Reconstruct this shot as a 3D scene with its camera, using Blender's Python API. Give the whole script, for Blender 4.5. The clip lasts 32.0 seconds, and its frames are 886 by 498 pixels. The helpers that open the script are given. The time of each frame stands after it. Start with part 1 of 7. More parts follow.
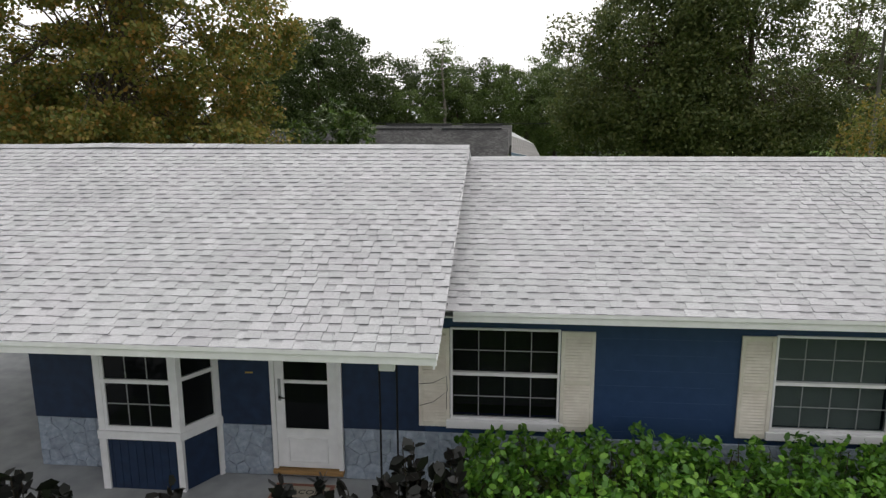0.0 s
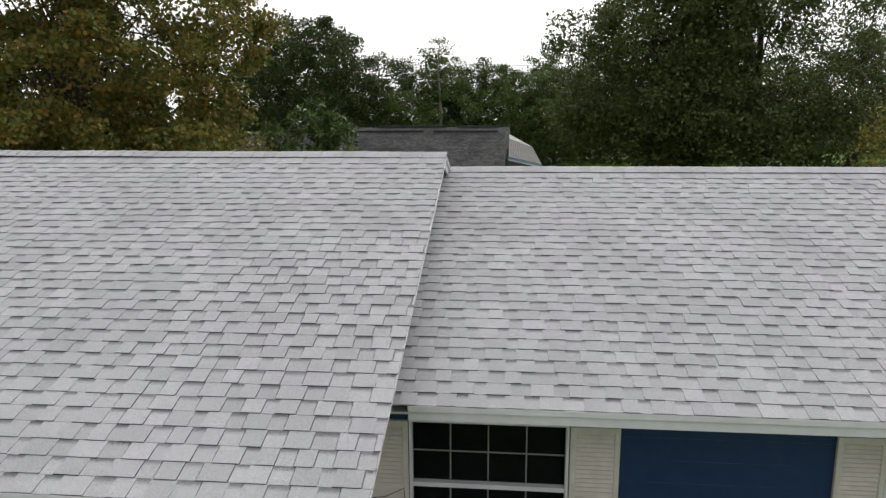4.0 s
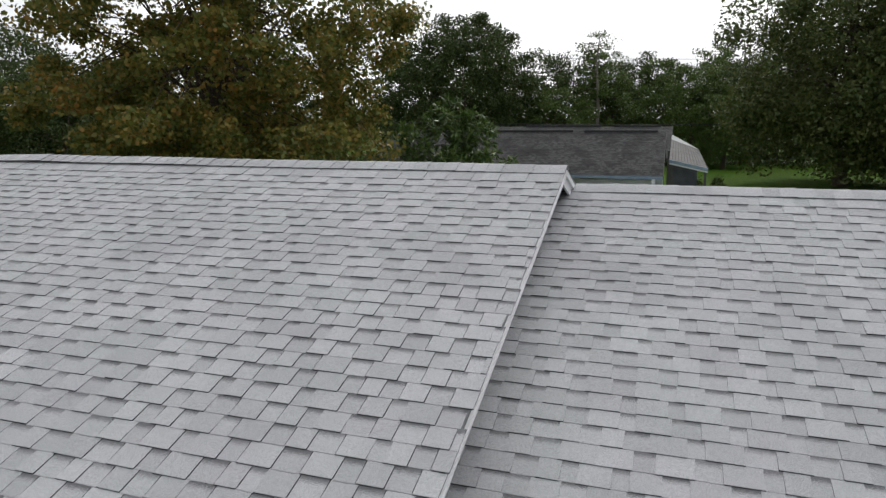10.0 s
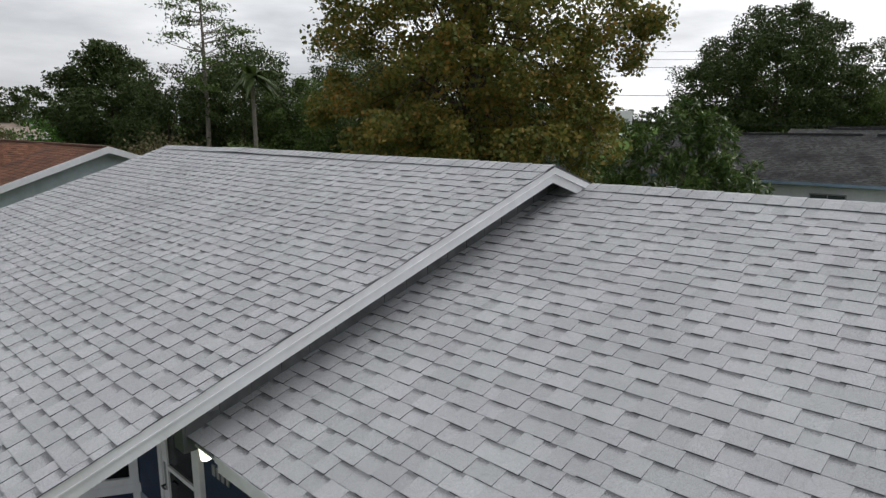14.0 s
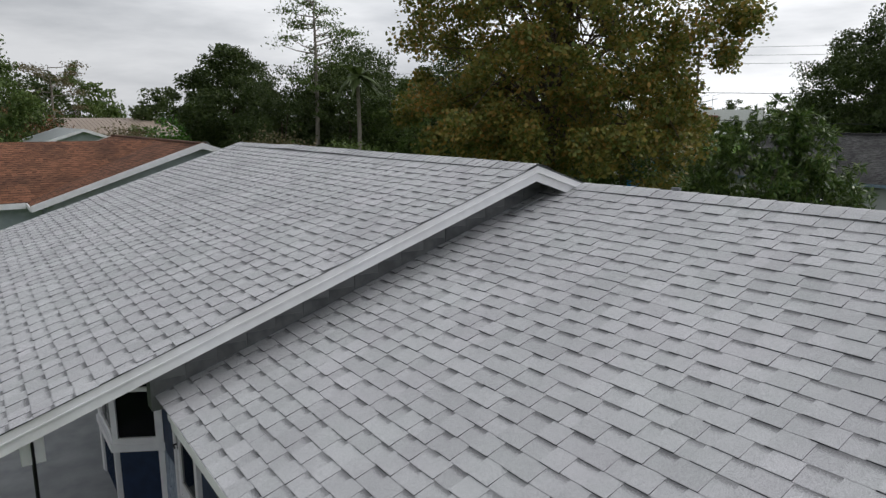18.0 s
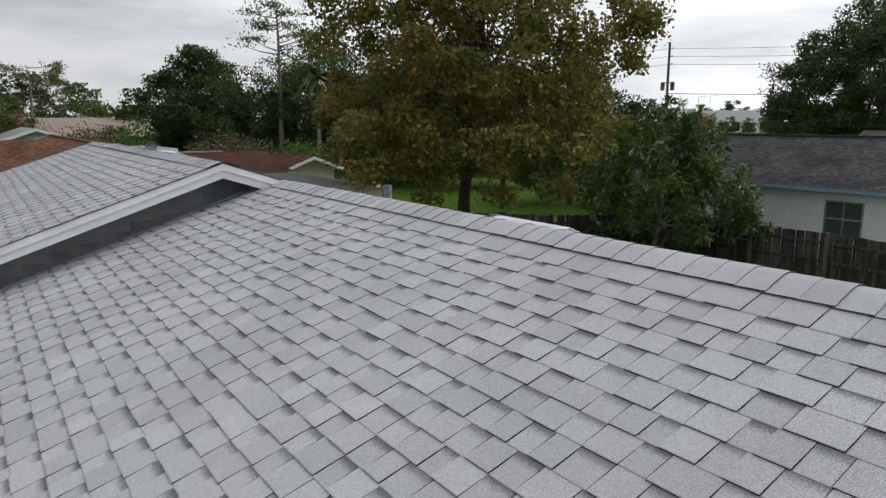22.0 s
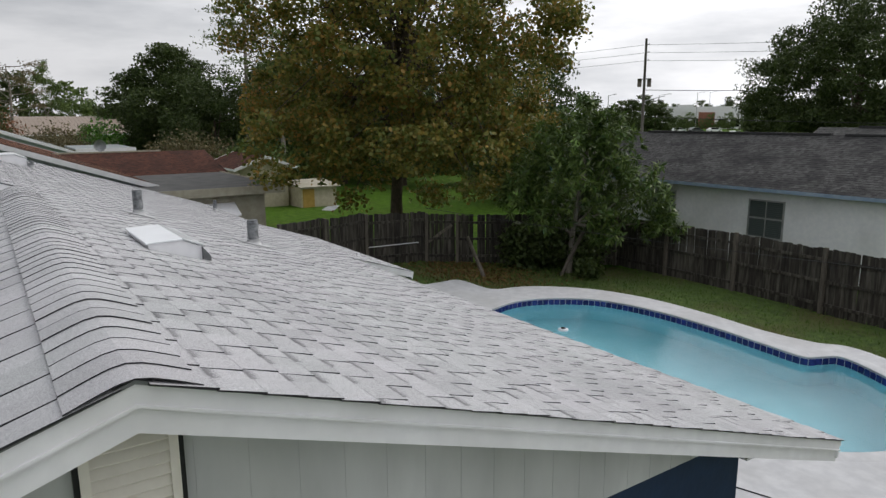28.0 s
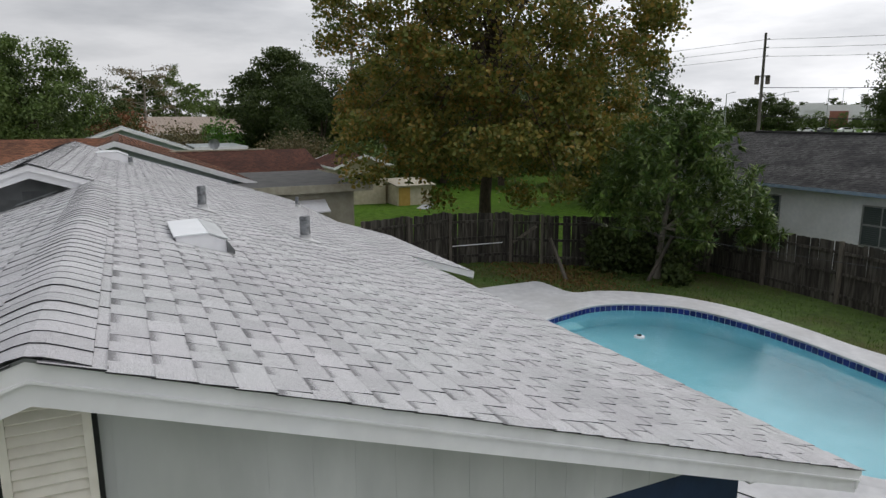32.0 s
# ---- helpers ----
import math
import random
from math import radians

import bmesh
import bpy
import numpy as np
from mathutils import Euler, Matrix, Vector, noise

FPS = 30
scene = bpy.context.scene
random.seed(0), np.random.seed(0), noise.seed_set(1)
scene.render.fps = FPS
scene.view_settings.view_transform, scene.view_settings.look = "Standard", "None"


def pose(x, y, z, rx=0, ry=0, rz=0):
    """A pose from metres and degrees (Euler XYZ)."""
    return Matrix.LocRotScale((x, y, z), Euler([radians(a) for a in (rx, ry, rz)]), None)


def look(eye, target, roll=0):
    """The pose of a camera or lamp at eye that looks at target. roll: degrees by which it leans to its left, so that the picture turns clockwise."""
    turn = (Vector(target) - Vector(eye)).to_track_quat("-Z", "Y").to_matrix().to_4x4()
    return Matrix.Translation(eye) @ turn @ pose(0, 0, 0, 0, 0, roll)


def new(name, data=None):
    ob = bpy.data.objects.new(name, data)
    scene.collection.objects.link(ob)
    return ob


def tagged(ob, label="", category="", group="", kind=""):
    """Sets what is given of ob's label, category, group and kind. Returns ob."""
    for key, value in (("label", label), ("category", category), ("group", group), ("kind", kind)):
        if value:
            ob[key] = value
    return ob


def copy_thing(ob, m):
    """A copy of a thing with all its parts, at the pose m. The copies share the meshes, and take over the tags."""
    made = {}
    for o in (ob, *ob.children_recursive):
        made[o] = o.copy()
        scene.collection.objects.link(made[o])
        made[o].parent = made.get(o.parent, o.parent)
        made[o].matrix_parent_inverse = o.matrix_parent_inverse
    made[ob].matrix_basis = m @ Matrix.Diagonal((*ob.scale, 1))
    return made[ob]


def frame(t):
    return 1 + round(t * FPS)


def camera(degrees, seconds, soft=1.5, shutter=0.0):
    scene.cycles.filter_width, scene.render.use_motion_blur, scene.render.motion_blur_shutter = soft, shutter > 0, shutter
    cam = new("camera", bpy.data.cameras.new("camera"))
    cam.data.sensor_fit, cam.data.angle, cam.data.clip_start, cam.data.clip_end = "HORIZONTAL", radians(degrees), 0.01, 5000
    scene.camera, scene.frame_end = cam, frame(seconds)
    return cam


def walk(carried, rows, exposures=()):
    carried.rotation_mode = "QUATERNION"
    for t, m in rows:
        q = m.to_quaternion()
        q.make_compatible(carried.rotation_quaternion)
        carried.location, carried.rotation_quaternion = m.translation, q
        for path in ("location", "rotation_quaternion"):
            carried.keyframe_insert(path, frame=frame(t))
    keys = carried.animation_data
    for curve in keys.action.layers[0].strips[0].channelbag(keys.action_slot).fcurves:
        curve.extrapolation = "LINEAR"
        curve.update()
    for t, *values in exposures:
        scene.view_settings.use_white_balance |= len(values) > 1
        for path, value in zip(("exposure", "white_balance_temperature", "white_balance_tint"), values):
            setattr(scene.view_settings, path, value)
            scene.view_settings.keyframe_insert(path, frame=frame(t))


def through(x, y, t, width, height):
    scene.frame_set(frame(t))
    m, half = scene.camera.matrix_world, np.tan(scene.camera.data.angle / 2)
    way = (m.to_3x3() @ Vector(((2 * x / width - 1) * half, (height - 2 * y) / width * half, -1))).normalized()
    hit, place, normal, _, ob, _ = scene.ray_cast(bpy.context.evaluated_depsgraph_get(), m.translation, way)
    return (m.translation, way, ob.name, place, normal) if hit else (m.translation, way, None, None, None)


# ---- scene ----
cam = camera(66.6, 32.0, soft=1.4)
PATH = [
    (0, (1.856, -7.92, 4.632), (1.669, -5.967, 4.247), -0.2),
    (0.5, (1.889, -7.652, 4.599), (1.7, -5.698, 4.217), -0.2),
    (1, (1.89, -7.281, 4.591), (1.702, -5.327, 4.209), -0.2),
    (1.5, (1.914, -6.909, 4.582), (1.724, -4.954, 4.201), -0.2),
    (2, (1.929, -6.55, 4.589), (1.74, -4.596, 4.208), -0.3),
    (2.5, (1.933, -6.21, 4.605), (1.746, -4.256, 4.224), -0.3),
    (3, (1.972, -5.922, 4.591), (1.784, -3.968, 4.212), -0.3),
    (3.5, (1.977, -5.618, 4.589), (1.79, -3.663, 4.21), -0.3),
    (5.5, (2.024, -4.258, 4.567), (1.84, -2.303, 4.191), -0.1),
    (6, (2.03, -3.887, 4.581), (1.846, -1.932, 4.203), -0.2),
    (6.5, (2.045, -3.505, 4.589), (1.863, -1.549, 4.211), -0.1),
    (7, (2.078, -3.196, 4.571), (1.894, -1.24, 4.194), -0.2),
    (7.5, (2.077, -2.906, 4.587), (1.893, -0.95, 4.21), -0.3),
    (8, (2.034, -2.787, 4.591), (1.784, -0.839, 4.212), -0.3),
    (8.5, (2.015, -2.826, 4.608), (1.639, -0.899, 4.227), -0.3),
    (9, (2.004, -2.897, 4.617), (1.536, -0.99, 4.236), -0.3),
    (9.5, (2.043, -2.961, 4.611), (1.488, -1.078, 4.23), -0.4),
    (10, (2.123, -3.008, 4.606), (1.497, -1.147, 4.225), -0.3),
    (10.5, (2.287, -3.009, 4.599), (1.588, -1.174, 4.218), -0.3),
    (11, (2.631, -2.968, 4.592), (1.857, -1.164, 4.21), -0.3),
    (11.5, (3.114, -2.859, 4.564), (2.266, -1.088, 4.183), -0.3),
    (12, (3.652, -2.716, 4.592), (2.734, -0.981, 4.213), -0.3),
    (12.5, (4.102, -2.625, 4.604), (3.105, -0.933, 4.226), -0.2),
    (13, (4.535, -2.58, 4.618), (3.425, -0.96, 4.241), -0.2),
    (13.5, (4.938, -2.516, 4.629), (3.688, -1.001, 4.252), -0.3),
    (14, (5.233, -2.398, 4.621), (3.842, -1.01, 4.247), -0.3),
    (14.5, (5.428, -2.312, 4.644), (3.922, -1.051, 4.268), -0.3),
    (16.5, (5.969, -2.043, 4.653), (4.367, -0.906, 4.278), -0.4),
    (17, (6.03, -1.931, 4.652), (4.428, -0.795, 4.276), -0.3),
    (17.5, (6.155, -1.779, 4.655), (4.55, -0.646, 4.278), -0.3),
    (18, (6.34, -1.607, 4.625), (4.734, -0.476, 4.249), -0.2),
    (18.5, (6.562, -1.378, 4.624), (4.956, -0.249, 4.246), -0.2),
    (19, (6.856, -1.091, 4.652), (5.249, 0.037, 4.273), -0.2),
    (19.5, (7.201, -0.732, 4.67), (5.593, 0.394, 4.291), -0.2),
    (20, (7.572, -0.344, 4.662), (5.963, 0.781, 4.282), -0.2),
    (20.5, (7.891, 0.049, 4.655), (6.28, 1.172, 4.276), -0.1),
    (21, (8.163, 0.355, 4.652), (6.55, 1.476, 4.276), -0.1),
    (21.5, (8.415, 0.645, 4.64), (6.802, 1.766, 4.264), -0.1),
    (22, (8.671, 0.958, 4.622), (7.056, 2.076, 4.247), -0.1),
    (22.5, (8.917, 1.288, 4.618), (7.3, 2.404, 4.242), -0.2),
    (23, (9.121, 1.592, 4.643), (7.502, 2.705, 4.266), -0.2),
    (23.5, (9.233, 1.864, 4.654), (7.614, 2.975, 4.274), -0.1),
    (24, (9.314, 2.106, 4.628), (7.695, 3.217, 4.248), -0.2),
    (24.5, (9.43, 2.363, 4.633), (7.81, 3.473, 4.253), -0.2),
    (25, (9.529, 2.58, 4.628), (7.908, 3.688, 4.247), -0.2),
    (25.5, (9.624, 2.787, 4.62), (8.003, 3.895, 4.238), -0.2),
    (27.5, (10.062, 3.447, 4.673), (8.439, 4.55, 4.288), -0.3),
    (28, (10.142, 3.602, 4.673), (8.518, 4.705, 4.289), -0.3),
    (28.5, (10.217, 3.742, 4.669), (8.583, 4.831, 4.284), -0.3),
    (29, (10.248, 3.825, 4.663), (8.599, 4.891, 4.278), -0.4),
    (29.5, (10.288, 3.912, 4.67), (8.617, 4.941, 4.286), -0.4),
    (30, (10.348, 3.993, 4.678), (8.655, 4.986, 4.294), -0.4),
    (30.5, (10.38, 4.044, 4.676), (8.664, 4.998, 4.293), -0.4),
    (31, (10.393, 4.102, 4.67), (8.654, 5.012, 4.287), -0.5),
    (31.5, (10.459, 4.192, 4.661), (8.697, 5.059, 4.278), -0.5),
    (32, (10.538, 4.235, 4.677), (8.76, 5.067, 4.294), -0.4),
]
EXPOSURES = [(0, 0.52, 6750, 11), (3.5, 0.29, 6700, 11), (6, 0.13, 6550, 11), (10, 0.08, 6500, 10), (14, 0.02, 6450, 10), (20, -0.01, 6430, 10), (24, 0.04, 6450, 10), (28, 0.04, 6500, 11), (32, 0.02, 6480, 11)]
walk(cam, [(t, look(eye, target, roll)) for t, eye, target, roll in PATH], exposures=EXPOSURES)

# ---- light ----
world = bpy.data.worlds.new("overcast_sky")
scene.world = world
world.use_nodes = True
wn, wl = world.node_tree.nodes, world.node_tree.links
wn.clear()
w_out = wn.new("ShaderNodeOutputWorld")
w_bg = wn.new("ShaderNodeBackground")
w_bg.inputs["Strength"].default_value = 1.0
w_sky = wn.new("ShaderNodeTexSky")
w_sky.sky_type, w_sky.sun_disc = "NISHITA", False
w_sky.sun_elevation, w_sky.sun_rotation = radians(37), radians(-8)
w_sky.dust_density, w_sky.ozone_density = 6.0, 2.0
w_dim = wn.new("ShaderNodeVectorMath")
w_dim.operation = "SCALE"
w_dim.inputs["Scale"].default_value = 0.07
w_tc = wn.new("ShaderNodeTexCoord")
w_map = wn.new("ShaderNodeMapping")
w_map.inputs["Scale"].default_value = (1.0, 1.0, 4.5)
w_noise = wn.new("ShaderNodeTexNoise")
w_noise.inputs["Scale"].default_value, w_noise.inputs["Detail"].default_value = 2.6, 6.0
w_noise.inputs["Roughness"].default_value = 0.55
w_ramp = wn.new("ShaderNodeValToRGB")
w_ramp.color_ramp.elements[0].position, w_ramp.color_ramp.elements[0].color = 0.36, (0.52, 0.54, 0.57, 1)
w_ramp.color_ramp.elements[1].position, w_ramp.color_ramp.elements[1].color = 0.62, (0.87, 0.88, 0.90, 1)
w_mix = wn.new("ShaderNodeMix")
w_mix.data_type = "RGBA"
w_mix.inputs["Factor"].default_value = 0.9
wl.new(w_tc.outputs["Generated"], w_map.inputs["Vector"])
wl.new(w_map.outputs["Vector"], w_noise.inputs["Vector"])
wl.new(w_noise.outputs["Fac"], w_ramp.inputs["Fac"])
wl.new(w_sky.outputs["Color"], w_dim.inputs[0])
wl.new(w_dim.outputs["Vector"], w_mix.inputs["A"])
# the cloud deck is brighter round the hidden sun
w_nrm = wn.new("ShaderNodeVectorMath")
w_nrm.operation = "NORMALIZE"
w_dot = wn.new("ShaderNodeVectorMath")
w_dot.operation = "DOT_PRODUCT"
w_dot.inputs[1].default_value = (0.12, 0.76, 0.64)
w_glow = wn.new("ShaderNodeMapRange")
w_glow.inputs["From Min"].default_value, w_glow.inputs["From Max"].default_value = 0.0, 1.0
w_glow.inputs["To Min"].default_value, w_glow.inputs["To Max"].default_value = 0.86, 1.75
w_mul = wn.new("ShaderNodeVectorMath")
w_mul.operation = "SCALE"
wl.new(w_tc.outputs["Generated"], w_nrm.inputs[0])
wl.new(w_nrm.outputs["Vector"], w_dot.inputs[0])
wl.new(w_dot.outputs["Value"], w_glow.inputs["Value"])
wl.new(w_ramp.outputs["Color"], w_mul.inputs[0])
wl.new(w_glow.outputs["Result"], w_mul.inputs["Scale"])
wl.new(w_mul.outputs["Vector"], w_mix.inputs["B"])
wl.new(w_mix.outputs["Result"], w_bg.inputs["Color"])
wl.new(w_bg.outputs["Background"], w_out.inputs["Surface"])

sun = new("sun", bpy.data.lights.new("sun", "SUN"))
sun.data.energy, sun.data.angle, sun.data.color = 0.85, radians(22), (1.0, 0.96, 0.9)
sun.matrix_world = look((3, 20, 15.5), (0, 0, 0))


# ---- materials ----
def material(name, c1, c2, scale=6.0, rough=0.8, bump=0.15, detail=5.0, c3=None, scale3=0.6, metal=0.0, vary=0.0,
             stretch=(1, 1, 1), spec=0.4, bump_scale=None, dist=0.01, mix3=0.5):
    """Two colours in fine noise, a third in broad stains, and a tone that varies from piece to piece."""
    m = bpy.data.materials.new(name)
    m.use_nodes = True
    n, l = m.node_tree.nodes, m.node_tree.links
    b = n["Principled BSDF"]
    tc, mp, ns, rp = n.new("ShaderNodeTexCoord"), n.new("ShaderNodeMapping"), n.new("ShaderNodeTexNoise"), n.new("ShaderNodeValToRGB")
    mp.inputs["Scale"].default_value = stretch
    ns.inputs["Scale"].default_value, ns.inputs["Detail"].default_value = scale, detail
    rp.color_ramp.elements[0].position, rp.color_ramp.elements[1].position = 0.35, 0.68
    rp.color_ramp.elements[0].color, rp.color_ramp.elements[1].color = (*c1, 1), (*c2, 1)
    geo = n.new("ShaderNodeNewGeometry")
    l.new(geo.outputs["Position"], mp.inputs["Vector"])
    l.new(mp.outputs["Vector"], ns.inputs["Vector"])
    l.new(ns.outputs["Fac"], rp.inputs["Fac"])
    col = rp.outputs["Color"]
    if c3:
        n3, r3, mx = n.new("ShaderNodeTexNoise"), n.new("ShaderNodeMapRange"), n.new("ShaderNodeMix")
        n3.inputs["Scale"].default_value, n3.inputs["Detail"].default_value = scale3, 4.0
        r3.inputs["From Min"].default_value, r3.inputs["From Max"].default_value = 0.45, 0.72
        r3.inputs["To Max"].default_value = mix3
        mx.data_type = "RGBA"
        mx.inputs["B"].default_value = (*c3, 1)
        l.new(mp.outputs["Vector"], n3.inputs["Vector"])
        l.new(n3.outputs["Fac"], r3.inputs["Value"])
        l.new(r3.outputs["Result"], mx.inputs["Factor"])
        l.new(col, mx.inputs["A"])
        col = mx.outputs["Result"]
    if vary:
        col = piece_tone(n, l, col, vary)
    l.new(col, b.inputs["Base Color"])
    b.inputs["Roughness"].default_value, b.inputs["Metallic"].default_value = rough, metal
    b.inputs["Specular IOR Level"].default_value = spec
    if bump:
        bp, nb = n.new("ShaderNodeBump"), n.new("ShaderNodeTexNoise")
        nb.inputs["Scale"].default_value, nb.inputs["Detail"].default_value = bump_scale or scale * 3, 4.0
        bp.inputs["Strength"].default_value, bp.inputs["Distance"].default_value = bump, dist
        l.new(mp.outputs["Vector"], nb.inputs["Vector"])
        l.new(nb.outputs["Fac"], bp.inputs["Height"])
        l.new(bp.outputs["Normal"], b.inputs["Normal"])
    return m


def piece_tone(n, l, col, vary, huey=0.0):
    """Multiplies a colour by a tone drawn for each loose piece."""
    geo, obj, add, fr, rg = (n.new("ShaderNodeNewGeometry"), n.new("ShaderNodeObjectInfo"), n.new("ShaderNodeMath"), n.new("ShaderNodeMath"), n.new("ShaderNodeMapRange"))
    add.operation, fr.operation = "ADD", "FRACT"
    l.new(geo.outputs["Random Per Island"], add.inputs[0])
    l.new(obj.outputs["Random"], add.inputs[1])
    l.new(add.outputs[0], fr.inputs[0])
    rg.inputs["To Min"].default_value, rg.inputs["To Max"].default_value = 1 - vary, 1 + vary
    l.new(fr.outputs[0], rg.inputs["Value"])
    sc = n.new("ShaderNodeVectorMath")
    sc.operation = "SCALE"
    l.new(col, sc.inputs[0])
    l.new(rg.outputs["Result"], sc.inputs["Scale"])
    return sc.outputs["Vector"]


def shingle_material(name, light, dark, band, vary, grain=420.0, stain=None):
    """Asphalt shingle: ceramic granules, a tone for each tab, and the dark printed band, deepened for shade, at the
    head of the recessed pieces.
    """
    m = bpy.data.materials.new(name)
    m.use_nodes = True
    n, l = m.node_tree.nodes, m.node_tree.links
    b = n["Principled BSDF"]
    geo, ns, rp = n.new("ShaderNodeNewGeometry"), n.new("ShaderNodeTexNoise"), n.new("ShaderNodeValToRGB")
    ns.inputs["Scale"].default_value, ns.inputs["Detail"].default_value = grain, 2.0
    rp.color_ramp.elements[0].position, rp.color_ramp.elements[1].position = 0.40, 0.60
    rp.color_ramp.elements[0].color, rp.color_ramp.elements[1].color = (*dark, 1), (*light, 1)
    l.new(geo.outputs["Position"], ns.inputs["Vector"])
    l.new(ns.outputs["Fac"], rp.inputs["Fac"])
    col = piece_tone(n, l, rp.outputs["Color"], vary)
    # granule batches drift between a green and a mauve cast
    nh, rh, mh = n.new("ShaderNodeTexNoise"), n.new("ShaderNodeValToRGB"), n.new("ShaderNodeMix")
    nh.inputs["Scale"].default_value, nh.inputs["Detail"].default_value = 1.7, 3.0
    rh.color_ramp.elements[0].position, rh.color_ramp.elements[1].position = 0.35, 0.65
    rh.color_ramp.elements[0].color, rh.color_ramp.elements[1].color = (0.987, 1.0, 0.985, 1), (1.0, 0.985, 0.992, 1)
    mh.data_type, mh.blend_type = "RGBA", "MULTIPLY"
    mh.inputs["Factor"].default_value = 1.0
    l.new(geo.outputs["Position"], nh.inputs["Vector"])
    l.new(nh.outputs["Fac"], rh.inputs["Fac"])
    l.new(col, mh.inputs["A"])
    l.new(rh.outputs["Color"], mh.inputs["B"])
    col = mh.outputs["Result"]
    # broad weathering
    n2, r2, m2 = n.new("ShaderNodeTexNoise"), n.new("ShaderNodeMapRange"), n.new("ShaderNodeMix")
    n2.inputs["Scale"].default_value, n2.inputs["Detail"].default_value = 1.1, 5.0
    r2.inputs["From Min"].default_value, r2.inputs["From Max"].default_value = 0.45, 0.75
    r2.inputs["To Max"].default_value = 0.35 if not stain else 0.8
    m2.data_type = "RGBA"
    m2.inputs["B"].default_value = (*(stain or [c * 0.86 for c in dark]), 1)
    l.new(geo.outputs["Position"], n2.inputs["Vector"])
    l.new(n2.outputs["Fac"], r2.inputs["Value"])
    l.new(r2.outputs["Result"], m2.inputs["Factor"])
    l.new(col, m2.inputs["A"])
    col = m2.outputs["Result"]
    # printed band: u above 1.5 marks a recessed piece, v runs up the piece
    uv, sp, gt, rv, mu, mb = (n.new("ShaderNodeUVMap"), n.new("ShaderNodeSeparateXYZ"), n.new("ShaderNodeMath"), n.new("ShaderNodeMapRange"), n.new("ShaderNodeMath"), n.new("ShaderNodeMix"))
    gt.operation, mu.operation = "GREATER_THAN", "MULTIPLY"
    gt.inputs[1].default_value = 1.5
    nz, ad = n.new("ShaderNodeTexNoise"), n.new("ShaderNodeMath")
    nz.inputs["Scale"].default_value, nz.inputs["Detail"].default_value = 210.0, 4.0
    ad.operation = "MULTIPLY_ADD"
    ad.inputs[1].default_value = 0.7
    l.new(geo.outputs["Position"], nz.inputs["Vector"])
    l.new(nz.outputs["Fac"], ad.inputs[0])
    l.new(uv.outputs["UV"], sp.inputs["Vector"])
    l.new(sp.outputs["X"], gt.inputs[0])
    l.new(sp.outputs["Y"], ad.inputs[2])
    # band strength covers the print plus painted shadow below the course above
    rv.inputs["From Min"].default_value, rv.inputs["From Max"].default_value = 1.00, 1.20
    rv.inputs["To Max"].default_value = 0.86
    l.new(ad.outputs[0], rv.inputs["Value"])
    l.new(gt.outputs[0], mu.inputs[0])
    l.new(rv.outputs["Result"], mu.inputs[1])
    # the band is printed more or less heavily from piece to piece
    gi, oi, sm, fc, ms = n.new("ShaderNodeNewGeometry"), n.new("ShaderNodeObjectInfo"), n.new("ShaderNodeMath"), n.new("ShaderNodeMath"), n.new("ShaderNodeMapRange")
    sm.operation, fc.operation = "MULTIPLY_ADD", "FRACT"
    sm.inputs[1].default_value = 7.31
    l.new(gi.outputs["Random Per Island"], sm.inputs[0])
    l.new(oi.outputs["Random"], sm.inputs[2])
    l.new(sm.outputs[0], fc.inputs[0])
    ms.inputs["To Min"].default_value, ms.inputs["To Max"].default_value = 0.68, 1.0
    l.new(fc.outputs[0], ms.inputs["Value"])
    bw = n.new("ShaderNodeMath")
    bw.operation = "MULTIPLY"
    l.new(ms.outputs["Result"], bw.inputs[1])
    mb.data_type = "RGBA"
    mb.inputs["B"].default_value = (*band, 1)
    l.new(mu.outputs[0], bw.inputs[0])
    l.new(bw.outputs[0], mb.inputs["Factor"])
    l.new(col, mb.inputs["A"])
    # dark line painted along a tab's lower edge for the shadow and dirt under it
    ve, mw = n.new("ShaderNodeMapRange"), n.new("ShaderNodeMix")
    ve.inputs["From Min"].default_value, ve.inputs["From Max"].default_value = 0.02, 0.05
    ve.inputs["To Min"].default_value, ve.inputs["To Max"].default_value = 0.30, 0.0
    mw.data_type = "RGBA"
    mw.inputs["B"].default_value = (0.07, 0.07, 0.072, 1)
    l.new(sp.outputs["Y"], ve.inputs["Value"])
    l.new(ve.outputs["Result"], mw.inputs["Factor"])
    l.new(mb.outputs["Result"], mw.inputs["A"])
    # cut edges show the black asphalt mat
    ge, me2 = n.new("ShaderNodeMath"), n.new("ShaderNodeMix")
    ge.operation = "GREATER_THAN"
    ge.inputs[1].default_value = 5.0
    me2.data_type = "RGBA"
    me2.inputs["B"].default_value = (0.032, 0.032, 0.034, 1)
    l.new(sp.outputs["X"], ge.inputs[0])
    l.new(ge.outputs[0], me2.inputs["Factor"])
    l.new(mw.outputs["Result"], me2.inputs["A"])
    l.new(me2.outputs["Result"], b.inputs["Base Color"])
    b.inputs["Roughness"].default_value, b.inputs["Specular IOR Level"].default_value = 0.9, 0.14
    bp = n.new("ShaderNodeBump")
    bp.inputs["Strength"].default_value, bp.inputs["Distance"].default_value = 0.5, 0.003
    l.new(ns.outputs["Fac"], bp.inputs["Height"])
    l.new(bp.outputs["Normal"], b.inputs["Normal"])
    return m


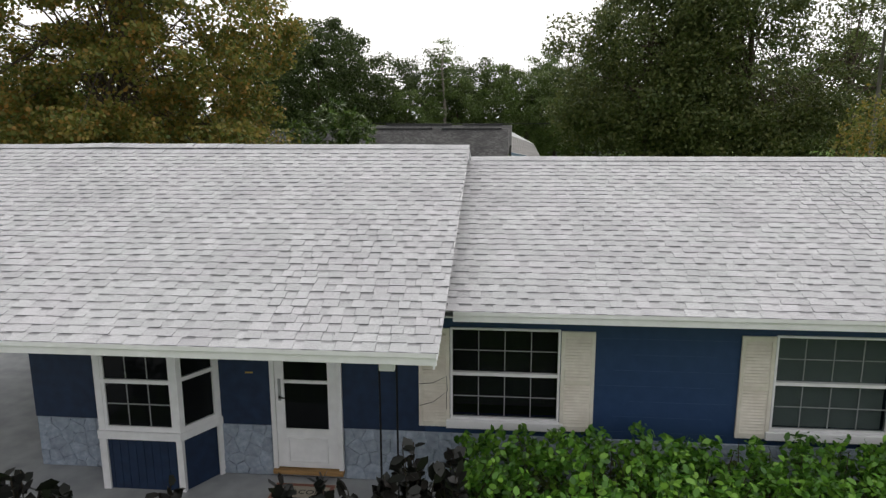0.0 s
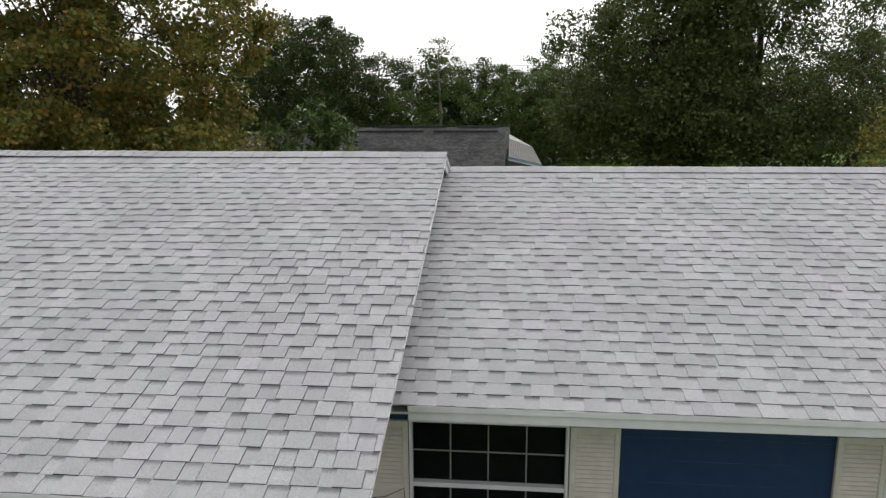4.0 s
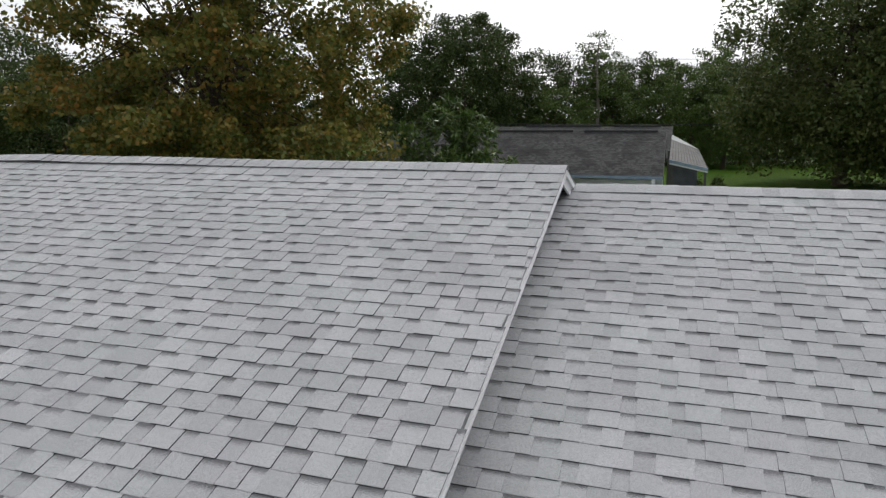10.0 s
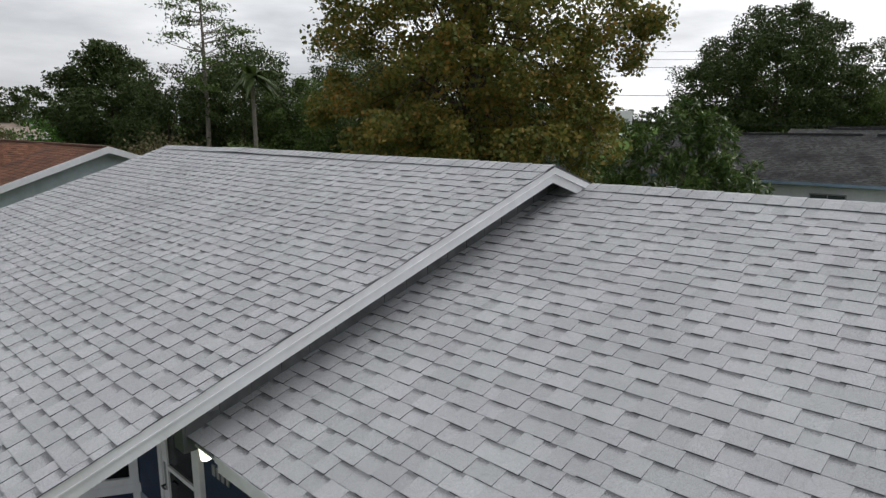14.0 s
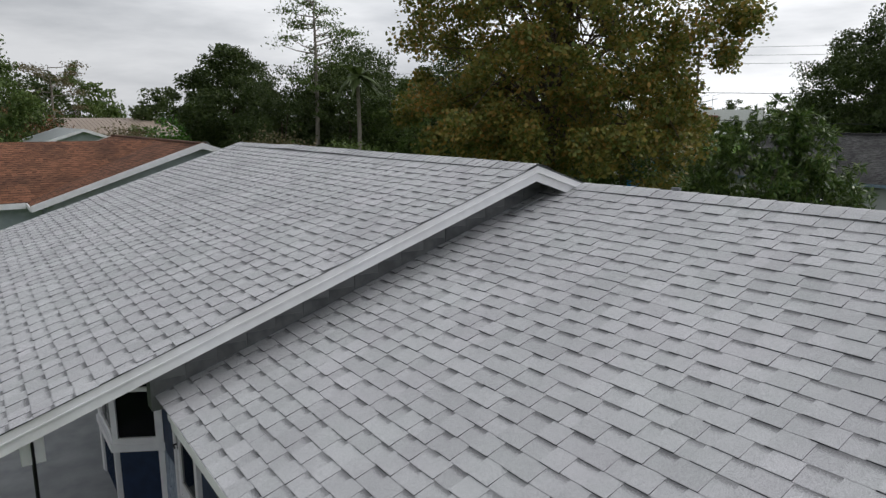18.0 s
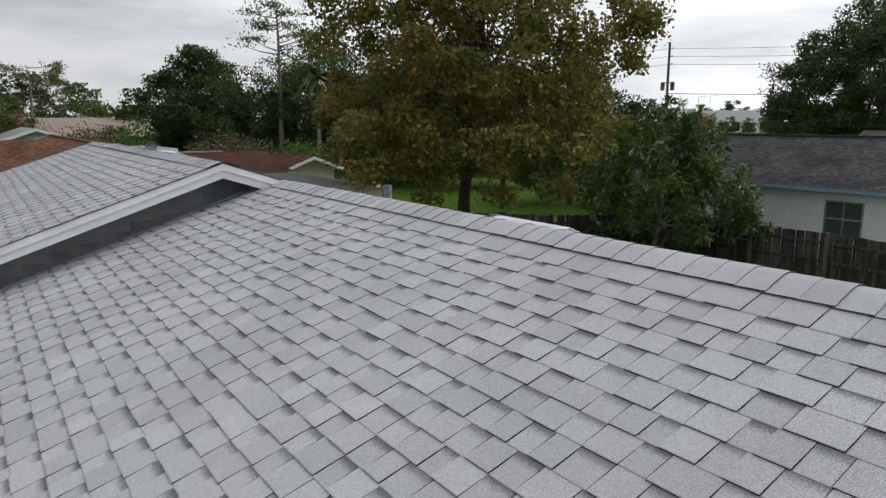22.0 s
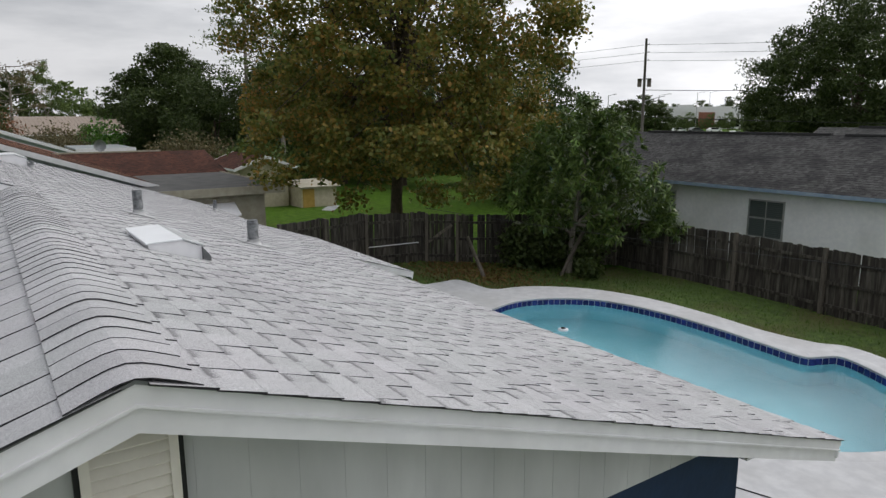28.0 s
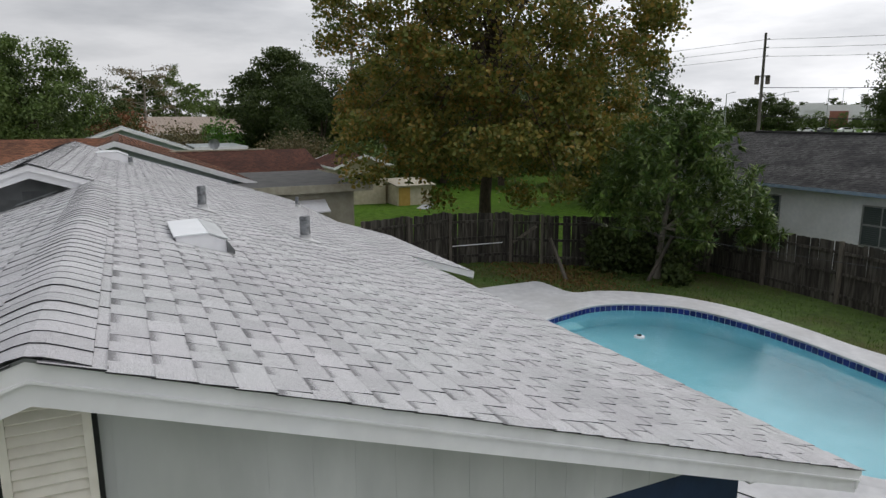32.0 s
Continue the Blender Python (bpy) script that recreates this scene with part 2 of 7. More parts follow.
def leaf_material(name, colours, rough=0.55, through=0.25):
    """Leaves: a few colours drawn leaf by leaf, in broad patches, with some light passing through."""
    m = bpy.data.materials.new(name)
    m.use_nodes = True
    n, l = m.node_tree.nodes, m.node_tree.links
    b, out = n["Principled BSDF"], n["Material Output"]
    geo, ns, mx, rp = n.new("ShaderNodeNewGeometry"), n.new("ShaderNodeTexNoise"), n.new("ShaderNodeMix"), n.new("ShaderNodeValToRGB")
    ns.inputs["Scale"].default_value, ns.inputs["Detail"].default_value = 0.45, 3.0
    mx.inputs["Factor"].default_value = 0.45
    l.new(geo.outputs["Position"], ns.inputs["Vector"])
    l.new(geo.outputs["Random Per Island"], mx.inputs["A"])
    l.new(ns.outputs["Fac"], mx.inputs["B"])
    while len(rp.color_ramp.elements) < len(colours):
        rp.color_ramp.elements.new(0.5)
    for k, (e, c) in enumerate(zip(rp.color_ramp.elements, colours)):
        e.position, e.color = 0.12 + 0.76 * k / (len(colours) - 1), (*c, 1)
    l.new(mx.outputs["Result"], rp.inputs["Fac"])
    l.new(rp.outputs["Color"], b.inputs["Base Color"])
    b.inputs["Roughness"].default_value, b.inputs["Specular IOR Level"].default_value = rough, 0.35
    tr, ms = n.new("ShaderNodeBsdfTranslucent"), n.new("ShaderNodeMixShader")
    ms.inputs[0].default_value = through
    l.new(rp.outputs["Color"], tr.inputs["Color"])
    l.new(b.outputs["BSDF"], ms.inputs[1])
    l.new(tr.outputs["BSDF"], ms.inputs[2])
    l.new(ms.outputs["Shader"], out.inputs["Surface"])
    return m


def glass_material(name, tint=(0.006, 0.007, 0.008), rough=0.05, spec=0.12):
    m = bpy.data.materials.new(name)
    m.use_nodes = True
    b = m.node_tree.nodes["Principled BSDF"]
    b.inputs["Base Color"].default_value = (*tint, 1)
    b.inputs["Roughness"].default_value, b.inputs["Specular IOR Level"].default_value = rough, spec
    return m


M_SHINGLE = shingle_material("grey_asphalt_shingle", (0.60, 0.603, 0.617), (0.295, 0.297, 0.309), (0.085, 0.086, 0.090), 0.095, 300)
M_ORANGE = shingle_material("orange_brown_shingle", (0.235, 0.108, 0.062), (0.118, 0.054, 0.034), (0.05, 0.025, 0.018), 0.28, 200, (0.040, 0.025, 0.019))
M_BROWN = shingle_material("dark_brown_shingle", (0.115, 0.046, 0.030), (0.058, 0.026, 0.019), (0.025, 0.013, 0.010), 0.25, 200, (0.03, 0.016, 0.013))
M_DARKROOF = shingle_material("dark_grey_shingle", (0.092, 0.092, 0.091), (0.044, 0.044, 0.044), (0.016, 0.016, 0.017), 0.30, 60, (0.016, 0.016, 0.018))
M_MOSSROOF = shingle_material("mossy_grey_shingle", (0.115, 0.115, 0.112), (0.06, 0.06, 0.06), (0.03, 0.03, 0.03), 0.2, 60, (0.045, 0.046, 0.043))
M_TANROOF = material("tan_metal_roof", (0.30, 0.24, 0.19), (0.36, 0.29, 0.235), 3, 0.6, 0.05)
M_GREYROOF = material("pale_grey_metal_roof", (0.20, 0.225, 0.225), (0.27, 0.29, 0.29), 2, 0.45, 0.05)
M_WHITE = material("white_painted_trim", (0.78, 0.775, 0.80), (0.85, 0.845, 0.865), 9, 0.5, 0.06, c3=(0.60, 0.58, 0.55), scale3=1.7, mix3=0.3)
M_CREAM = material("cream_painted_shutter", (0.70, 0.66, 0.58), (0.78, 0.74, 0.66), 12, 0.55, 0.06, c3=(0.52, 0.46, 0.38), scale3=2.5, mix3=0.4)
M_GABLE = material("white_gable_panel", (0.46, 0.47, 0.46), (0.55, 0.56, 0.545), 5, 0.6, 0.08, c3=(0.33, 0.345, 0.315), scale3=1.2, mix3=0.6, stretch=(1, 1, 0.35))
# wall blue at about half strength: the shade under the eaves is in the colour
M_NAVY = material("navy_block_with_eave_shade", (0.008, 0.020, 0.052), (0.012, 0.030, 0.075), 7, 0.55, 0.25, c3=(0.014, 0.034, 0.08), scale3=0.9)
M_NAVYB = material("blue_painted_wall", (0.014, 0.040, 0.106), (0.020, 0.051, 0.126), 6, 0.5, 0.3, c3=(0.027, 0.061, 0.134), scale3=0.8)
M_JOINT = material("pale_blue_joint_line", (0.018, 0.050, 0.120), (0.050, 0.090, 0.165), 9, 0.6, 0)
M_STONE = material("grey_blue_painted_stone", (0.25, 0.30, 0.37), (0.37, 0.42, 0.50), 14, 0.75, 0.9, c3=(0.22, 0.25, 0.30), scale3=5, vary=0.10, bump_scale=26, dist=0.02)
M_AWN = material("weathered_ribbed_metal", (0.05, 0.05, 0.05), (0.085, 0.085, 0.083), 3, 0.7, 0.1)
M_TARROOF = material("weathered_flat_roof", (0.075, 0.075, 0.07), (0.12, 0.118, 0.11), 2, 0.8, 0.2)
M_FLASH = material("galvanised_flashing", (0.11, 0.115, 0.12), (0.20, 0.205, 0.21), 6, 0.55, 0.1, c3=(0.12, 0.12, 0.12), scale3=2.5, metal=0.4)
M_GREYWALL = material("grey_painted_siding", (0.15, 0.155, 0.16), (0.21, 0.215, 0.22), 4, 0.7, 0.2)
M_CONC = material("painted_concrete_slab", (0.30, 0.31, 0.32), (0.40, 0.41, 0.42), 3, 0.75, 0.15, c3=(0.24, 0.25, 0.26), scale3=0.7)
M_DECK = material("pale_pool_deck", (0.47, 0.475, 0.49), (0.565, 0.57, 0.58), 5, 0.8, 0.2, c3=(0.395, 0.395, 0.39), scale3=0.8)
M_ROAD = material("grey_asphalt", (0.13, 0.13, 0.135), (0.19, 0.19, 0.19), 2, 0.85, 0.1)
M_GRASS = material("mown_grass", (0.042, 0.092, 0.008), (0.080, 0.155, 0.014), 3.0, 0.95, 0.6, spec=0.1, c3=(0.085, 0.115, 0.022), scale3=0.22, bump_scale=40, dist=0.05)
M_YARD = material("patchy_grass", (0.042, 0.074, 0.013), (0.088, 0.142, 0.026), 7, 0.95, 0.7, c3=(0.09, 0.055, 0.025), scale3=0.55, bump_scale=40, dist=0.05, mix3=0.65)
M_FENCE = material("weathered_grey_fence_board", (0.023, 0.020, 0.016), (0.046, 0.040, 0.033), 4, 0.9, 0.4, c3=(0.15, 0.14, 0.118), scale3=2.0, stretch=(5, 5, 0.5), vary=0.35, mix3=0.55)
M_POST = material("weathered_fence_post", (0.085, 0.075, 0.062), (0.15, 0.13, 0.105), 6, 0.9, 0.4, stretch=(4, 4, 0.5), vary=0.2)
M_BARK = material("grey_brown_bark", (0.055, 0.042, 0.030), (0.12, 0.095, 0.07), 8, 0.95, 0.7, stretch=(3, 3, 0.6), dist=0.03)
M_PALEBARK = material("pale_bark", (0.16, 0.14, 0.115), (0.27, 0.245, 0.205), 8, 0.95, 0.6, stretch=(3, 3, 0.6), dist=0.03)
M_BLACK = material("black_iron", (0.012, 0.012, 0.013), (0.02, 0.02, 0.022), 20, 0.45, 0.05, metal=0.3)
M_LEAD = material("dark_mottled_vent_pipe", (0.06, 0.065, 0.07), (0.20, 0.21, 0.22), 25, 0.6, 0.2)
M_GLASS = glass_material("dark_window_glass")
M_PANE = bpy.data.materials.new("clear_window_pane")
M_PANE.use_nodes = True
pn, pl_ = M_PANE.node_tree.nodes, M_PANE.node_tree.links
pt, pm = pn.new("ShaderNodeBsdfTransparent"), pn.new("ShaderNodeMixShader")
pt.inputs["Color"].default_value = (0.74, 0.78, 0.78, 1)
pn["Principled BSDF"].inputs["Base Color"].default_value = (0.01, 0.012, 0.012, 1)
pn["Principled BSDF"].inputs["Roughness"].default_value = 0.06
pn["Principled BSDF"].inputs["Specular IOR Level"].default_value = 0.3
pm.inputs[0].default_value = 0.25
pl_.new(pt.outputs["BSDF"], pm.inputs[1])
pl_.new(pn["Principled BSDF"].outputs["BSDF"], pm.inputs[2])
pl_.new(pm.outputs["Shader"], pn["Material Output"].inputs["Surface"])
M_GLASSB = glass_material("window_glass_over_blinds", (0.065, 0.085, 0.085), 0.12, 0.2)
M_DOME = material("milky_skylight_dome", (0.78, 0.80, 0.82), (0.84, 0.86, 0.88), 3, 0.25, 0.0)
M_WALLW = material("white_stucco", (0.76, 0.78, 0.81), (0.83, 0.84, 0.86), 8, 0.85, 0.3, c3=(0.56, 0.57, 0.57), scale3=0.9, mix3=0.4)
M_WALLTAN = material("tan_stucco", (0.34, 0.31, 0.24), (0.43, 0.40, 0.32), 5, 0.85, 0.3, c3=(0.26, 0.24, 0.19), scale3=0.9)
M_WALLYEL = material("pale_cream_stucco", (0.48, 0.43, 0.31), (0.57, 0.52, 0.39), 5, 0.85, 0.3)
M_WALLBLUE = material("pale_grey_blue_siding", (0.36, 0.41, 0.43), (0.44, 0.49, 0.51), 5, 0.7, 0.15)
M_BLUETRIM = material("faded_blue_fascia", (0.20, 0.28, 0.38), (0.30, 0.38, 0.46), 5, 0.6, 0.05)
M_WOOD = material("oiled_wood_threshold", (0.28, 0.16, 0.06), (0.40, 0.24, 0.10), 8, 0.6, 0.2, stretch=(0.4, 4, 4))
M_MAT = material("coir_door_mat", (0.30, 0.27, 0.22), (0.42, 0.38, 0.31), 60, 0.95, 0.5)
M_MATR = material("faded_red_mat_border", (0.20, 0.08, 0.06), (0.27, 0.12, 0.09), 60, 0.95, 0.5)
M_DARKINK = material("dark_lettering", (0.02, 0.02, 0.02), (0.03, 0.03, 0.03), 30, 0.8, 0)
M_TILE = material("navy_glazed_tile", (0.012, 0.020, 0.12), (0.02, 0.035, 0.20), 12, 0.15, 0.05, vary=0.35)
M_POOL = material("pale_blue_pool_plaster", (0.29, 0.57, 0.65), (0.35, 0.63, 0.71), 2, 0.7, 0.05)
M_GROUT = material("white_tile_grout", (0.55, 0.58, 0.6), (0.62, 0.64, 0.66), 20, 0.9, 0.1)
M_POLE = material("weathered_utility_pole", (0.11, 0.10, 0.09), (0.18, 0.165, 0.15), 6, 0.9, 0.3, stretch=(3, 3, 0.3))
M_STEEL = material("grey_galvanised_steel", (0.30, 0.31, 0.32), (0.40, 0.41, 0.42), 6, 0.5, 0.1, metal=0.5)
M_CABLE = material("dark_cable", (0.03, 0.03, 0.032), (0.04, 0.04, 0.042), 6, 0.6, 0)
M_BRICK = material("red_brick_facade", (0.24, 0.10, 0.075), (0.32, 0.14, 0.10), 3, 0.9, 0.1)
M_SHEDG = material("faded_green_metal", (0.10, 0.22, 0.17), (0.15, 0.29, 0.22), 5, 0.6, 0.1)
M_TARP = material("bright_blue_plastic", (0.03, 0.22, 0.50), (0.05, 0.28, 0.58), 5, 0.4, 0.1)
M_OCHRE = material("ochre_painted_door", (0.42, 0.27, 0.06), (0.50, 0.33, 0.09), 5, 0.7, 0.1)
M_CARW = material("white_car_paint", (0.72, 0.73, 0.74), (0.78, 0.79, 0.8), 3, 0.25, 0)
M_CARD = material("dark_car_paint", (0.05, 0.055, 0.06), (0.07, 0.075, 0.08), 3, 0.25, 0)
M_RUBBER = material("black_rubber", (0.015, 0.015, 0.015), (0.025, 0.025, 0.025), 20, 0.8, 0)

L_SYC = leaf_material("autumn_sycamore_leaf", [(0.066, 0.098, 0.022), (0.118, 0.148, 0.031), (0.182, 0.182, 0.040), (0.275, 0.208, 0.047), (0.410, 0.195, 0.050)], 0.5, 0.38)
L_OAK = leaf_material("oak_leaf", [(0.042, 0.064, 0.018), (0.070, 0.098, 0.026), (0.108, 0.130, 0.036), (0.160, 0.165, 0.050)])
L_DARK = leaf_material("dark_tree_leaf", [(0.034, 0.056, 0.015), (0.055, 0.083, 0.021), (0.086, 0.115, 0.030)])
L_MID = leaf_material("mid_green_leaf", [(0.060, 0.100, 0.024), (0.095, 0.145, 0.034), (0.135, 0.180, 0.045)])
L_MANGO = leaf_material("glossy_mango_leaf", [(0.030, 0.058, 0.013), (0.062, 0.110, 0.025), (0.112, 0.170, 0.040), (0.190, 0.245, 0.070)], 0.35)
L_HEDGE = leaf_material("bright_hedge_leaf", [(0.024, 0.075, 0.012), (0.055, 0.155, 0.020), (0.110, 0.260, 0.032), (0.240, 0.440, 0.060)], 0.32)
L_RUBBER = leaf_material("dark_burgundy_leaf", [(0.006, 0.008, 0.006), (0.010, 0.011, 0.009), (0.016, 0.012, 0.011)], 0.36, 0.03)
L_DRY = leaf_material("dull_brown_leaf", [(0.084, 0.077, 0.035), (0.140, 0.119, 0.056), (0.196, 0.154, 0.084)])
L_ORANGE = leaf_material("rusty_leaf", [(0.150, 0.068, 0.030), (0.240, 0.090, 0.038), (0.090, 0.075, 0.030)])
L_LITTER = leaf_material("fallen_leaf", [(0.10, 0.05, 0.02), (0.16, 0.09, 0.03), (0.22, 0.15, 0.05)])
L_BLADE = leaf_material("grass_blade", [(0.045, 0.090, 0.012), (0.080, 0.150, 0.022), (0.12, 0.18, 0.035)])


# ---- building helpers ----
def thing(name, label, category, kind="", group="", at=(0, 0, 0)):
    ob = new(name)
    ob.location = at
    ob.empty_display_size = 0.1
    return tagged(ob, label, category, group, kind)


def link_mesh(name, me, mat, parent=None, label=""):
    if mat and not me.materials:
        me.materials.append(mat)
    ob = new(name, me)
    if parent:
        ob.parent = parent
        top, off = parent, Vector((0, 0, 0))
        while top:
            off += top.location
            top = top.parent
        ob.location = -off if not me.get("local") else (0, 0, 0)
    if label:
        ob["label"] = label
    return ob


def part(name, bm, mat, parent=None, label=""):
    me = bpy.data.meshes.new(name)
    bm.to_mesh(me)
    bm.free()
    return link_mesh(name, me, mat, parent, label)


def raw(name, verts, faces, mat, parent=None, label="", uvs=None, smooth=False):
    me = bpy.data.meshes.new(name)
    me.from_pydata([tuple(v) for v in verts], [], [tuple(f) for f in faces])
    if uvs is not None:
        me.uv_layers.new(name="UVMap").data.foreach_set("uv", np.asarray(uvs, dtype=np.float32).ravel())
    if smooth:
        me.polygons.foreach_set("use_smooth", [True] * len(me.polygons))
    return link_mesh(name, me, mat, parent, label)


def box(bm, x0, x1, y0, y1, z0, z1):
    v = [bm.verts.new((x, y, z)) for z in (z0, z1) for y in (y0, y1) for x in (x0, x1)]
    for f in ((0, 2, 3, 1), (4, 5, 7, 6), (0, 1, 5, 4), (2, 6, 7, 3), (0, 4, 6, 2), (1, 3, 7, 5)):
        bm.faces.new([v[k] for k in f])
    return v


def boxes(*rows):
    bm = bmesh.new()
    for r in rows:
        box(bm, *r)
    return bm


def soft(bm, w=0.004, seg=2):
    bmesh.ops.bevel(bm, geom=bm.edges[:], offset=w, segments=seg, affect="EDGES", clamp_overlap=True)
    return bm


def prism(bm, outline, axis, a, b):
    """A flat outline pushed from a to b along x, y or z."""
    def at(p, k):
        return {"x": (k, p[0], p[1]), "y": (p[0], k, p[1]), "z": (p[0], p[1], k)}[axis]
    lo, hi = [bm.verts.new(at(p, a)) for p in outline], [bm.verts.new(at(p, b)) for p in outline]
    bm.faces.new(lo)
    bm.faces.new(hi[::-1])
    for k in range(len(outline)):
        bm.faces.new((lo[k - 1], lo[k], hi[k], hi[k - 1]))
    bmesh.ops.recalc_face_normals(bm, faces=bm.faces[:])
    return bm


def tube(bm, points, radii, n=8):
    """A tapered tube through points."""
    rings = []
    pts = [Vector(p) for p in points]
    for k, (p, r) in enumerate(zip(pts, radii)):
        way = (pts[min(k + 1, len(pts) - 1)] - pts[max(k - 1, 0)]).normalized()
        side = way.orthogonal().normalized()
        if rings:
            side = (last - way * last.dot(way)).normalized()
        last = side
        up = way.cross(side)
        rings.append([bm.verts.new(p + r * (math.cos(a) * side + math.sin(a) * up)) for a in (2 * math.pi * j / n for j in range(n))])
    for a, b in zip(rings, rings[1:]):
        for j in range(n):
            f = bm.faces.new((a[j - 1], a[j], b[j], b[j - 1]))
            f.smooth = True
    bm.faces.new(rings[0])
    bm.faces.new(rings[-1][::-1])
    return bm


def ground_z(x, y):
    s = min(max((y - 8.5) / 11.0, 0.0), 1.0)
    return -0.02 - 0.36 * s * s * (3 - 2 * s)

# ---- the plan ----
SL = 0.331                       # roof slope
XR0, XR1 = 0.84, 8.11            # right roof
YR, ZR = 3.893, 3.94             # its ridge
YRF, YRB = -0.55, 8.22           # its eaves
XL0, XL1 = -7.92, 1.19           # left roof
YL, ZL = 3.195, 4.171            # its ridge; the rear slopes lie in one plane
YLF, YLB = -1.95, 8.22
XW0, XW1 = -4.41, 7.85           # front wall ends
WALL_TOP = 2.38
CS = math.sqrt(1 + SL * SL)

# ground: one sheet to the horizon
gx = [-1500, -600, -250, -120] + list(np.arange(-80, -8, 4.0)) + list(np.arange(-8, 10.1, 0.6)) + list(np.arange(13, 61, 4.0)) + [90, 160, 300, 700, 1500]
gy = [-1500, -500, -150, -60, -30] + list(np.arange(-20, 6, 2.0)) + list(np.arange(6.2, 19.5, 0.6)) + list(np.arange(21, 61, 2.0)) + [75, 100, 140, 220, 400, 800, 1800]


def pit(x, y):
    """The hollow under the pool and its deck."""
    return -1.9 if ((x - 1.7) / 5.4) ** 4 + ((y - 14.5) / 3.5) ** 4 < 1 else 0.0


gv = [(x, y, ground_z(x, y) + pit(x, y) + (0.03 * noise.noise((x * 0.3, y * 0.3, 0)) - 0.03 if y > 9 else -0.04)) for y in gy for x in gx]
gf = [(j * len(gx) + i, j * len(gx) + i + 1, (j + 1) * len(gx) + i + 1, (j + 1) * len(gx) + i) for j in range(len(gy) - 1) for i in range(len(gx) - 1)]
tagged(raw("ground", gv, gf, M_GRASS, smooth=True), "mown green lawn reaching to the distance", "lawn", kind="structure")


# ---- shingled roofs ----
rng = np.random.default_rng(7)
PIECE_FACES = [(0, 1, 5, 4), (1, 3, 7, 5), (2, 0, 4, 6), (4, 5, 7, 6), (3, 2, 6, 7)]


def piece_mesh(w, h, t, recess):
    """One shingle tab: its lower edge stands proud, its head lies under the next course."""
    v = [(0, 0, 0), (w, 0, 0), (0, h, -0.004), (w, h, -0.004), (0, 0, t), (w, 0, t), (0, h, 0.0015), (w, h, 0.0015)]
    o = 2.0 if recess else 0.0
    c = {0: (0, 0), 1: (1, 0), 2: (0, 1), 3: (1, 1), 4: (0, 0), 5: (1, 0), 6: (0, 1), 7: (1, 1)}
    uv = [(c[k][0] * 0.9 + o, c[k][1]) if n == 3 else (6.0, 0.0) for n, f in enumerate(PIECE_FACES) for k in f]
    return v, uv


def shingle_field(slope_ob, origin, u_dir, v_dir, width, length, expo, mat, near=None, count=300, seed=1, capped=False):
    """Courses of tabs on a slope. The pieces nearest to the point near are objects; the rest is one joined mesh."""
    r = np.random.default_rng(seed)
    u_dir, v_dir = Vector(u_dir).normalized(), Vector(v_dir).normalized()
    n_dir = u_dir.cross(v_dir)
    basis = Matrix((u_dir, v_dir, n_dir)).transposed().to_4x4()
    origin = Vector(origin)
    rows = []
    for k in range(int(length / expo) + 1):
        v0 = k * expo
        h = min(expo + 0.012, length - v0)
        if h < 0.02 or (capped and v0 > length - 0.22):
            continue
        if capped and v0 + expo > length - 0.22:
            h = length - v0 - 0.02
        u, recess = -r.uniform(0, 0.2), r.random() < 0.5
        wave = 0.003 * math.sin(k * 1.7)
        while u < width:
            w = r.choice((0.125, 0.145, 0.16, 0.175, 0.195)) if not recess else r.choice((0.09, 0.115, 0.135, 0.155))
            a, b = max(u, -0.012 + r.uniform(-0.004, 0.004)), min(u + w, width)
            if b - a > 0.02:
                rows.append((a, v0 + wave + r.uniform(-0.0025, 0.0025), b - a - 0.0006, h, 0.0032 if recess else 0.0076, recess))
            u += w
            recess = not recess if r.random() < 0.97 else recess
    def dist(q):
        return (origin + u_dir * (q[0] + q[2] / 2) + v_dir * q[1] - Vector(near)).length
    if near:
        rows.sort(key=dist)
        close, rest = rows[:count], rows[count:]
    else:
        close, rest = [], rows
    shared = {}
    for a, v0, w, h, t, rec in close:
        key = (round(w, 2), round(h, 3), rec)
        if key not in shared:
            v, uv = piece_mesh(key[0], h, t, rec)
            me = bpy.data.meshes.new("shingle")
            me.from_pydata(v, [], PIECE_FACES)
            me.uv_layers.new(name="UVMap").data.foreach_set("uv", np.asarray(uv, dtype=np.float32).ravel())
            me.materials.append(mat)
            shared[key] = me
        ob = new("shingle", shared[key])
        ob.parent = slope_ob
        ob.matrix_parent_inverse = slope_ob.matrix_world.inverted()
        ob.matrix_basis = Matrix.Translation(origin + u_dir * a + v_dir * v0) @ basis
    verts, faces, uvs = [], [], []
    for a, v0, w, h, t, rec in rest:
        v, uv = piece_mesh(w, h, t, rec)
        for k in (4, 5):
            v[k] = (v[k][0], v[k][1] + r.uniform(-0.002, 0.002), t * r.uniform(0.82, 1.18))
        o = len(verts)
        base = origin + u_dir * a + v_dir * v0
        verts += [tuple(base + u_dir * p[0] + v_dir * p[1] + n_dir * p[2]) for p in v]
        faces += [tuple(k + o for k in f) for f in PIECE_FACES]
        uvs += uv
    ob = raw("shingles", verts, faces, mat, slope_ob, uvs=uvs)
    tagged(ob, kind="stuff")


def slope_deck(name, x0, x1, ya, za, yb, zb, thick, mat, parent, label=""):
    """The boarded slab of a slope between eave (ya, za) and ridge (yb, zb)."""
    return part(name, prism(bmesh.new(), [(ya, za), (yb, zb), (yb, zb - thick), (ya, za - thick)], "x", x0, x1), mat, parent, label)


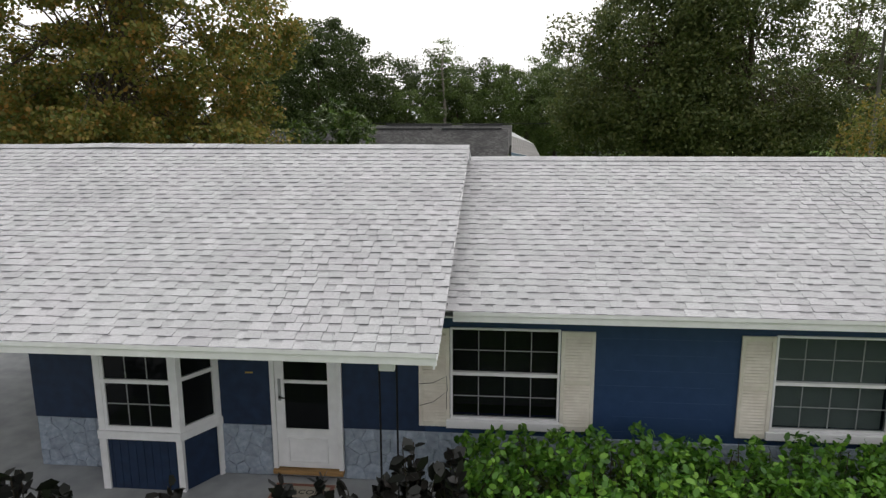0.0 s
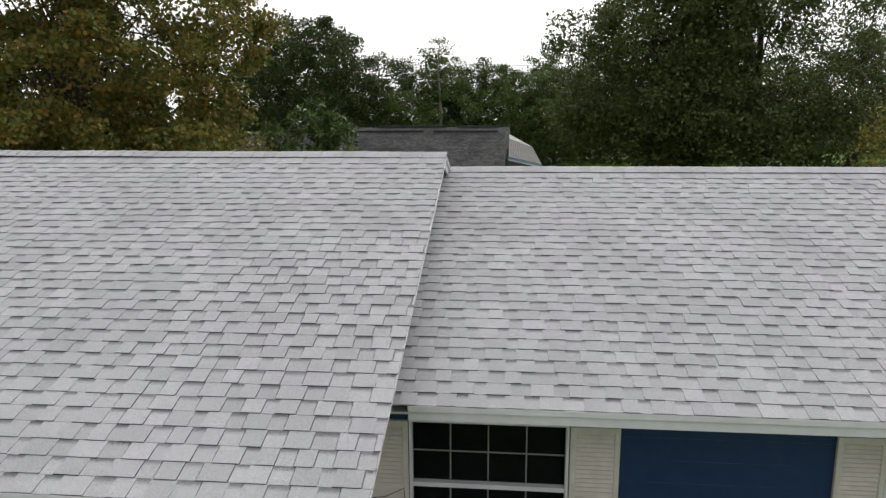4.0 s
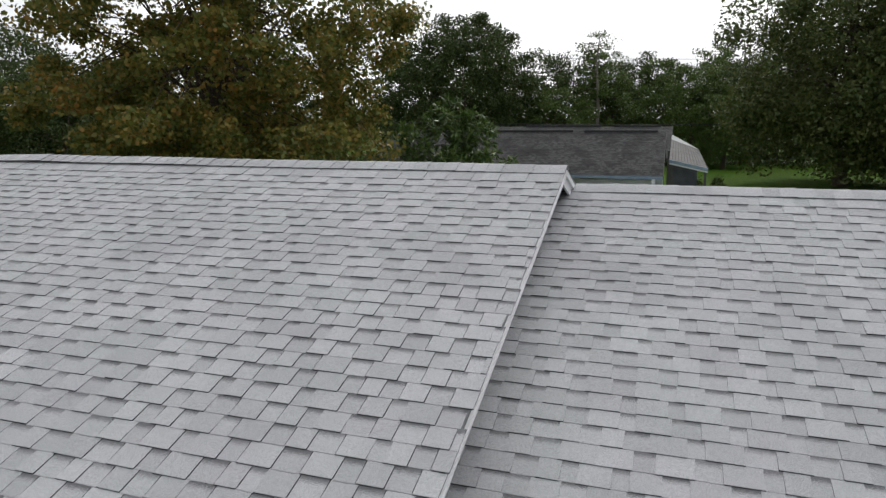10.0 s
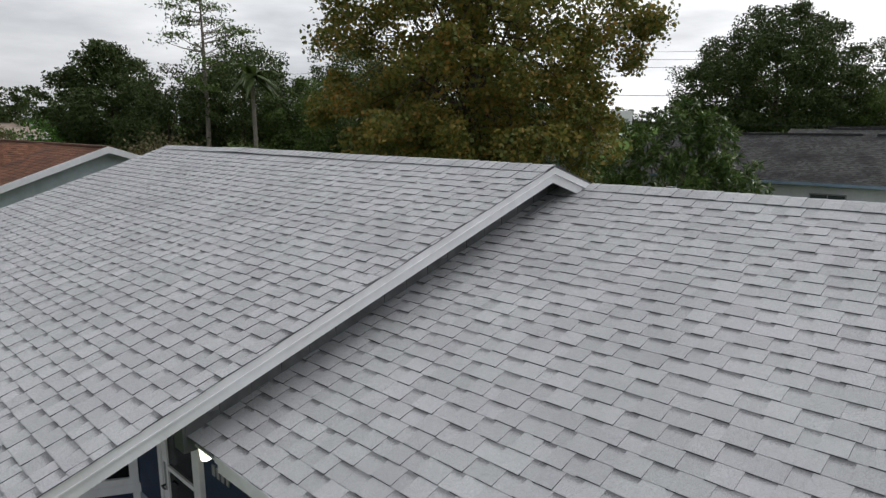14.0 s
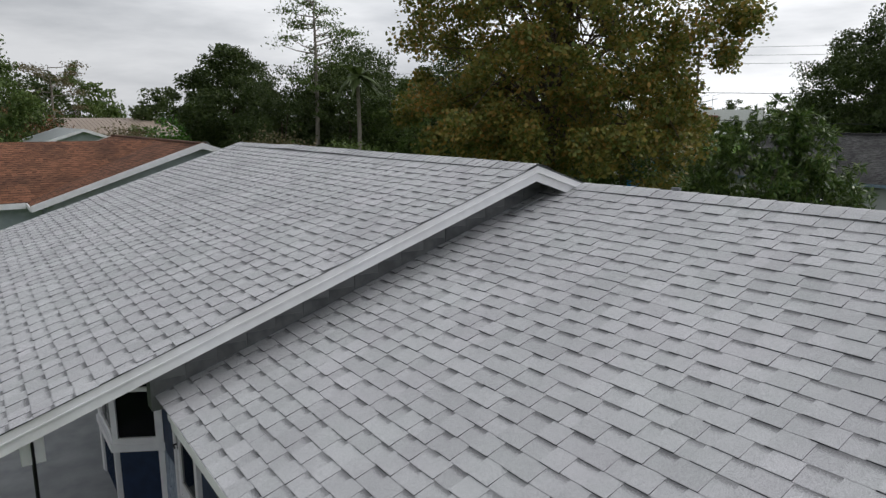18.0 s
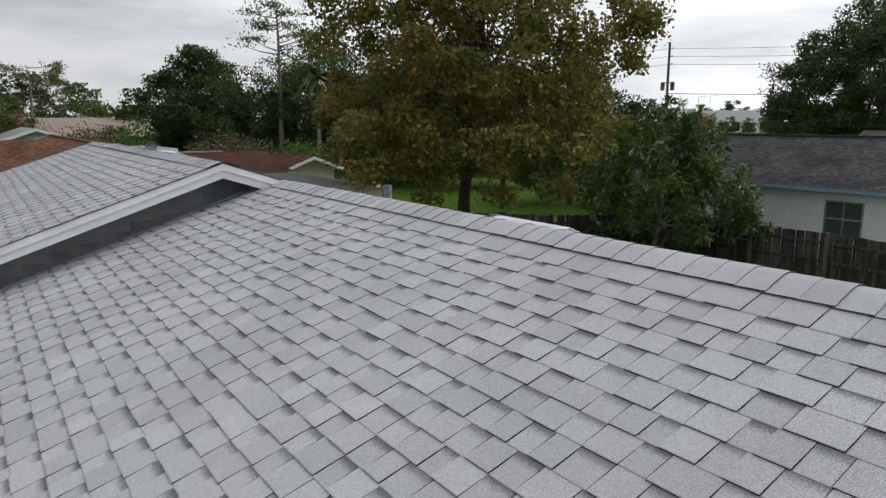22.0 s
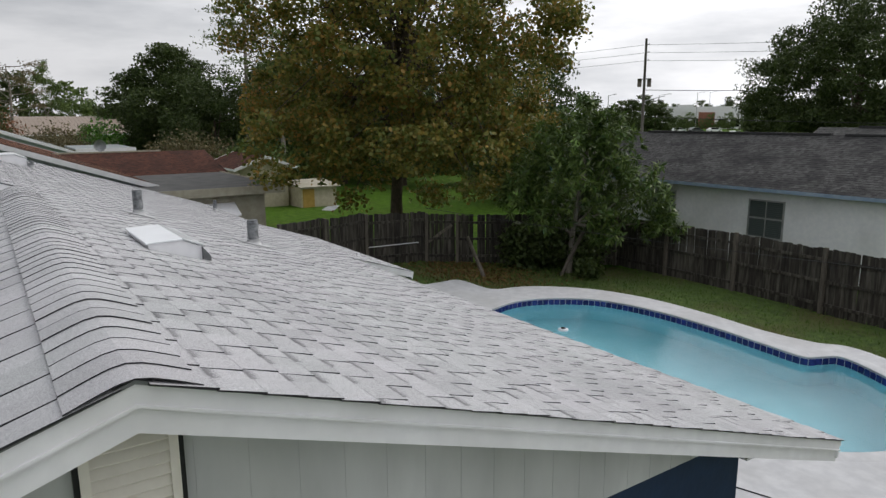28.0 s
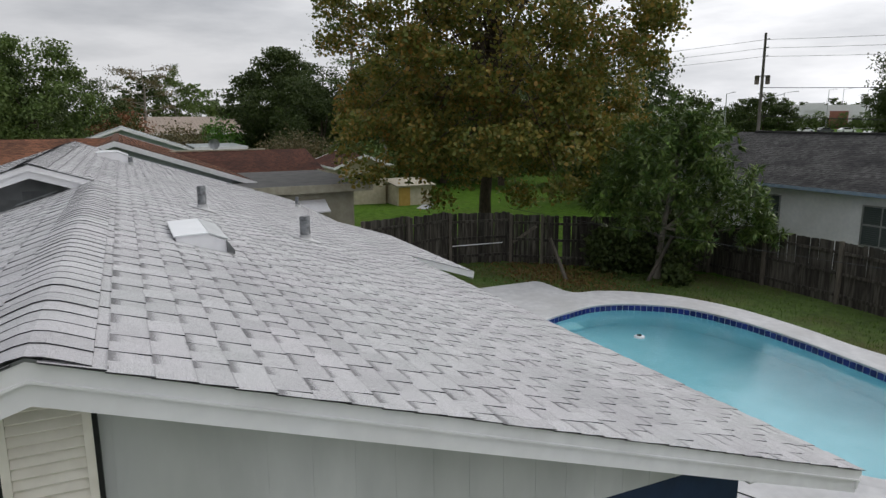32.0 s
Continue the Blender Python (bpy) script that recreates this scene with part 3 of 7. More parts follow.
def ridge_caps(parent, x0, x1, y, z, slope, mat, expo=0.145, half=0.187, bumps=()):
    """Bent cap shingles lapping along a ridge."""
    n = int((x1 - x0) / expo)
    prof = []
    for k in range(9):
        s = -half + 2 * half * k / 8
        d = (math.hypot(s, 0.05) - 0.05) * half / (math.hypot(half, 0.05) - 0.05)
        prof.append((s, -slope * d))
    for j in range(n):
        a = x1 - (j + 1) * expo - 0.03
        b = x1 - j * expo
        lift = 0.004 + 0.008 * min(1.0, (x1 - b) / 0.9, (a - x0) / 0.9) + sum(h * math.exp(-((a - c) / 0.7) ** 2) for c, h in bumps) + rng.uniform(-0.002, 0.002)
        verts, faces = [], []
        for x, up in ((a, 0.002), (b, 0.0065)):
            for s, d in prof:
                verts.append((x, y + s, z + lift + d + up))
            for s, d in prof:
                verts.append((x, y + s, z + lift + d + up - 0.0042))
        m = len(prof)
        for k in range(m - 1):
            faces += [(k, k + 2 * m, k + 1 + 2 * m, k + 1), (2 * m + k, 3 * m + k, 3 * m + k + 1, 2 * m + k + 1), (k, k + 1, m + k + 1, m + k)]
        faces += [(0, m, 3 * m, 2 * m), (m - 1, 3 * m - 1, 4 * m - 1, 2 * m - 1)]
        uvs = [uv for j, f in enumerate(faces) for uv in [(6.0, 0.0) if j >= 3 * (m - 1) or j % 3 == 1 else (0.3, 0.2)] * len(f)]
        raw("ridge_cap", verts, faces, mat, parent, uvs=uvs)


house = thing("bungalow", "low blue bungalow with white trim and new pale grey shingles", "house", at=(2, 3, 0))
deck_rf = slope_deck("roof_slope", XR0, XR1 - 0.02, YRF + 0.02, ZR - SL * (YR - YRF) + 0.0, YR, ZR, 0.03, M_SHINGLE, house, "front slope in light grey shingles")
deck_rb = slope_deck("roof_slope", XL0 + 0.02, XR1 - 0.02, YRB - 0.02, ZR - SL * (YRB - YR), YR, ZR, 0.03, M_SHINGLE, house, "rear slope in light grey shingles")
deck_lf = slope_deck("roof_slope", XL0 + 0.02, XL1 - 0.02, YLF + 0.02, ZL - SL * (YL - YLF), YL, ZL, 0.03, M_SHINGLE, house, "front slope in light grey shingles")
deck_lb = slope_deck("roof_slope", XL0 + 0.02, XL1 - 0.02, YR, ZR, YL, ZL, 0.03, M_SHINGLE, house, "top of the rear slope in light grey shingles")
deck_pb = slope_deck("porch_roof", -3.4, 0.62, 9.42, ZR - SL * (9.42 - YR), YRB - 0.02, ZR - SL * (YRB - YR), 0.03, M_SHINGLE, house, "rear porch roof in light grey shingles")
ZRF, ZRB = ZR - SL * (YR - YRF), ZR - SL * (YRB - YR)
ZLF, ZLB = ZL - SL * (YL - YLF), ZL - SL * (YLB - YL)


def gable_rake(x, side, y0, z0, yr, zr, y1, z1, drop=0.012):
    """White double rake board on a gable end, following both slopes."""
    def line(top, deep):
        return [(y0, z0 - top), (yr, zr - top), (y1, z1 - top), (y1, z1 - deep), (yr, zr - deep), (y0, z0 - deep)]
    a, b = sorted((x, x + side * 0.032))
    c, d = sorted((x - side * 0.005, x + side * 0.014))
    for name, top, deep, p, q in (("rake_trim", drop, drop + 0.068, a, b), ("rake_board", drop + 0.060, drop + 0.158, c, d)):
        for half in ((0, 1, 4, 5), (1, 2, 3, 4)):
            pts = line(top, deep)
            part(name, prism(bmesh.new(), [pts[k] for k in half], "x", p, q), M_WHITE, house)
    # thin bead between the two boards
    for ya, za, yb, zb in ((y0, z0, yr, zr), (yr, zr, y1, z1)):
        part("rake_bead", prism(bmesh.new(), [(ya, za - drop - 0.060), (yb, zb - drop - 0.060), (yb, zb - drop - 0.070), (ya, za - drop - 0.070)], "x", *sorted((x + side * 0.0325, x + side * 0.040))), M_WHITE, house)
    # metal drip edge under the shingles
    for ya, za, yb, zb in ((y0, z0, yr, zr), (yr, zr, y1, z1)):
        part("drip_edge", prism(bmesh.new(), [(ya, za + 0.002), (yb, zb + 0.002), (yb, zb - 0.011), (ya, za - 0.011)], "x", *sorted((x + side * 0.003, x + side * 0.036))), M_FLASH, house)


gable_rake(XR1, 1, YRF, ZRF, YR, ZR, YRB, ZRB)
gable_rake(XL1, 1, YLF, ZLF, YL, ZL, YR - 0.02, ZR + SL * 0.02)
gable_rake(XL0, -1, YLF, ZLF, YL, ZL, YLB, ZLB)


def eave_boards(x0, x1, y, z, side):
    """White fascia and gutter-like drip moulding along an eave; side is the way out."""
    for name, o, top, deep in (("eave_fascia", -0.02, 0.012, 0.135), ("eave_moulding", 0.0, 0.006, 0.055)):
        a, b = sorted((y + side * o, y + side * (o + 0.022)))
        part(name, soft(boxes((x0, x1, a, b, z - deep, z - top)), 0.003, 1), M_WHITE, house)


eave_boards(XR0 + 0.42, XR1 + 0.03, YRF, ZRF, -1)
eave_boards(XL0 - 0.03, XL1 + 0.03, YLF, ZLF, -1)
eave_boards(0.62, XR1 + 0.03, YRB, ZRB, 1)
eave_boards(XL0 - 0.03, -3.4, YLB, ZLB, 1)
eave_boards(-3.4, 0.62, 9.44, ZR - SL * (9.44 - YR), 1)
part("porch_fascia", prism(bmesh.new(), [(YRB, ZRB - 0.004), (9.44, ZR - SL * (9.44 - YR) - 0.004), (9.44, ZR - SL * (9.44 - YR) - 0.11), (YRB, ZRB - 0.11)], "x", 0.6, 0.635), M_WHITE, house)
# soffits
part("soffit", boxes((XR0, XW1, YRF + 0.03, 0.05, ZRF - 0.10, ZRF - 0.085)), M_WHITE, house)
part("soffit", prism(bmesh.new(), [(YLF + 0.03, ZLF - 0.05), (0.0, ZL - SL * YL - 0.05), (0.0, ZL - SL * YL - 0.065), (YLF + 0.03, ZLF - 0.065)], "x", XL0 + 0.02, XL1 - 0.34), M_WHITE, house, "sloping boarded porch soffit")
part("soffit", boxes((XL1, XW1, YRB - 0.62, YRB - 0.03, ZRB - 0.10, ZRB - 0.085)), M_WHITE, house)

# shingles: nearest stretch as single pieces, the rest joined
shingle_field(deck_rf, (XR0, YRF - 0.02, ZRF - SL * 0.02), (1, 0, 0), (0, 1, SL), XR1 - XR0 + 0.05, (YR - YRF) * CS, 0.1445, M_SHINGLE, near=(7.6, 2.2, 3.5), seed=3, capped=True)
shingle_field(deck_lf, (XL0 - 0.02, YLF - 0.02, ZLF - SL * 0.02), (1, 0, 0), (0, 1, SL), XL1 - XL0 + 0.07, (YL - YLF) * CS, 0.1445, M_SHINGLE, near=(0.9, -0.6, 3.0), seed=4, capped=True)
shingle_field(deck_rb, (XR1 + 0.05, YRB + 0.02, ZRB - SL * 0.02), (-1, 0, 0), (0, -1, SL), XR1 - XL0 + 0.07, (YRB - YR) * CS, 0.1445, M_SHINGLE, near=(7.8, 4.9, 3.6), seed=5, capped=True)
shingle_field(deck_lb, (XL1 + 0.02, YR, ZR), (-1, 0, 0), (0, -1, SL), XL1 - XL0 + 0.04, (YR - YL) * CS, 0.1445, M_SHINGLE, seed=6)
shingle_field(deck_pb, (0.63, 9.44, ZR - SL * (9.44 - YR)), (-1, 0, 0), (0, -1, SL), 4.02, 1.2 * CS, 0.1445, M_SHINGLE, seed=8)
ridge_caps(deck_rf, XL1 - 0.2, XR1 + 0.047, YR, ZR, SL, M_SHINGLE)
ridge_caps(deck_lf, XL0 - 0.02, XL1 + 0.047, YL, ZL, SL, M_SHINGLE, bumps=((-5.0, 0.020), (-3.4, 0.012)))

# wall between the two roofs, with its stepped metal flashing
XG = XL1 - 0.33
part("wall", prism(bmesh.new(), [(0.19, 0.0), (7.3, 0.0), (7.3, 2.3), (YL + 2.2, ZL - SL * 2.2 - 0.05), (YL, ZL - 0.05), (0.0, ZL - SL * YL - 0.05), (0.0, 2.385), (0.19, 2.385)], "x", XG - 0.15, XG), M_GREYWALL, house, "grey painted wall between the roofs")
part("wall", prism(bmesh.new(), [(-0.60, ZRF - 0.13), (-0.002, ZRF - 0.13), (-0.002, ZL - SL * YL - 0.055), (-0.60, ZL - SL * (YL + 0.60) - 0.055)], "x", XG - 0.15, XG), M_GREYWALL, house, "grey painted wall end above the lower eave")
part("rake_soffit", prism(bmesh.new(), [(YLF + 0.05, ZLF - 0.035), (YL, ZL - 0.035), (YL, ZL - 0.05), (YLF + 0.05, ZLF - 0.05)], "x", XG, XL1 - 0.01), M_WHITE, house)
for k in range(17):
    y = -0.58 + k * 0.26
    z = ZR - SL * (YR - y)
    if y < 3.6:
        part("step_flashing", boxes((XG + 0.001, XG + 0.006 + 0.003 * (k % 2), y, y + 0.25, z - 0.02, z + 0.13 + 0.012 * (k % 3))), M_FLASH, house)

# gable wall on the right end
GP = 2.63
part("gable_wall", prism(bmesh.new(), [(0.12, GP), (7.36, GP), (7.36, ZR - SL * (7.36 - YR) - 0.04), (YR, ZR - 0.04), (0.12, ZR - SL * (YR - 0.12) - 0.04)], "x", XW1 - 0.12, XW1 + 0.02), M_GABLE, house, "white vertical panels on the gable")
for k in range(38):
    y = 0.30 + k * 0.19
    top = ZR - SL * abs(YR - y) - 0.06
    if abs(y - YR) > 0.2 and top > GP + 0.05:
        part("panel_batten", boxes((XW1 + 0.019, XW1 + 0.0225, y - 0.003, y + 0.003, GP, top)), M_GABLE, house)
part("soffit", prism(bmesh.new(), [(YRF + 0.05, ZRF - 0.035), (YR, ZR - 0.035), (YRB - 0.05, ZRB - 0.035), (YRB - 0.05, ZRB - 0.05), (YR, ZR - 0.05), (YRF + 0.05, ZRF - 0.05)], "x", XW1 + 0.02, XR1 - 0.01), M_WHITE, house)
# louvred gable vent
VZ = ZR - 0.20
vent = part("gable_vent", boxes((XW1 + 0.02, XW1 + 0.06, YR - 0.15, YR - 0.12, 2.4, VZ), (XW1 + 0.02, XW1 + 0.06, YR + 0.12, YR + 0.15, 2.4, VZ), (XW1 + 0.02, XW1 + 0.06, YR - 0.12, YR + 0.12, VZ - 0.03, VZ), (XW1 + 0.02, XW1 + 0.03, YR - 0.12, YR + 0.12, 2.4, VZ - 0.03)), M_CREAM, house, "narrow cream louvred vent with dark sides")
for k in range(28):
    z = VZ - 0.06 - k * 0.042
    part("vent_slat", prism(bmesh.new(), [(XW1 + 0.03, z + 0.03), (XW1 + 0.034, z + 0.034), (XW1 + 0.056, z - 0.004), (XW1 + 0.052, z - 0.01)], "y", YR - 0.12, YR + 0.12), M_CREAM, vent)
for sd in (-1, 1):
    part("vent_edge", boxes((XW1 + 0.02, XW1 + 0.05, *sorted((YR + sd * 0.15, YR + sd * 0.168)), 2.4, VZ)), M_BLACK, vent, "dark edge strip")


# ---- front wall with windows and door ----
def wall_with_holes(name, x0, x1, z0, z1, y0, y1, holes, mat, label=""):
    """A wall along x, built as plain lengths, sills and heads round its openings (x0, x1, z0, z1)."""
    xs = sorted({x0, x1, *[h[0] for h in holes], *[h[1] for h in holes]})
    for a, b in zip(xs, xs[1:]):
        inside = sorted((h[2], h[3]) for h in holes if h[0] <= a and h[1] >= b)
        z = z0
        for lo, hi in inside:
            if lo > z:
                part(name, boxes((a, b, y0, y1, z, lo)), mat, house, label)
            z = hi
        if z < z1:
            part(name, boxes((a, b, y0, y1, z, z1)), mat, house, label)


DOOR = (-1.13, -0.20, 0.12, 2.16)
W1, W2 = (1.185, 2.53, 0.90, 2.10), (5.04, 6.40, 0.90, 2.10)
STONE = 0.70
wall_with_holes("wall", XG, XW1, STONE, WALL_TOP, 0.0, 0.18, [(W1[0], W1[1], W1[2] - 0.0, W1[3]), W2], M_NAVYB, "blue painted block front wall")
wall_with_holes("wall", XW0, XG, STONE, WALL_TOP, 0.0, 0.18, [(DOOR[0], DOOR[1], STONE, DOOR[3]), (-3.35, -1.95, STONE, 2.25)], M_NAVY, "navy porch wall, its blue darkened for eave shade")
wall_with_holes("wall", XW0, XW1, -0.1, STONE, 0.02, 0.18, [(DOOR[0], DOOR[1], 0.12, STONE)], M_STONE, "base of the wall behind stone veneer")
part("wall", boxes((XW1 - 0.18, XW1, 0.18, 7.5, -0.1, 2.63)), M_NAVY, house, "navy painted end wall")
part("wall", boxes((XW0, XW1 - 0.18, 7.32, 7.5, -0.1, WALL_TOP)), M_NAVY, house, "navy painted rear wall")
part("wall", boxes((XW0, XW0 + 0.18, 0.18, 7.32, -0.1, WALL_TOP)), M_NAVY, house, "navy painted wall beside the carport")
part("ceiling_panel", boxes((XW0, XW1 - 0.2, 0.2, 7.4, WALL_TOP - 0.06, WALL_TOP - 0.02)), M_WHITE, house)
part("carport_ceiling", boxes((XL0 + 0.1, XW0, YLF + 0.2, 7.6, WALL_TOP - 0.03, WALL_TOP)), M_WHITE, house)
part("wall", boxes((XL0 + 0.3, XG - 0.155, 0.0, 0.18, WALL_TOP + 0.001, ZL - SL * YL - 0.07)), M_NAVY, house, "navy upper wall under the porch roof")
# block joints on the blue wall
for k in range(8):
    z = STONE + 0.2 * k + 0.1
    part("block_joint", boxes((2.98 + 0.2 * (k % 3), 4.62 - 0.25 * (k % 2), -0.0025, 0.001, z, z + 0.005)), M_JOINT, house)

# rounded flagstones on the base of the wall
sr = np.random.default_rng(21)


def cell_outline(c, seeds, bounds):
    """The part of a rectangle that lies nearer to c than to the other seeds."""
    poly = [(bounds[0], bounds[2]), (bounds[1], bounds[2]), (bounds[1], bounds[3]), (bounds[0], bounds[3])]
    for s in seeds:
        if s is c or math.hypot(s[0] - c[0], s[1] - c[1]) > 0.9:
            continue
        nx, nz = s[0] - c[0], s[1] - c[1]
        k = nx * (s[0] + c[0]) / 2 + nz * (s[1] + c[1]) / 2
        out = []
        for p, q in zip(poly, poly[1:] + poly[:1]):
            dp, dq = nx * p[0] + nz * p[1] - k, nx * q[0] + nz * q[1] - k
            if dp <= 0:
                out.append(p)
            if dp * dq < 0:
                t = dp / (dp - dq)
                out.append((p[0] + t * (q[0] - p[0]), p[1] + t * (q[1] - p[1])))
        poly = out
        if len(poly) < 3:
            return []
    return poly


def flagstone(poly):
    """One split stone: an angular outline, uneven cleft face and chipped edge."""
    n = len(poly)
    cx, cz = sum(p[0] for p in poly) / n, sum(p[1] for p in poly) / n
    face = -0.007 - sr.uniform(0, 0.011)
    tx, tz = sr.uniform(-0.05, 0.05), sr.uniform(-0.05, 0.05)
    bm = bmesh.new()
    def ring(q, y):
        return [bm.verts.new((cx + q * (x - cx), y + tx * (x - cx) + tz * (z - cz), cz + q * (z - cz))) for x, z in poly]
    lo, mid, hi = ring(0.998, 0.016), ring(0.985, face * 0.35), ring(0.87, face)
    top = bm.verts.new((cx + sr.uniform(-0.03, 0.03), face - sr.uniform(-0.004, 0.010), cz + sr.uniform(-0.03, 0.03)))
    for k in range(n):
        bm.faces.new((lo[k - 1], lo[k], mid[k], mid[k - 1]))
        bm.faces.new((mid[k - 1], mid[k], hi[k], hi[k - 1]))
        bm.faces.new((hi[k - 1], hi[k], top))
    bmesh.ops.recalc_face_normals(bm, faces=bm.faces[:])
    part("flagstone", bm, M_STONE, house)


for a, b in ((XW0 + 0.02, -3.42), (-1.9, DOOR[0] - 0.02), (DOOR[1] + 0.02, 3.4), (3.4, XW1 - 0.1)):
    seeds = []
    for _ in range(int((b - a) * 220)):
        c = (sr.uniform(a, b), sr.uniform(0.0, STONE))
        if all(math.hypot((c[0] - s[0]) * 0.8, c[1] - s[1]) > 0.115 for s in seeds):
            seeds.append(c)
    for c in seeds:
        outline = cell_outline(c, seeds, (a, b, 0.0, STONE))
        if len(outline) > 2:
            flagstone(outline)


def window(x0, x1, z0, z1, y, cols, rows, glass, label):
    """A single-hung window: outer frame, two sashes with muntins, panes behind, and a sill."""
    zm = z0 + (z1 - z0) * 0.5
    t = 0.027
    win = part("window", soft(boxes((x0, x0 + t, y - 0.03, y + 0.06, z0, z1), (x1 - t, x1, y - 0.03, y + 0.06, z0, z1), (x0 + t, x1 - t, y - 0.03, y + 0.06, z1 - t, z1), (x0 + t, x1 - t, y - 0.03, y + 0.06, z0, z0 + t)), 0.004, 1), M_WHITE, house, label)
    part("meeting_rail", boxes((x0 + t, x1 - t, y - 0.02, y + 0.05, zm - 0.02, zm + 0.02)), M_WHITE, win)
    part("pane", boxes((x0 + t, x1 - t, y + 0.02, y + 0.026, z0 + t, zm - 0.025)), glass, win)
    part("pane", boxes((x0 + t, x1 - t, y + 0.03, y + 0.036, zm + 0.025, z1 - t)), glass, win)
    for lo, hi, off in ((z0 + t, zm - 0.025, 0.012), (zm + 0.025, z1 - t, 0.022)):
        for k in range(1, cols):
            x = x0 + t + (x1 - x0 - 2 * t) * k / cols
            part("muntin", boxes((x - 0.006, x + 0.006, y + off, y + off + 0.007, lo, hi)), M_GREYBAR, win)
        for k in range(1, rows):
            z = lo + (hi - lo) * k / rows
            part("muntin", boxes((x0 + t, x1 - t, y + off - 0.001, y + off + 0.006, z - 0.006, z + 0.006)), M_GREYBAR, win)
    return win


M_BLINDD = material("dark_brown_blind_slat", (0.07, 0.065, 0.06), (0.10, 0.095, 0.09), 14, 0.5, 0)
M_BLINDP = material("pale_grey_blind_slat", (0.52, 0.56, 0.55), (0.60, 0.64, 0.63), 14, 0.6, 0)
M_BLINDW = material("dull_grey_blind_slat", (0.10, 0.105, 0.105), (0.14, 0.145, 0.145), 14, 0.6, 0)
M_GREYBAR = material("grey_muntin_bar", (0.23, 0.24, 0.245), (0.29, 0.30, 0.305), 9, 0.5, 0)


def shutter(x0, x1, z0, z1, y):
    """A cream louvred shutter: stiles, rails and slats."""
    zm = (z0 + z1) / 2
    sh = part("shutter", soft(boxes((x0, x0 + 0.045, y - 0.035, y, z0, z1), (x1 - 0.045, x1, y - 0.035, y, z0, z1), (x0 + 0.045, x1 - 0.045, y - 0.035, y, z0, z0 + 0.07), (x0 + 0.045, x1 - 0.045, y - 0.035, y, z1 - 0.06, z1), (x0 + 0.045, x1 - 0.045, y - 0.035, y, zm - 0.03, zm + 0.03), (x0 + 0.045, x1 - 0.045, y - 0.008, y, z0 + 0.07, z1 - 0.06)), 0.003, 1), M_CREAM, house, "cream louvred shutter, a little dirty")
    for lo, hi in ((z0 + 0.07, zm - 0.03), (zm + 0.03, z1 - 0.06)):
        n = int((hi - lo) / 0.038)
        for k in range(n):
            z = lo + (hi - lo) * (k + 0.1) / n
            part("slat", prism(bmesh.new(), [(y - 0.034, z), (y - 0.029, z - 0.004), (y - 0.008, z + 0.019), (y - 0.013, z + 0.024)], "x", x0 + 0.045, x1 - 0.045), M_CREAM, sh)


window(*W1, 0.0, 4, 2, M_PANE, "white window with dark panes and grey muntins")
window(*W2, 0.0, 4, 2, M_PANE, "white window with pale blinds behind the panes")
for w in (W1, W2):
    part("window_sill", soft(boxes((w[0] - 0.05, w[1] + 0.05, -0.07, 0.02, w[2] - 0.11, w[2] - 0.003)), 0.008, 1), M_WHITE, house)
    shutter(w[0] - 0.395, w[0] - 0.008, 0.795, 2.085, -0.004)
    shutter(w[1] + 0.008, w[1] + 0.415, 0.795, 2.085, -0.004)
    blind = thing("window_blind", "dark slatted blind hanging behind the window" if w is W1 else "pale grey slatted blind hanging behind the window", "blind", group="window blinds", at=((w[0] + w[1]) / 2, 0.09, w[3] - 0.03))
    for k in range(47):
        z = w[3] - 0.06 - k * 0.025
        if z > w[2] + (0.16 if w is W1 else 0.03):
            part("blind_slat", prism(bmesh.new(), [(0.078, z), (0.080, z - 0.003), (0.098, z + 0.008), (0.096, z + 0.011)] if w is W1 else [(0.078, z - 0.012), (0.081, z - 0.013), (0.088, z + 0.012), (0.085, z + 0.013)], "x", w[0] + 0.05, w[1] - 0.05), M_BLINDD if w is W1 else M_BLINDP, blind)
    part("head_rail", boxes((w[0] + 0.048, w[1] - 0.048, 0.07, 0.11, w[3] - 0.05, w[3] - 0.02)), M_BLINDD if w is W1 else M_BLINDP, blind)

# front door with storm glazing
dx0, dx1, dz0, dz1 = DOOR
door = part("door", soft(boxes((dx0, dx0 + 0.06, -0.05, 0.1, dz0, dz1), (dx1 - 0.06, dx1, -0.05, 0.1, dz0, dz1), (dx0 + 0.06, dx1 - 0.06, -0.05, 0.1, dz1 - 0.05, dz1)), 0.004, 1), M_WHITE, house, "white storm door with dark glass")
part("door_leaf", boxes((dx0 + 0.065, dx0 + 0.18, -0.03, 0.01, dz0 + 0.02, dz1 - 0.055), (dx1 - 0.18, dx1 - 0.065, -0.03, 0.01, dz0 + 0.02, dz1 - 0.055), (dx0 + 0.18, dx1 - 0.18, -0.03, 0.01, dz0 + 0.02, dz0 + 0.56), (dx0 + 0.18, dx1 - 0.18, -0.03, 0.01, dz1 - 0.17, dz1 - 0.055), (dx0 + 0.18, dx1 - 0.18, -0.035, 0.005, 1.305, 1.345)), M_WHITE, door)
part("kick_panel", soft(boxes((dx0 + 0.22, dx1 - 0.22, -0.04, -0.029, dz0 + 0.10, dz0 + 0.42)), 0.01, 1), M_WHITE, door)
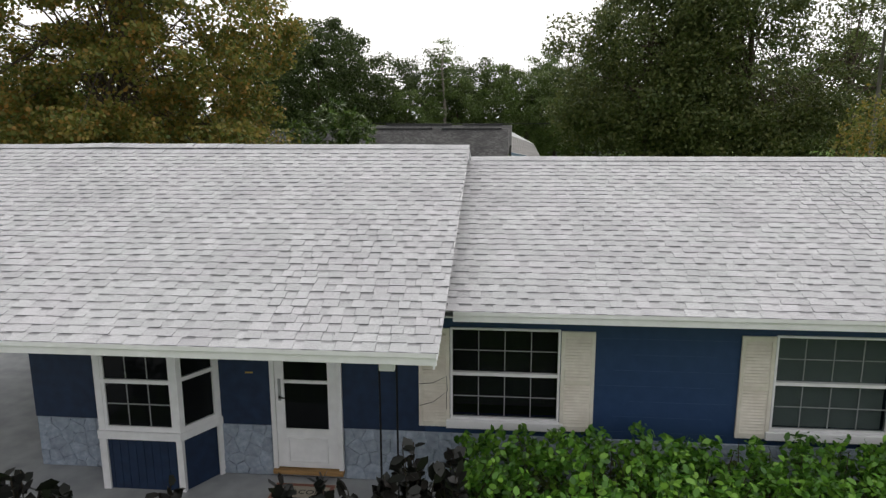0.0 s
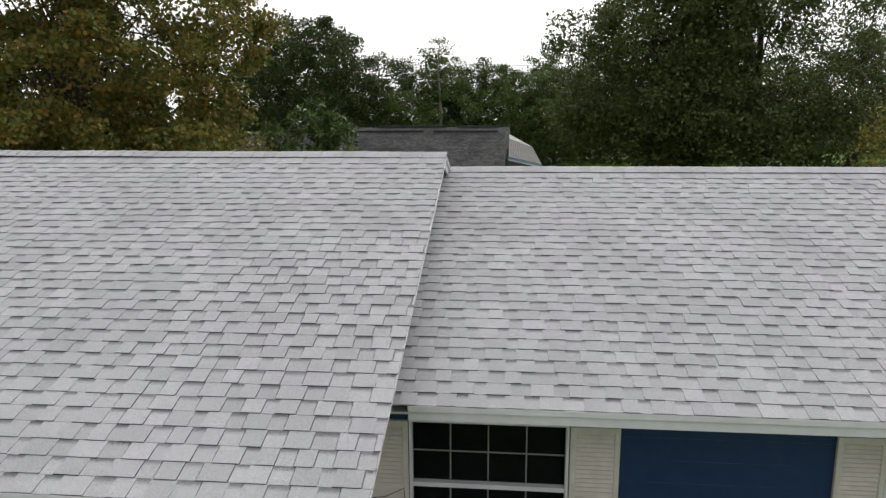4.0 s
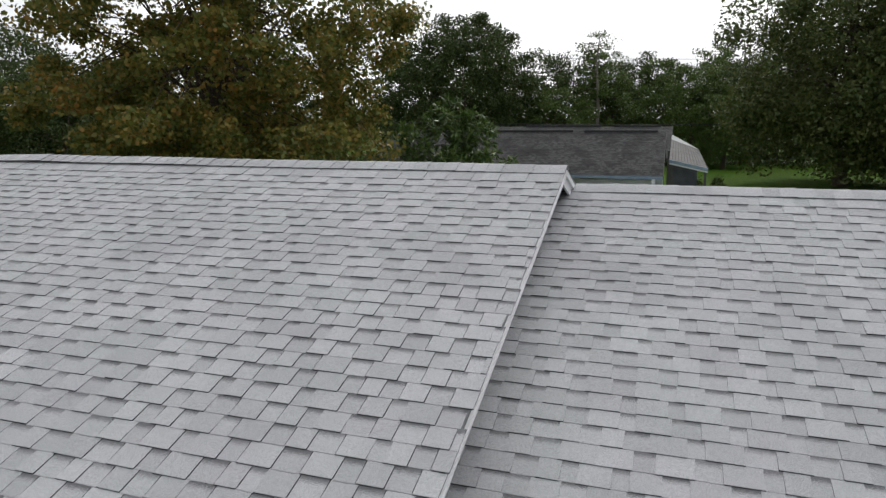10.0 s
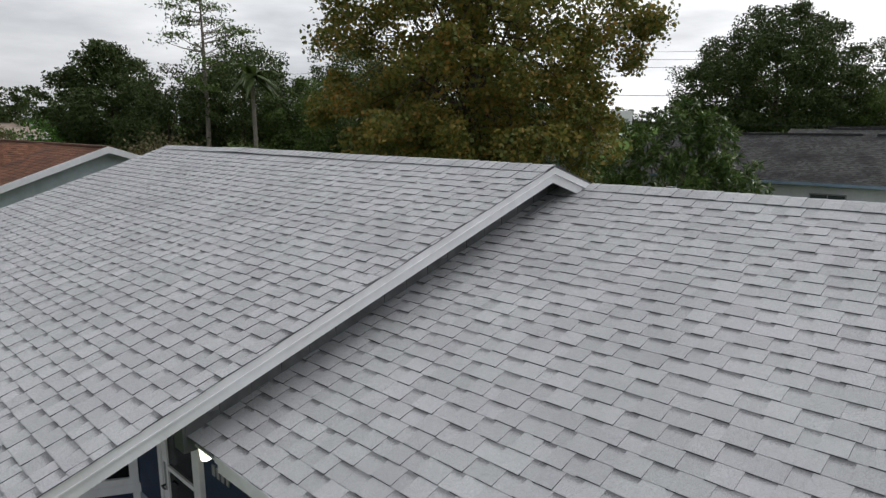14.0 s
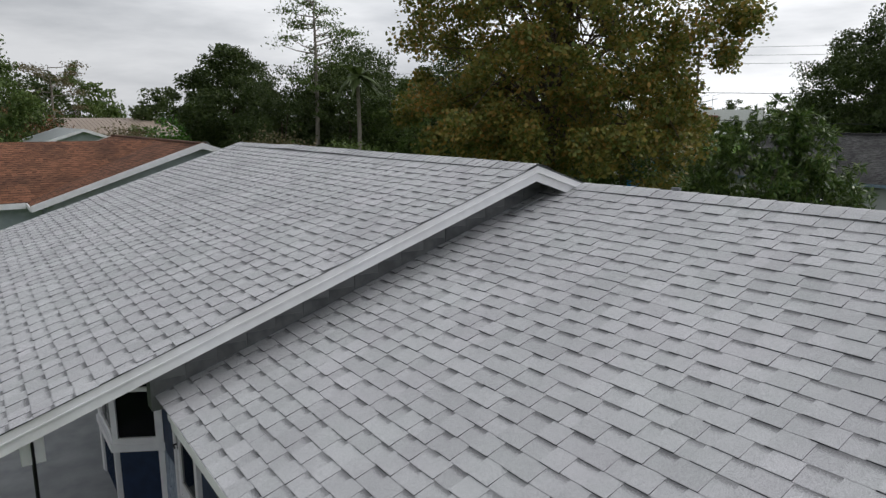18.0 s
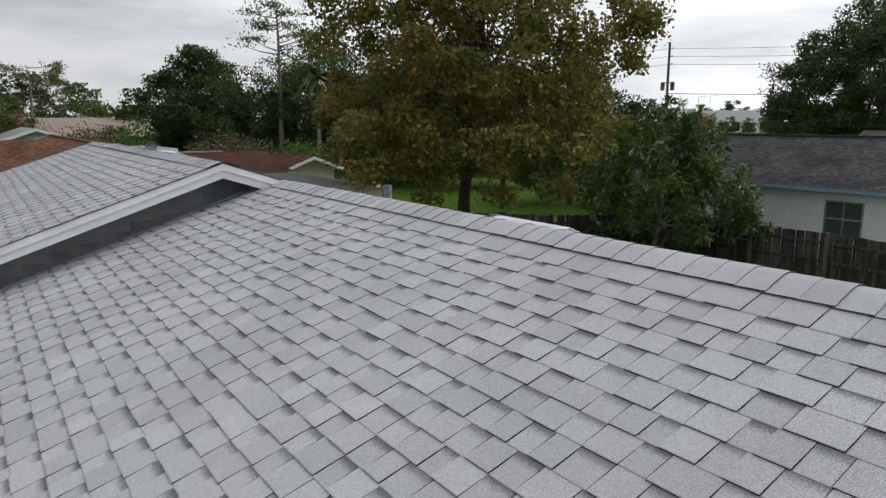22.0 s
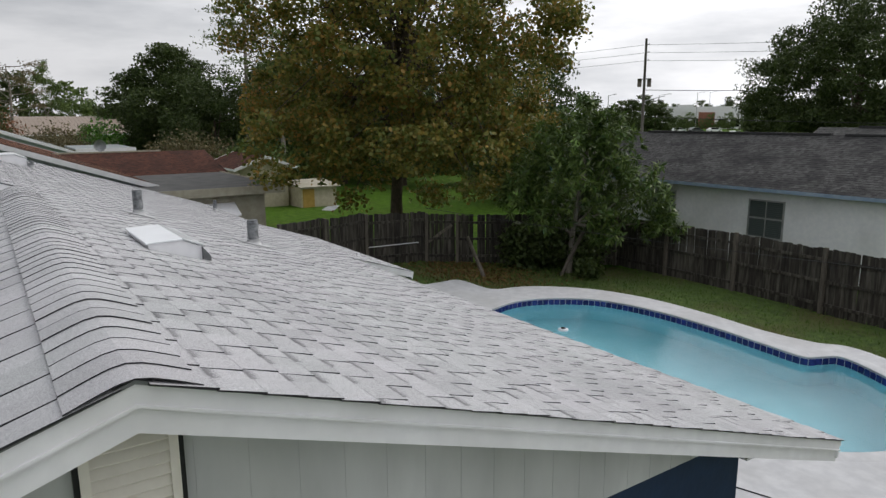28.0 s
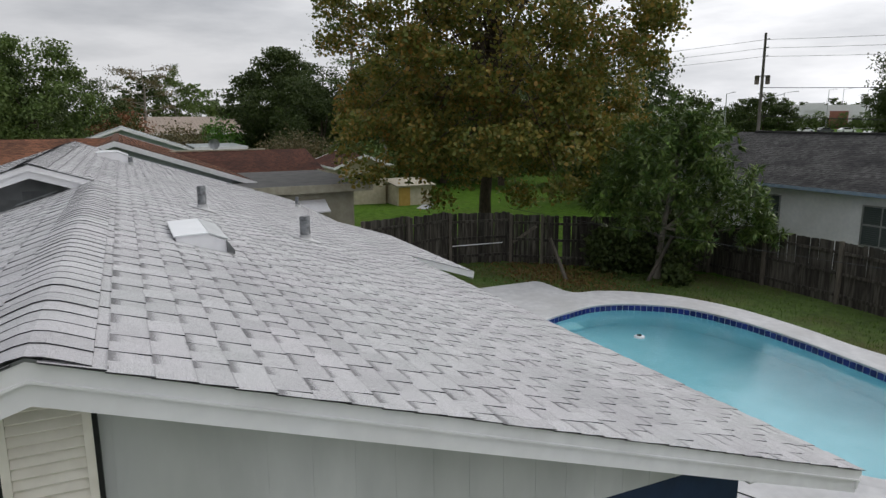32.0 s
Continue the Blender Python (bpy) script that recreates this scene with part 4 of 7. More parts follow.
for a in ((dx0 + 0.20, dx1 - 0.20, dz0 + 0.08, dz0 + 0.105), (dx0 + 0.20, dx1 - 0.20, dz0 + 0.415, dz0 + 0.44), (dx0 + 0.20, dx0 + 0.225, dz0 + 0.105, dz0 + 0.415), (dx1 - 0.225, dx1 - 0.20, dz0 + 0.105, dz0 + 0.415)):
    part("panel_moulding", boxes((a[0], a[1], -0.052, -0.031, a[2], a[3])), M_WHITE, door)
part("pane", boxes((dx0 + 0.18, dx1 - 0.18, -0.012, -0.006, dz0 + 0.56, dz1 - 0.17)), M_GLASS, door)
part("handle", tube(bmesh.new(), [(dx0 + 0.12, -0.03, 1.12), (dx0 + 0.12, -0.075, 1.12), (dx0 + 0.2, -0.078, 1.115)], [0.011, 0.011, 0.008]), M_BLACK, door)
part("latch_plate", soft(boxes((dx0 + 0.1, dx0 + 0.14, -0.038, -0.029, 1.06, 1.36)), 0.004, 1), M_STEEL, door)
part("threshold", soft(boxes((dx0, dx1, -0.09, 0.1, 0.06, 0.12)), 0.006, 1), M_WOOD, door)

# bay window
bx0, bx1, by = -3.16, -2.13, -0.52
bay = part("bay_window", boxes((bx0, bx1, by + 0.03, 0.0, 0.0, 0.70)), M_NAVY, house, "white framed bay window on a navy panelled base")
part("bay_side", prism(bmesh.new(), [(bx1, by + 0.03), (bx1 + 0.28, 0.0), (bx1, 0.0)], "z", 0.0, 0.70), M_NAVY, bay)
part("bay_side", prism(bmesh.new(), [(bx0, by + 0.03), (bx0, 0.0), (bx0 - 0.15, 0.0)], "z", 0.0, 0.70), M_NAVY, bay)
part("bay_sill", prism(bmesh.new(), [(bx0 - 0.03, by - 0.03), (bx1 + 0.02, by - 0.03), (bx1 + 0.33, 0.0), (bx0 - 0.22, 0.0)], "z", 0.70, 0.80), M_WHITE, bay)
part("bay_cap", prism(bmesh.new(), [(bx0 - 0.03, by - 0.03), (bx1 + 0.02, by - 0.03), (bx1 + 0.33, 0.0), (bx0 - 0.22, 0.0)], "z", 2.13, 2.34), M_WHITE, bay)
for x in (bx0 - 0.02, bx1 - 0.06):
    part("corner_board", boxes((x, x + 0.08, by, by + 0.06, 0.0, 0.70)), M_WHITE, bay)
    part("corner_board", boxes((x, x + 0.08, by, by + 0.06, 0.80, 2.13)), M_WHITE, bay)
for k in range(9):
    x = bx0 + 0.1 + k * 0.105
    part("panel_groove", boxes((x, x + 0.012, by + 0.022, by + 0.031, 0.02, 0.66)), M_NAVY, bay)
part("sash", boxes((bx0 + 0.06, bx1 - 0.06, by + 0.01, by + 0.05, 0.80, 0.86), (bx0 + 0.06, bx1 - 0.06, by + 0.01, by + 0.05, 2.07, 2.13), (bx0 + 0.06, bx1 - 0.06, by + 0.0, by + 0.05, 1.43, 1.48), (bx0 + 0.06, bx0 + 0.1, by + 0.01, by + 0.05, 0.86, 2.07), (bx1 - 0.1, bx1 - 0.06, by + 0.01, by + 0.05, 0.86, 2.07)), M_WHITE, bay)
part("pane", boxes((bx0 + 0.1, bx1 - 0.1, by + 0.034, by + 0.04, 0.86, 2.07)), M_GLASS, bay)
for k in (1, 2):
    x = bx0 + 0.1 + (bx1 - bx0 - 0.2) * k / 3
    part("muntin", boxes((x - 0.006, x + 0.006, by + 0.025, by + 0.033, 0.86, 2.07)), M_GREYBAR, bay)
part("muntin", boxes((bx0 + 0.1, bx1 - 0.1, by + 0.024, by + 0.032, 1.145, 1.16)), M_GREYBAR, bay)


def bay_flank(xa, ya, xb, yb):
    """A slanting side light of the bay."""
    d = Vector((xb - xa, yb - ya, 0)).normalized()
    n = Vector((d.y, -d.x, 0))
    def slab(s0, s1, z0, z1, o, t):
        p = [Vector((xa, ya, 0)) + d * s + n * q for s, q in ((s0, o), (s1, o), (s1, o + t), (s0, o + t))]
        return prism(bmesh.new(), [(v.x, v.y) for v in p], "z", z0, z1)
    ln = math.hypot(xb - xa, yb - ya)
    for s0, s1, z0, z1 in ((0, 0.07, 0.8, 2.13), (ln - 0.09, ln, 0.8, 2.13), (0.07, ln - 0.09, 0.8, 0.87), (0.07, ln - 0.09, 2.06, 2.13), (0.07, ln - 0.09, 1.46, 1.51)):
        part("sash", slab(s0, s1, z0, z1, -0.03, 0.05), M_WHITE, bay)
    part("pane", slab(0.07, ln - 0.09, 0.87, 2.06, -0.02, 0.006), M_GLASS, bay)
    part("corner_board", slab(ln - 0.07, ln, 0.0, 0.70, 0.0, 0.03), M_WHITE, bay)


bay_flank(bx1, by, bx1 + 0.30, 0.0)
bay_flank(bx0 - 0.18, 0.0, bx0, by)

# ---- things on the roof ----
def roof_z(y):
    return ZR - SL * (y - YR)


def vent_pipe(x, y, h, r, label):
    vp = thing("vent_pipe", label, "vent pipe", group="roof vents", at=(x, y, roof_z(y)))
    z = roof_z(y)
    part("pipe", tube(bmesh.new(), [(x, y, z - 0.05), (x, y, z + h - 0.01), (x, y, z + h)], [r, r, r * 0.92], 14), M_LEAD, vp)
    fl = part("flashing", prism(bmesh.new(), [(x - 2.1 * r, y - 3 * r), (x + 2.1 * r, y - 3 * r), (x + 2.1 * r, y + 3 * r), (x - 2.1 * r, y + 3 * r)], "z", -0.002, 0.003), M_DECK, vp)
    for v in fl.data.vertices:
        v.co.z += roof_z(v.co.y) + 0.013
    part("boot", tube(bmesh.new(), [(x, y, z - 0.02), (x, y, z + 0.07)], [r * 1.5, r * 1.1], 14), M_DECK, vp)


vent_pipe(1.53, 5.08, 0.30, 0.055, "dark mottled vent pipe standing on the rear slope")
vent_pipe(2.20, 6.22, 0.30, 0.065, "dark mottled vent pipe standing on the rear slope")
vent_pipe(-4.9, 7.75, 0.24, 0.04, "thin dark vent pipe near the rear eave")
vent_pipe(-4.2, 4.35, 0.16, 0.035, "thin vent pipe near the ridge")


def skylight(x0, x1, y0, y1, lo, hi, label):
    """A white boxed skylight: a flat upper pane, a ridge and a short steep pane down the slope."""
    sk = thing("skylight", label, "skylight", group="skylights", at=((x0 + x1) / 2, (y0 + y1) / 2, roof_z((y0 + y1) / 2)))
    ym = y0 + 0.64 * (y1 - y0)
    z0, zm, z1 = roof_z(y0) + lo, roof_z(y0) + lo + 0.008, roof_z(y1) + hi
    body = [(y0, roof_z(y0) - 0.02), (y1, roof_z(y1) - 0.02), (y1, z1), (ym, zm), (y0, z0)]
    part("curb", prism(bmesh.new(), body, "x", x0, x1), M_WHITE, sk)
    part("dome", soft(prism(bmesh.new(), [(y0 - 0.02, z0 + 0.002), (ym, zm + 0.002), (ym, zm + 0.02), (y0 - 0.02, z0 + 0.018)], "x", x0 - 0.012, x1 + 0.012), 0.004, 1), M_DOME, sk, "milky white acrylic pane")
    part("dome", soft(prism(bmesh.new(), [(ym + 0.002, zm + 0.002), (y1 + 0.015, z1 + 0.002), (y1 + 0.015, z1 + 0.018), (ym + 0.002, zm + 0.02)], "x", x0 - 0.012, x1 + 0.012), 0.004, 1), M_DOMEG, sk, "greyer acrylic pane")
    for x in (x0 - 0.03, x1 - 0.02):
        part("flashing", prism(bmesh.new(), [(y1 + 0.002, roof_z(y1) + 0.012), (y1 + 0.06, roof_z(y1 + 0.06) + 0.013), (y1 + 0.06, roof_z(y1 + 0.06) + 0.05), (y1 + 0.002, roof_z(y1) + 0.11)], "x", x, x + 0.05), M_FLASH, sk)


M_DOMEG = material("greyed_acrylic_pane", (0.48, 0.50, 0.51), (0.58, 0.60, 0.61), 5, 0.35, 0.0)
skylight(4.05, 4.88, 4.55, 4.93, 0.035, 0.11, "white boxed skylight on the shingled roof")
skylight(-5.3, -4.6, 3.75, 4.30, 0.04, 0.14, "small white boxed skylight near the far ridge")

# conduit and scraps beside the wall between the roofs
cd = thing("metal_strip", "loose bent strip of metal flashing on the shingles", "metal strip", at=(1.2, 3.3, 3.8))
zz = ZR - SL * (YR - 3.25)
part("strip", soft(boxes((1.0, 1.07, 3.0, 3.45, 0.0, 0.012)), 0.002, 1), M_STEEL, cd)
for v in cd.children[0].data.vertices:
    v.co.z += ZR - SL * (YR - v.co.y) + 0.02

# ---- porch ----
tagged(part("porch_floor", soft(boxes((XW0 - 4.0, 3.2, -2.3, 0.0, -0.12, 0.0)), 0.01, 1), M_CONC), "smooth grey concrete porch floor", "porch floor", kind="structure")
tagged(part("driveway", boxes((XL0 - 0.6, XW0 - 0.02, -14.0, 7.4, -0.1, -0.018)), M_CONC), "grey concrete drive running under the carport", "driveway", kind="structure")


def iron_post(x, y, label, scroll=True):
    """A thin wrought iron porch post with leaf scrolls."""
    p = thing("iron_post", label, "porch post", group="porch posts", at=(x, y, 0))
    for dx in (-0.09, 0.09):
        part("bar", tube(bmesh.new(), [(x + dx, y, 0.0), (x + dx, y, 2.32)], [0.012, 0.012], 6), M_BLACK, p)
    if scroll:
        for k in range(7):
            z = 0.2 + k * 0.31
            pts = [(x + 0.085 * math.cos(a), y, z + 0.12 * a / 3.1 + 0.05 * math.sin(2 * a)) for a in np.linspace(0, 3.1, 9)]
            part("scroll", tube(bmesh.new(), pts, [0.006] * 9, 5), M_BLACK, p)
            bm = bmesh.new()
            for sx in (-1, 1):
                c = bm.verts.new((x + sx * 0.03, y - 0.005, z + 0.1))
                a, b, d = bm.verts.new((x + sx * 0.12, y - 0.02, z + 0.13)), bm.verts.new((x + sx * 0.17, y - 0.015, z + 0.17)), bm.verts.new((x + sx * 0.10, y, z + 0.18))
                bm.faces.new((c, a, b, d))
            part("leaf", bm, M_BLACK, p)


iron_post(0.66, -1.43, "slim black wrought iron porch post with plain bars", False)
iron_post(-4.62, -1.66, "black wrought iron post with leaf scrolls")
iron_post(-7.5, -1.66, "black wrought iron post with leaf scrolls")
for x in (-4.62, -7.5):
    part("post_block", soft(boxes((x - 0.08, x + 0.08, -1.74, -1.58, 2.20, 2.345)), 0.004, 1), M_WHITE, house)
part("post_block", soft(boxes((0.58, 0.74, -1.51, -1.35, 2.09, 2.50)), 0.004, 1), M_WHITE, house)

mat_ob = thing("door_mat", "faded welcome mat with a red border on the porch", "door mat", at=(-0.6, -0.6, 0))
part("mat", soft(boxes((-1.05, -0.25, -0.73, -0.20, 0.0, 0.014)), 0.004, 1), M_MAT, mat_ob)
for a in ((-1.03, -0.27, -0.71, -0.66), (-1.03, -0.27, -0.27, -0.22), (-1.03, -0.98, -0.66, -0.27), (-0.32, -0.27, -0.66, -0.27)):
    part("mat_border", boxes((*a, 0.0142, 0.0175)), M_MATR, mat_ob)
txt = bpy.data.curves.new("mat_lettering", "FONT")
txt.body, txt.size, txt.extrude, txt.align_x = "WELCOME", 0.135, 0.001, "CENTER"
to = new("mat_lettering", txt)
to.location = (-0.65, -0.45, 0.017)
bpy.context.view_layer.update()
tm = bpy.data.meshes.new_from_object(to.evaluated_get(bpy.context.evaluated_depsgraph_get()))
tm.transform(Matrix.Translation((-0.65, -0.45, 0.017)))
bpy.data.objects.remove(to)
link_mesh("mat_lettering", tm, M_DARKINK, mat_ob)

# small fittings on the porch wall
pl = thing("wall_plaque", "small brass plaque on the navy wall", "plaque", at=(-1.4, -0.01, 1.42))
part("plate", soft(boxes((-1.46, -1.36, -0.012, 0.0, 1.41, 1.43)), 0.003, 1), M_OCHRE, pl)
nb = thing("wall_bars", "row of four small grey metal bars on the porch wall", "metal bars", at=(0.2, 0, 1.98))
for k in range(4):
    part("bar", boxes((-0.02 + k * 0.085, 0.03 + k * 0.085, -0.012, 0.0, 1.60, 1.70)), M_STEEL, nb)

# lamp under the porch eave, lit
M_LIT = bpy.data.materials.new("lit_lamp_glass")
M_LIT.use_nodes = True
lb = M_LIT.node_tree.nodes["Principled BSDF"]
lb.inputs["Emission Color"].default_value, lb.inputs["Emission Strength"].default_value = (1.0, 0.95, 0.7, 1), 4.0
lamp = thing("porch_lamp", "small lit lantern beside the front door", "wall lamp", at=(0.15, -0.12, 1.95))
part("back_plate", soft(boxes((0.10, 0.20, -0.03, 0.0, 1.9, 2.1)), 0.005, 1), M_BLACK, lamp)
part("lantern_glass", tube(bmesh.new(), [(0.15, -0.13, 1.86), (0.15, -0.13, 2.02)], [0.045, 0.06], 8), M_LIT, lamp, "glowing glass")
part("lantern_cap", tube(bmesh.new(), [(0.15, -0.13, 2.022), (0.15, -0.13, 2.09)], [0.075, 0.015], 8), M_BLACK, lamp)
part("bracket", tube(bmesh.new(), [(0.15, -0.02, 2.05), (0.15, -0.13, 2.10)], [0.008, 0.008], 6), M_BLACK, lamp)


# ---- leaves and trees ----
def leaf_mesh(name, centres, sizes, mat, parent, r, aspect=0.6, up=0.25, fold=0.12, kind="", droop=None, broad=False):
    """Many loose leaves: each a folded diamond of four triangles' worth of quads."""
    n = len(centres)
    c = np.asarray(centres, float)
    d = r.normal(size=(n, 3))
    if droop is not None:
        d = d * 0.55 + np.asarray(droop, float)
    d /= np.linalg.norm(d, axis=1)[:, None]
    q = r.normal(size=(n, 3)) + np.array([0, 0, up * 4])
    s = np.cross(d, q)
    s /= np.linalg.norm(s, axis=1)[:, None] + 1e-9
    nn = np.cross(s, d)
    L = np.asarray(sizes, float)[:, None]
    base, tip = c - d * L * 0.5, c + d * L * 0.5
    left, right = c + s * L * aspect * 0.5 + nn * L * fold, c - s * L * aspect * 0.5 + nn * L * fold
    if broad:
        w = s * L * aspect * 0.5
        lift = nn * L * fold
        loop = [base, c - d * L * 0.22 + w * 0.8 + lift, c + d * L * 0.2 + w + lift, tip, c + d * L * 0.2 - w + lift, c - d * L * 0.22 - w * 0.8 + lift]
    else:
        loop = [base, left, tip, right]
    m = len(loop)
    me = bpy.data.meshes.new(name)
    me.vertices.add(m * n)
    me.vertices.foreach_set("co", np.stack(loop, 1).ravel())
    me.loops.add(m * n)
    me.polygons.add(n)
    me.loops.foreach_set("vertex_index", np.arange(m * n))
    me.polygons.foreach_set("loop_start", np.arange(0, m * n, m))
    me.update(calc_edges=True)
    ob = link_mesh(name, me, mat, parent)
    if kind:
        ob["kind"] = kind
    return ob


def tree(name, label, x, y, z, height, width, mat, bark, leaves, leaf, seed, base=0.18, trunk=0.2, clumps=90, shape=1.0, spread=0.5, top=0.55, category="tree", group="", aspect=0.6, lean=(0, 0), droop=None, limbs=9, squash=0.72, cone=0.0, broad=False, lobes=0, skirt=0.0, thin=None):
    """A tapered trunk with limbs that fork into clumps of leaves with gaps between them.
    lobes gathers the clumps into billows, skirt widens the underside, thin=(way, share) opens one flank."""
    r = np.random.default_rng(seed)
    tr = thing(name, label, category, group=group, at=(x, y, z))
    bm = bmesh.new()
    zc = z + height * (base + (1 - base) * 0.5)
    trunk_top = Vector((x + lean[0], y + lean[1], z + height * top))
    pts = [Vector((x, y, z - 0.1)), Vector((x, y, z + height * 0.12)), Vector((x, y, z)).lerp(trunk_top, 0.5) + Vector((r.uniform(-.1, .1), r.uniform(-.1, .1), 0)), trunk_top]
    tube(bm, pts, [trunk * 1.35, trunk, trunk * 0.72, trunk * 0.32], 10)
    ends = []
    a, b, h = width / 2, width / 2, height * (1 - base) / 2
    heads = []
    for k in range(lobes):
        g = (k + 0.5) / lobes
        up, turn = 1 - 1.92 * g, k * 2.39996 + seed
        side = math.sqrt(max(1 - up * up, 0.0))
        heads.append((np.array([side * math.cos(turn), side * math.sin(turn), up]), r.uniform(0.62, 0.80), r.uniform(0.26, 0.42)))
    while len(ends) < clumps:
        # clump centres fill the crown, denser to its skin
        v = r.normal(size=3)
        v /= np.linalg.norm(v)
        q = r.uniform(0.35, 1.0) ** 0.6
        if heads and len(ends) % 3:
            c, out, rad = heads[r.integers(lobes)]
            w3 = v + c * 0.55
            v3 = c * out + w3 / np.linalg.norm(w3) * rad * r.uniform(0.75, 1.0)
            q = min(float(np.linalg.norm(v3)), 1.08)
            v = v3 / np.linalg.norm(v3)
        if skirt and r.random() < 0.22:
            lo, turn = r.uniform(-0.96, -0.5), r.uniform(0, 6.283)
            v, q = np.array([math.cos(turn) * math.sqrt(1 - lo * lo), math.sin(turn) * math.sqrt(1 - lo * lo), lo]), r.uniform(0.6, 1.0)
        if thin and v[0] * thin[0][0] + v[1] * thin[0][1] + v[2] * thin[0][2] > 0.25 and r.random() < thin[1]:
            continue
        bulge = 1 + 0.22 * noise.noise((v[0] * 2.1 + seed, v[1] * 2.1, v[2] * 2.1)) * shape
        tap = (1 - 0.25 * shape * max(v[2], 0)) * (1 - cone * (0.5 + 0.5 * v[2] * q))
        if skirt and v[2] < 0:
            tap *= 1 + skirt * (min((1 - abs(v[2]) ** 3.5) ** (1 / 3.5) / max(math.sqrt(1 - v[2] * v[2]), 0.3), 1.9) - 1)
        ends.append(Vector((x + lean[0] * 0.7 + a * v[0] * q * bulge * tap, y + lean[1] * 0.7 + b * v[1] * q * bulge * tap, zc + h * v[2] * q * bulge)))
    part("trunk", bm, bark, tr)
    for k, e in enumerate(ends[:limbs]):
        bm = bmesh.new()
        s = r.uniform(0.25, 0.95)
        start = pts[1].lerp(trunk_top, s)
        mid = start.lerp(e, 0.5) + Vector((0, 0, 0.06 * (e - start).length))
        w = trunk * (1 - s * 0.6) * 0.32
        tube(bm, [start, mid, e], [w, w * 0.55, 0.012], 5)
        part("limb", bm, bark, tr)
    per = leaves // clumps
    ca = np.repeat(np.array([tuple(e) for e in ends]), per, 0)
    size = spread * np.repeat(r.uniform(0.6, 1.25, clumps), per)
    off = np.clip(r.normal(size=ca.shape), -1.6, 1.6) * size[:, None] * np.array([1, 1, squash])
    leaf_mesh("crown", ca + off, leaf * r.uniform(0.65, 1.25, len(ca)), mat, tr, r, aspect=aspect, droop=droop, broad=broad)
    return tr


SYC = (-13.7, 17.5)
tree("sycamore", "tall sycamore with olive and orange autumn leaves behind the fence", SYC[0], SYC[1], -0.42, 15.3, 12.2, L_SYC, M_BARK, 112000, 0.150, 11, base=0.125, trunk=0.24, clumps=500, spread=0.37, top=0.72, limbs=150, shape=1.2, lean=(2.0, -0.4), broad=True, aspect=0.72, lobes=26, skirt=0.4, thin=((0.75, 0.45, -0.55), 0.30))


def mango_tree(x, y, z, seed):
    """A young mango: pale forked stems carrying rosettes of long drooping leaves in separate billows."""
    r = np.random.default_rng(seed)
    t = thing("mango_tree", "leafy mango tree with long drooping leaves by the fence", "tree", at=(x, y, z))
    right, back = Vector((0.74, 0.67, 0)), Vector((-0.67, 0.74, 0))
    fork = Vector((x + 0.1, y + 0.1, z + 1.9))
    part("trunk", tube(bmesh.new(), [(x, y, z - 0.1), (x + 0.05, y, z + 0.9), fork, fork + Vector((0.15, 0.15, 1.6)), fork + Vector((0.3, 0.2, 2.9))], [0.12, 0.09, 0.08, 0.05, 0.015], 8), M_PALEBARK, t)
    # billows: along right, along back, height, radius, rosettes
    billows = ((0.55, 0.0, 4.55, 1.0, 46), (-0.75, 0.3, 3.75, 0.95, 40), (1.35, -0.2, 3.7, 0.9, 36), (-1.65, -0.2, 2.3, 0.85, 34), (0.3, -0.5, 3.0, 1.15, 46), (2.1, 0.1, 2.6, 1.1, 46), (2.75, 0.0, 1.55, 0.75, 26), (-0.6, -0.6, 1.75, 0.85, 26), (1.0, 0.9, 2.4, 1.1, 34), (-1.2, 1.0, 3.0, 0.9, 26), (1.2, -0.8, 1.6, 0.7, 22))
    cs, ds, sz = [], [], []
    for u, v, h, rad, n in billows:
        mid = Vector((x, y, z)) + right * u + back * v + Vector((0, 0, h + 0.3))
        start = Vector((x, y, z + 0.9)).lerp(fork, r.random()) if h < 3.2 else fork + Vector((0.1, 0.1, r.uniform(0, 1.2)))
        part("limb", tube(bmesh.new(), [start, start.lerp(mid, 0.5) + Vector((0, 0, -0.12)), mid], [0.045, 0.03, 0.012], 6), M_PALEBARK, t)
        for k in range(int(n * 1.45)):
            w = r.normal(size=3)
            w /= np.linalg.norm(w)
            tip = np.array(mid) + w * rad * r.uniform(0.3, 1.08) * np.array([1, 1, 0.9])
            axis = w * 0.6 + np.array([0, 0, 0.55])
            for j in range(22):
                d = r.normal(size=3)
                d /= np.linalg.norm(d)
                d = d * 0.75 + axis * 0.35 + np.array([0, 0, -0.30])
                d /= np.linalg.norm(d)
                ln = r.uniform(0.20, 0.34)
                cs.append(tip + d * ln * 0.55)
                ds.append(d * 3.0)
                sz.append(ln)
    leaf_mesh("crown", np.array(cs), np.array(sz), L_MANGO, t, r, aspect=0.25, droop=np.array(ds), fold=0.05, up=0.5)


mango_tree(-5.45, 19.2, -0.42, 12)

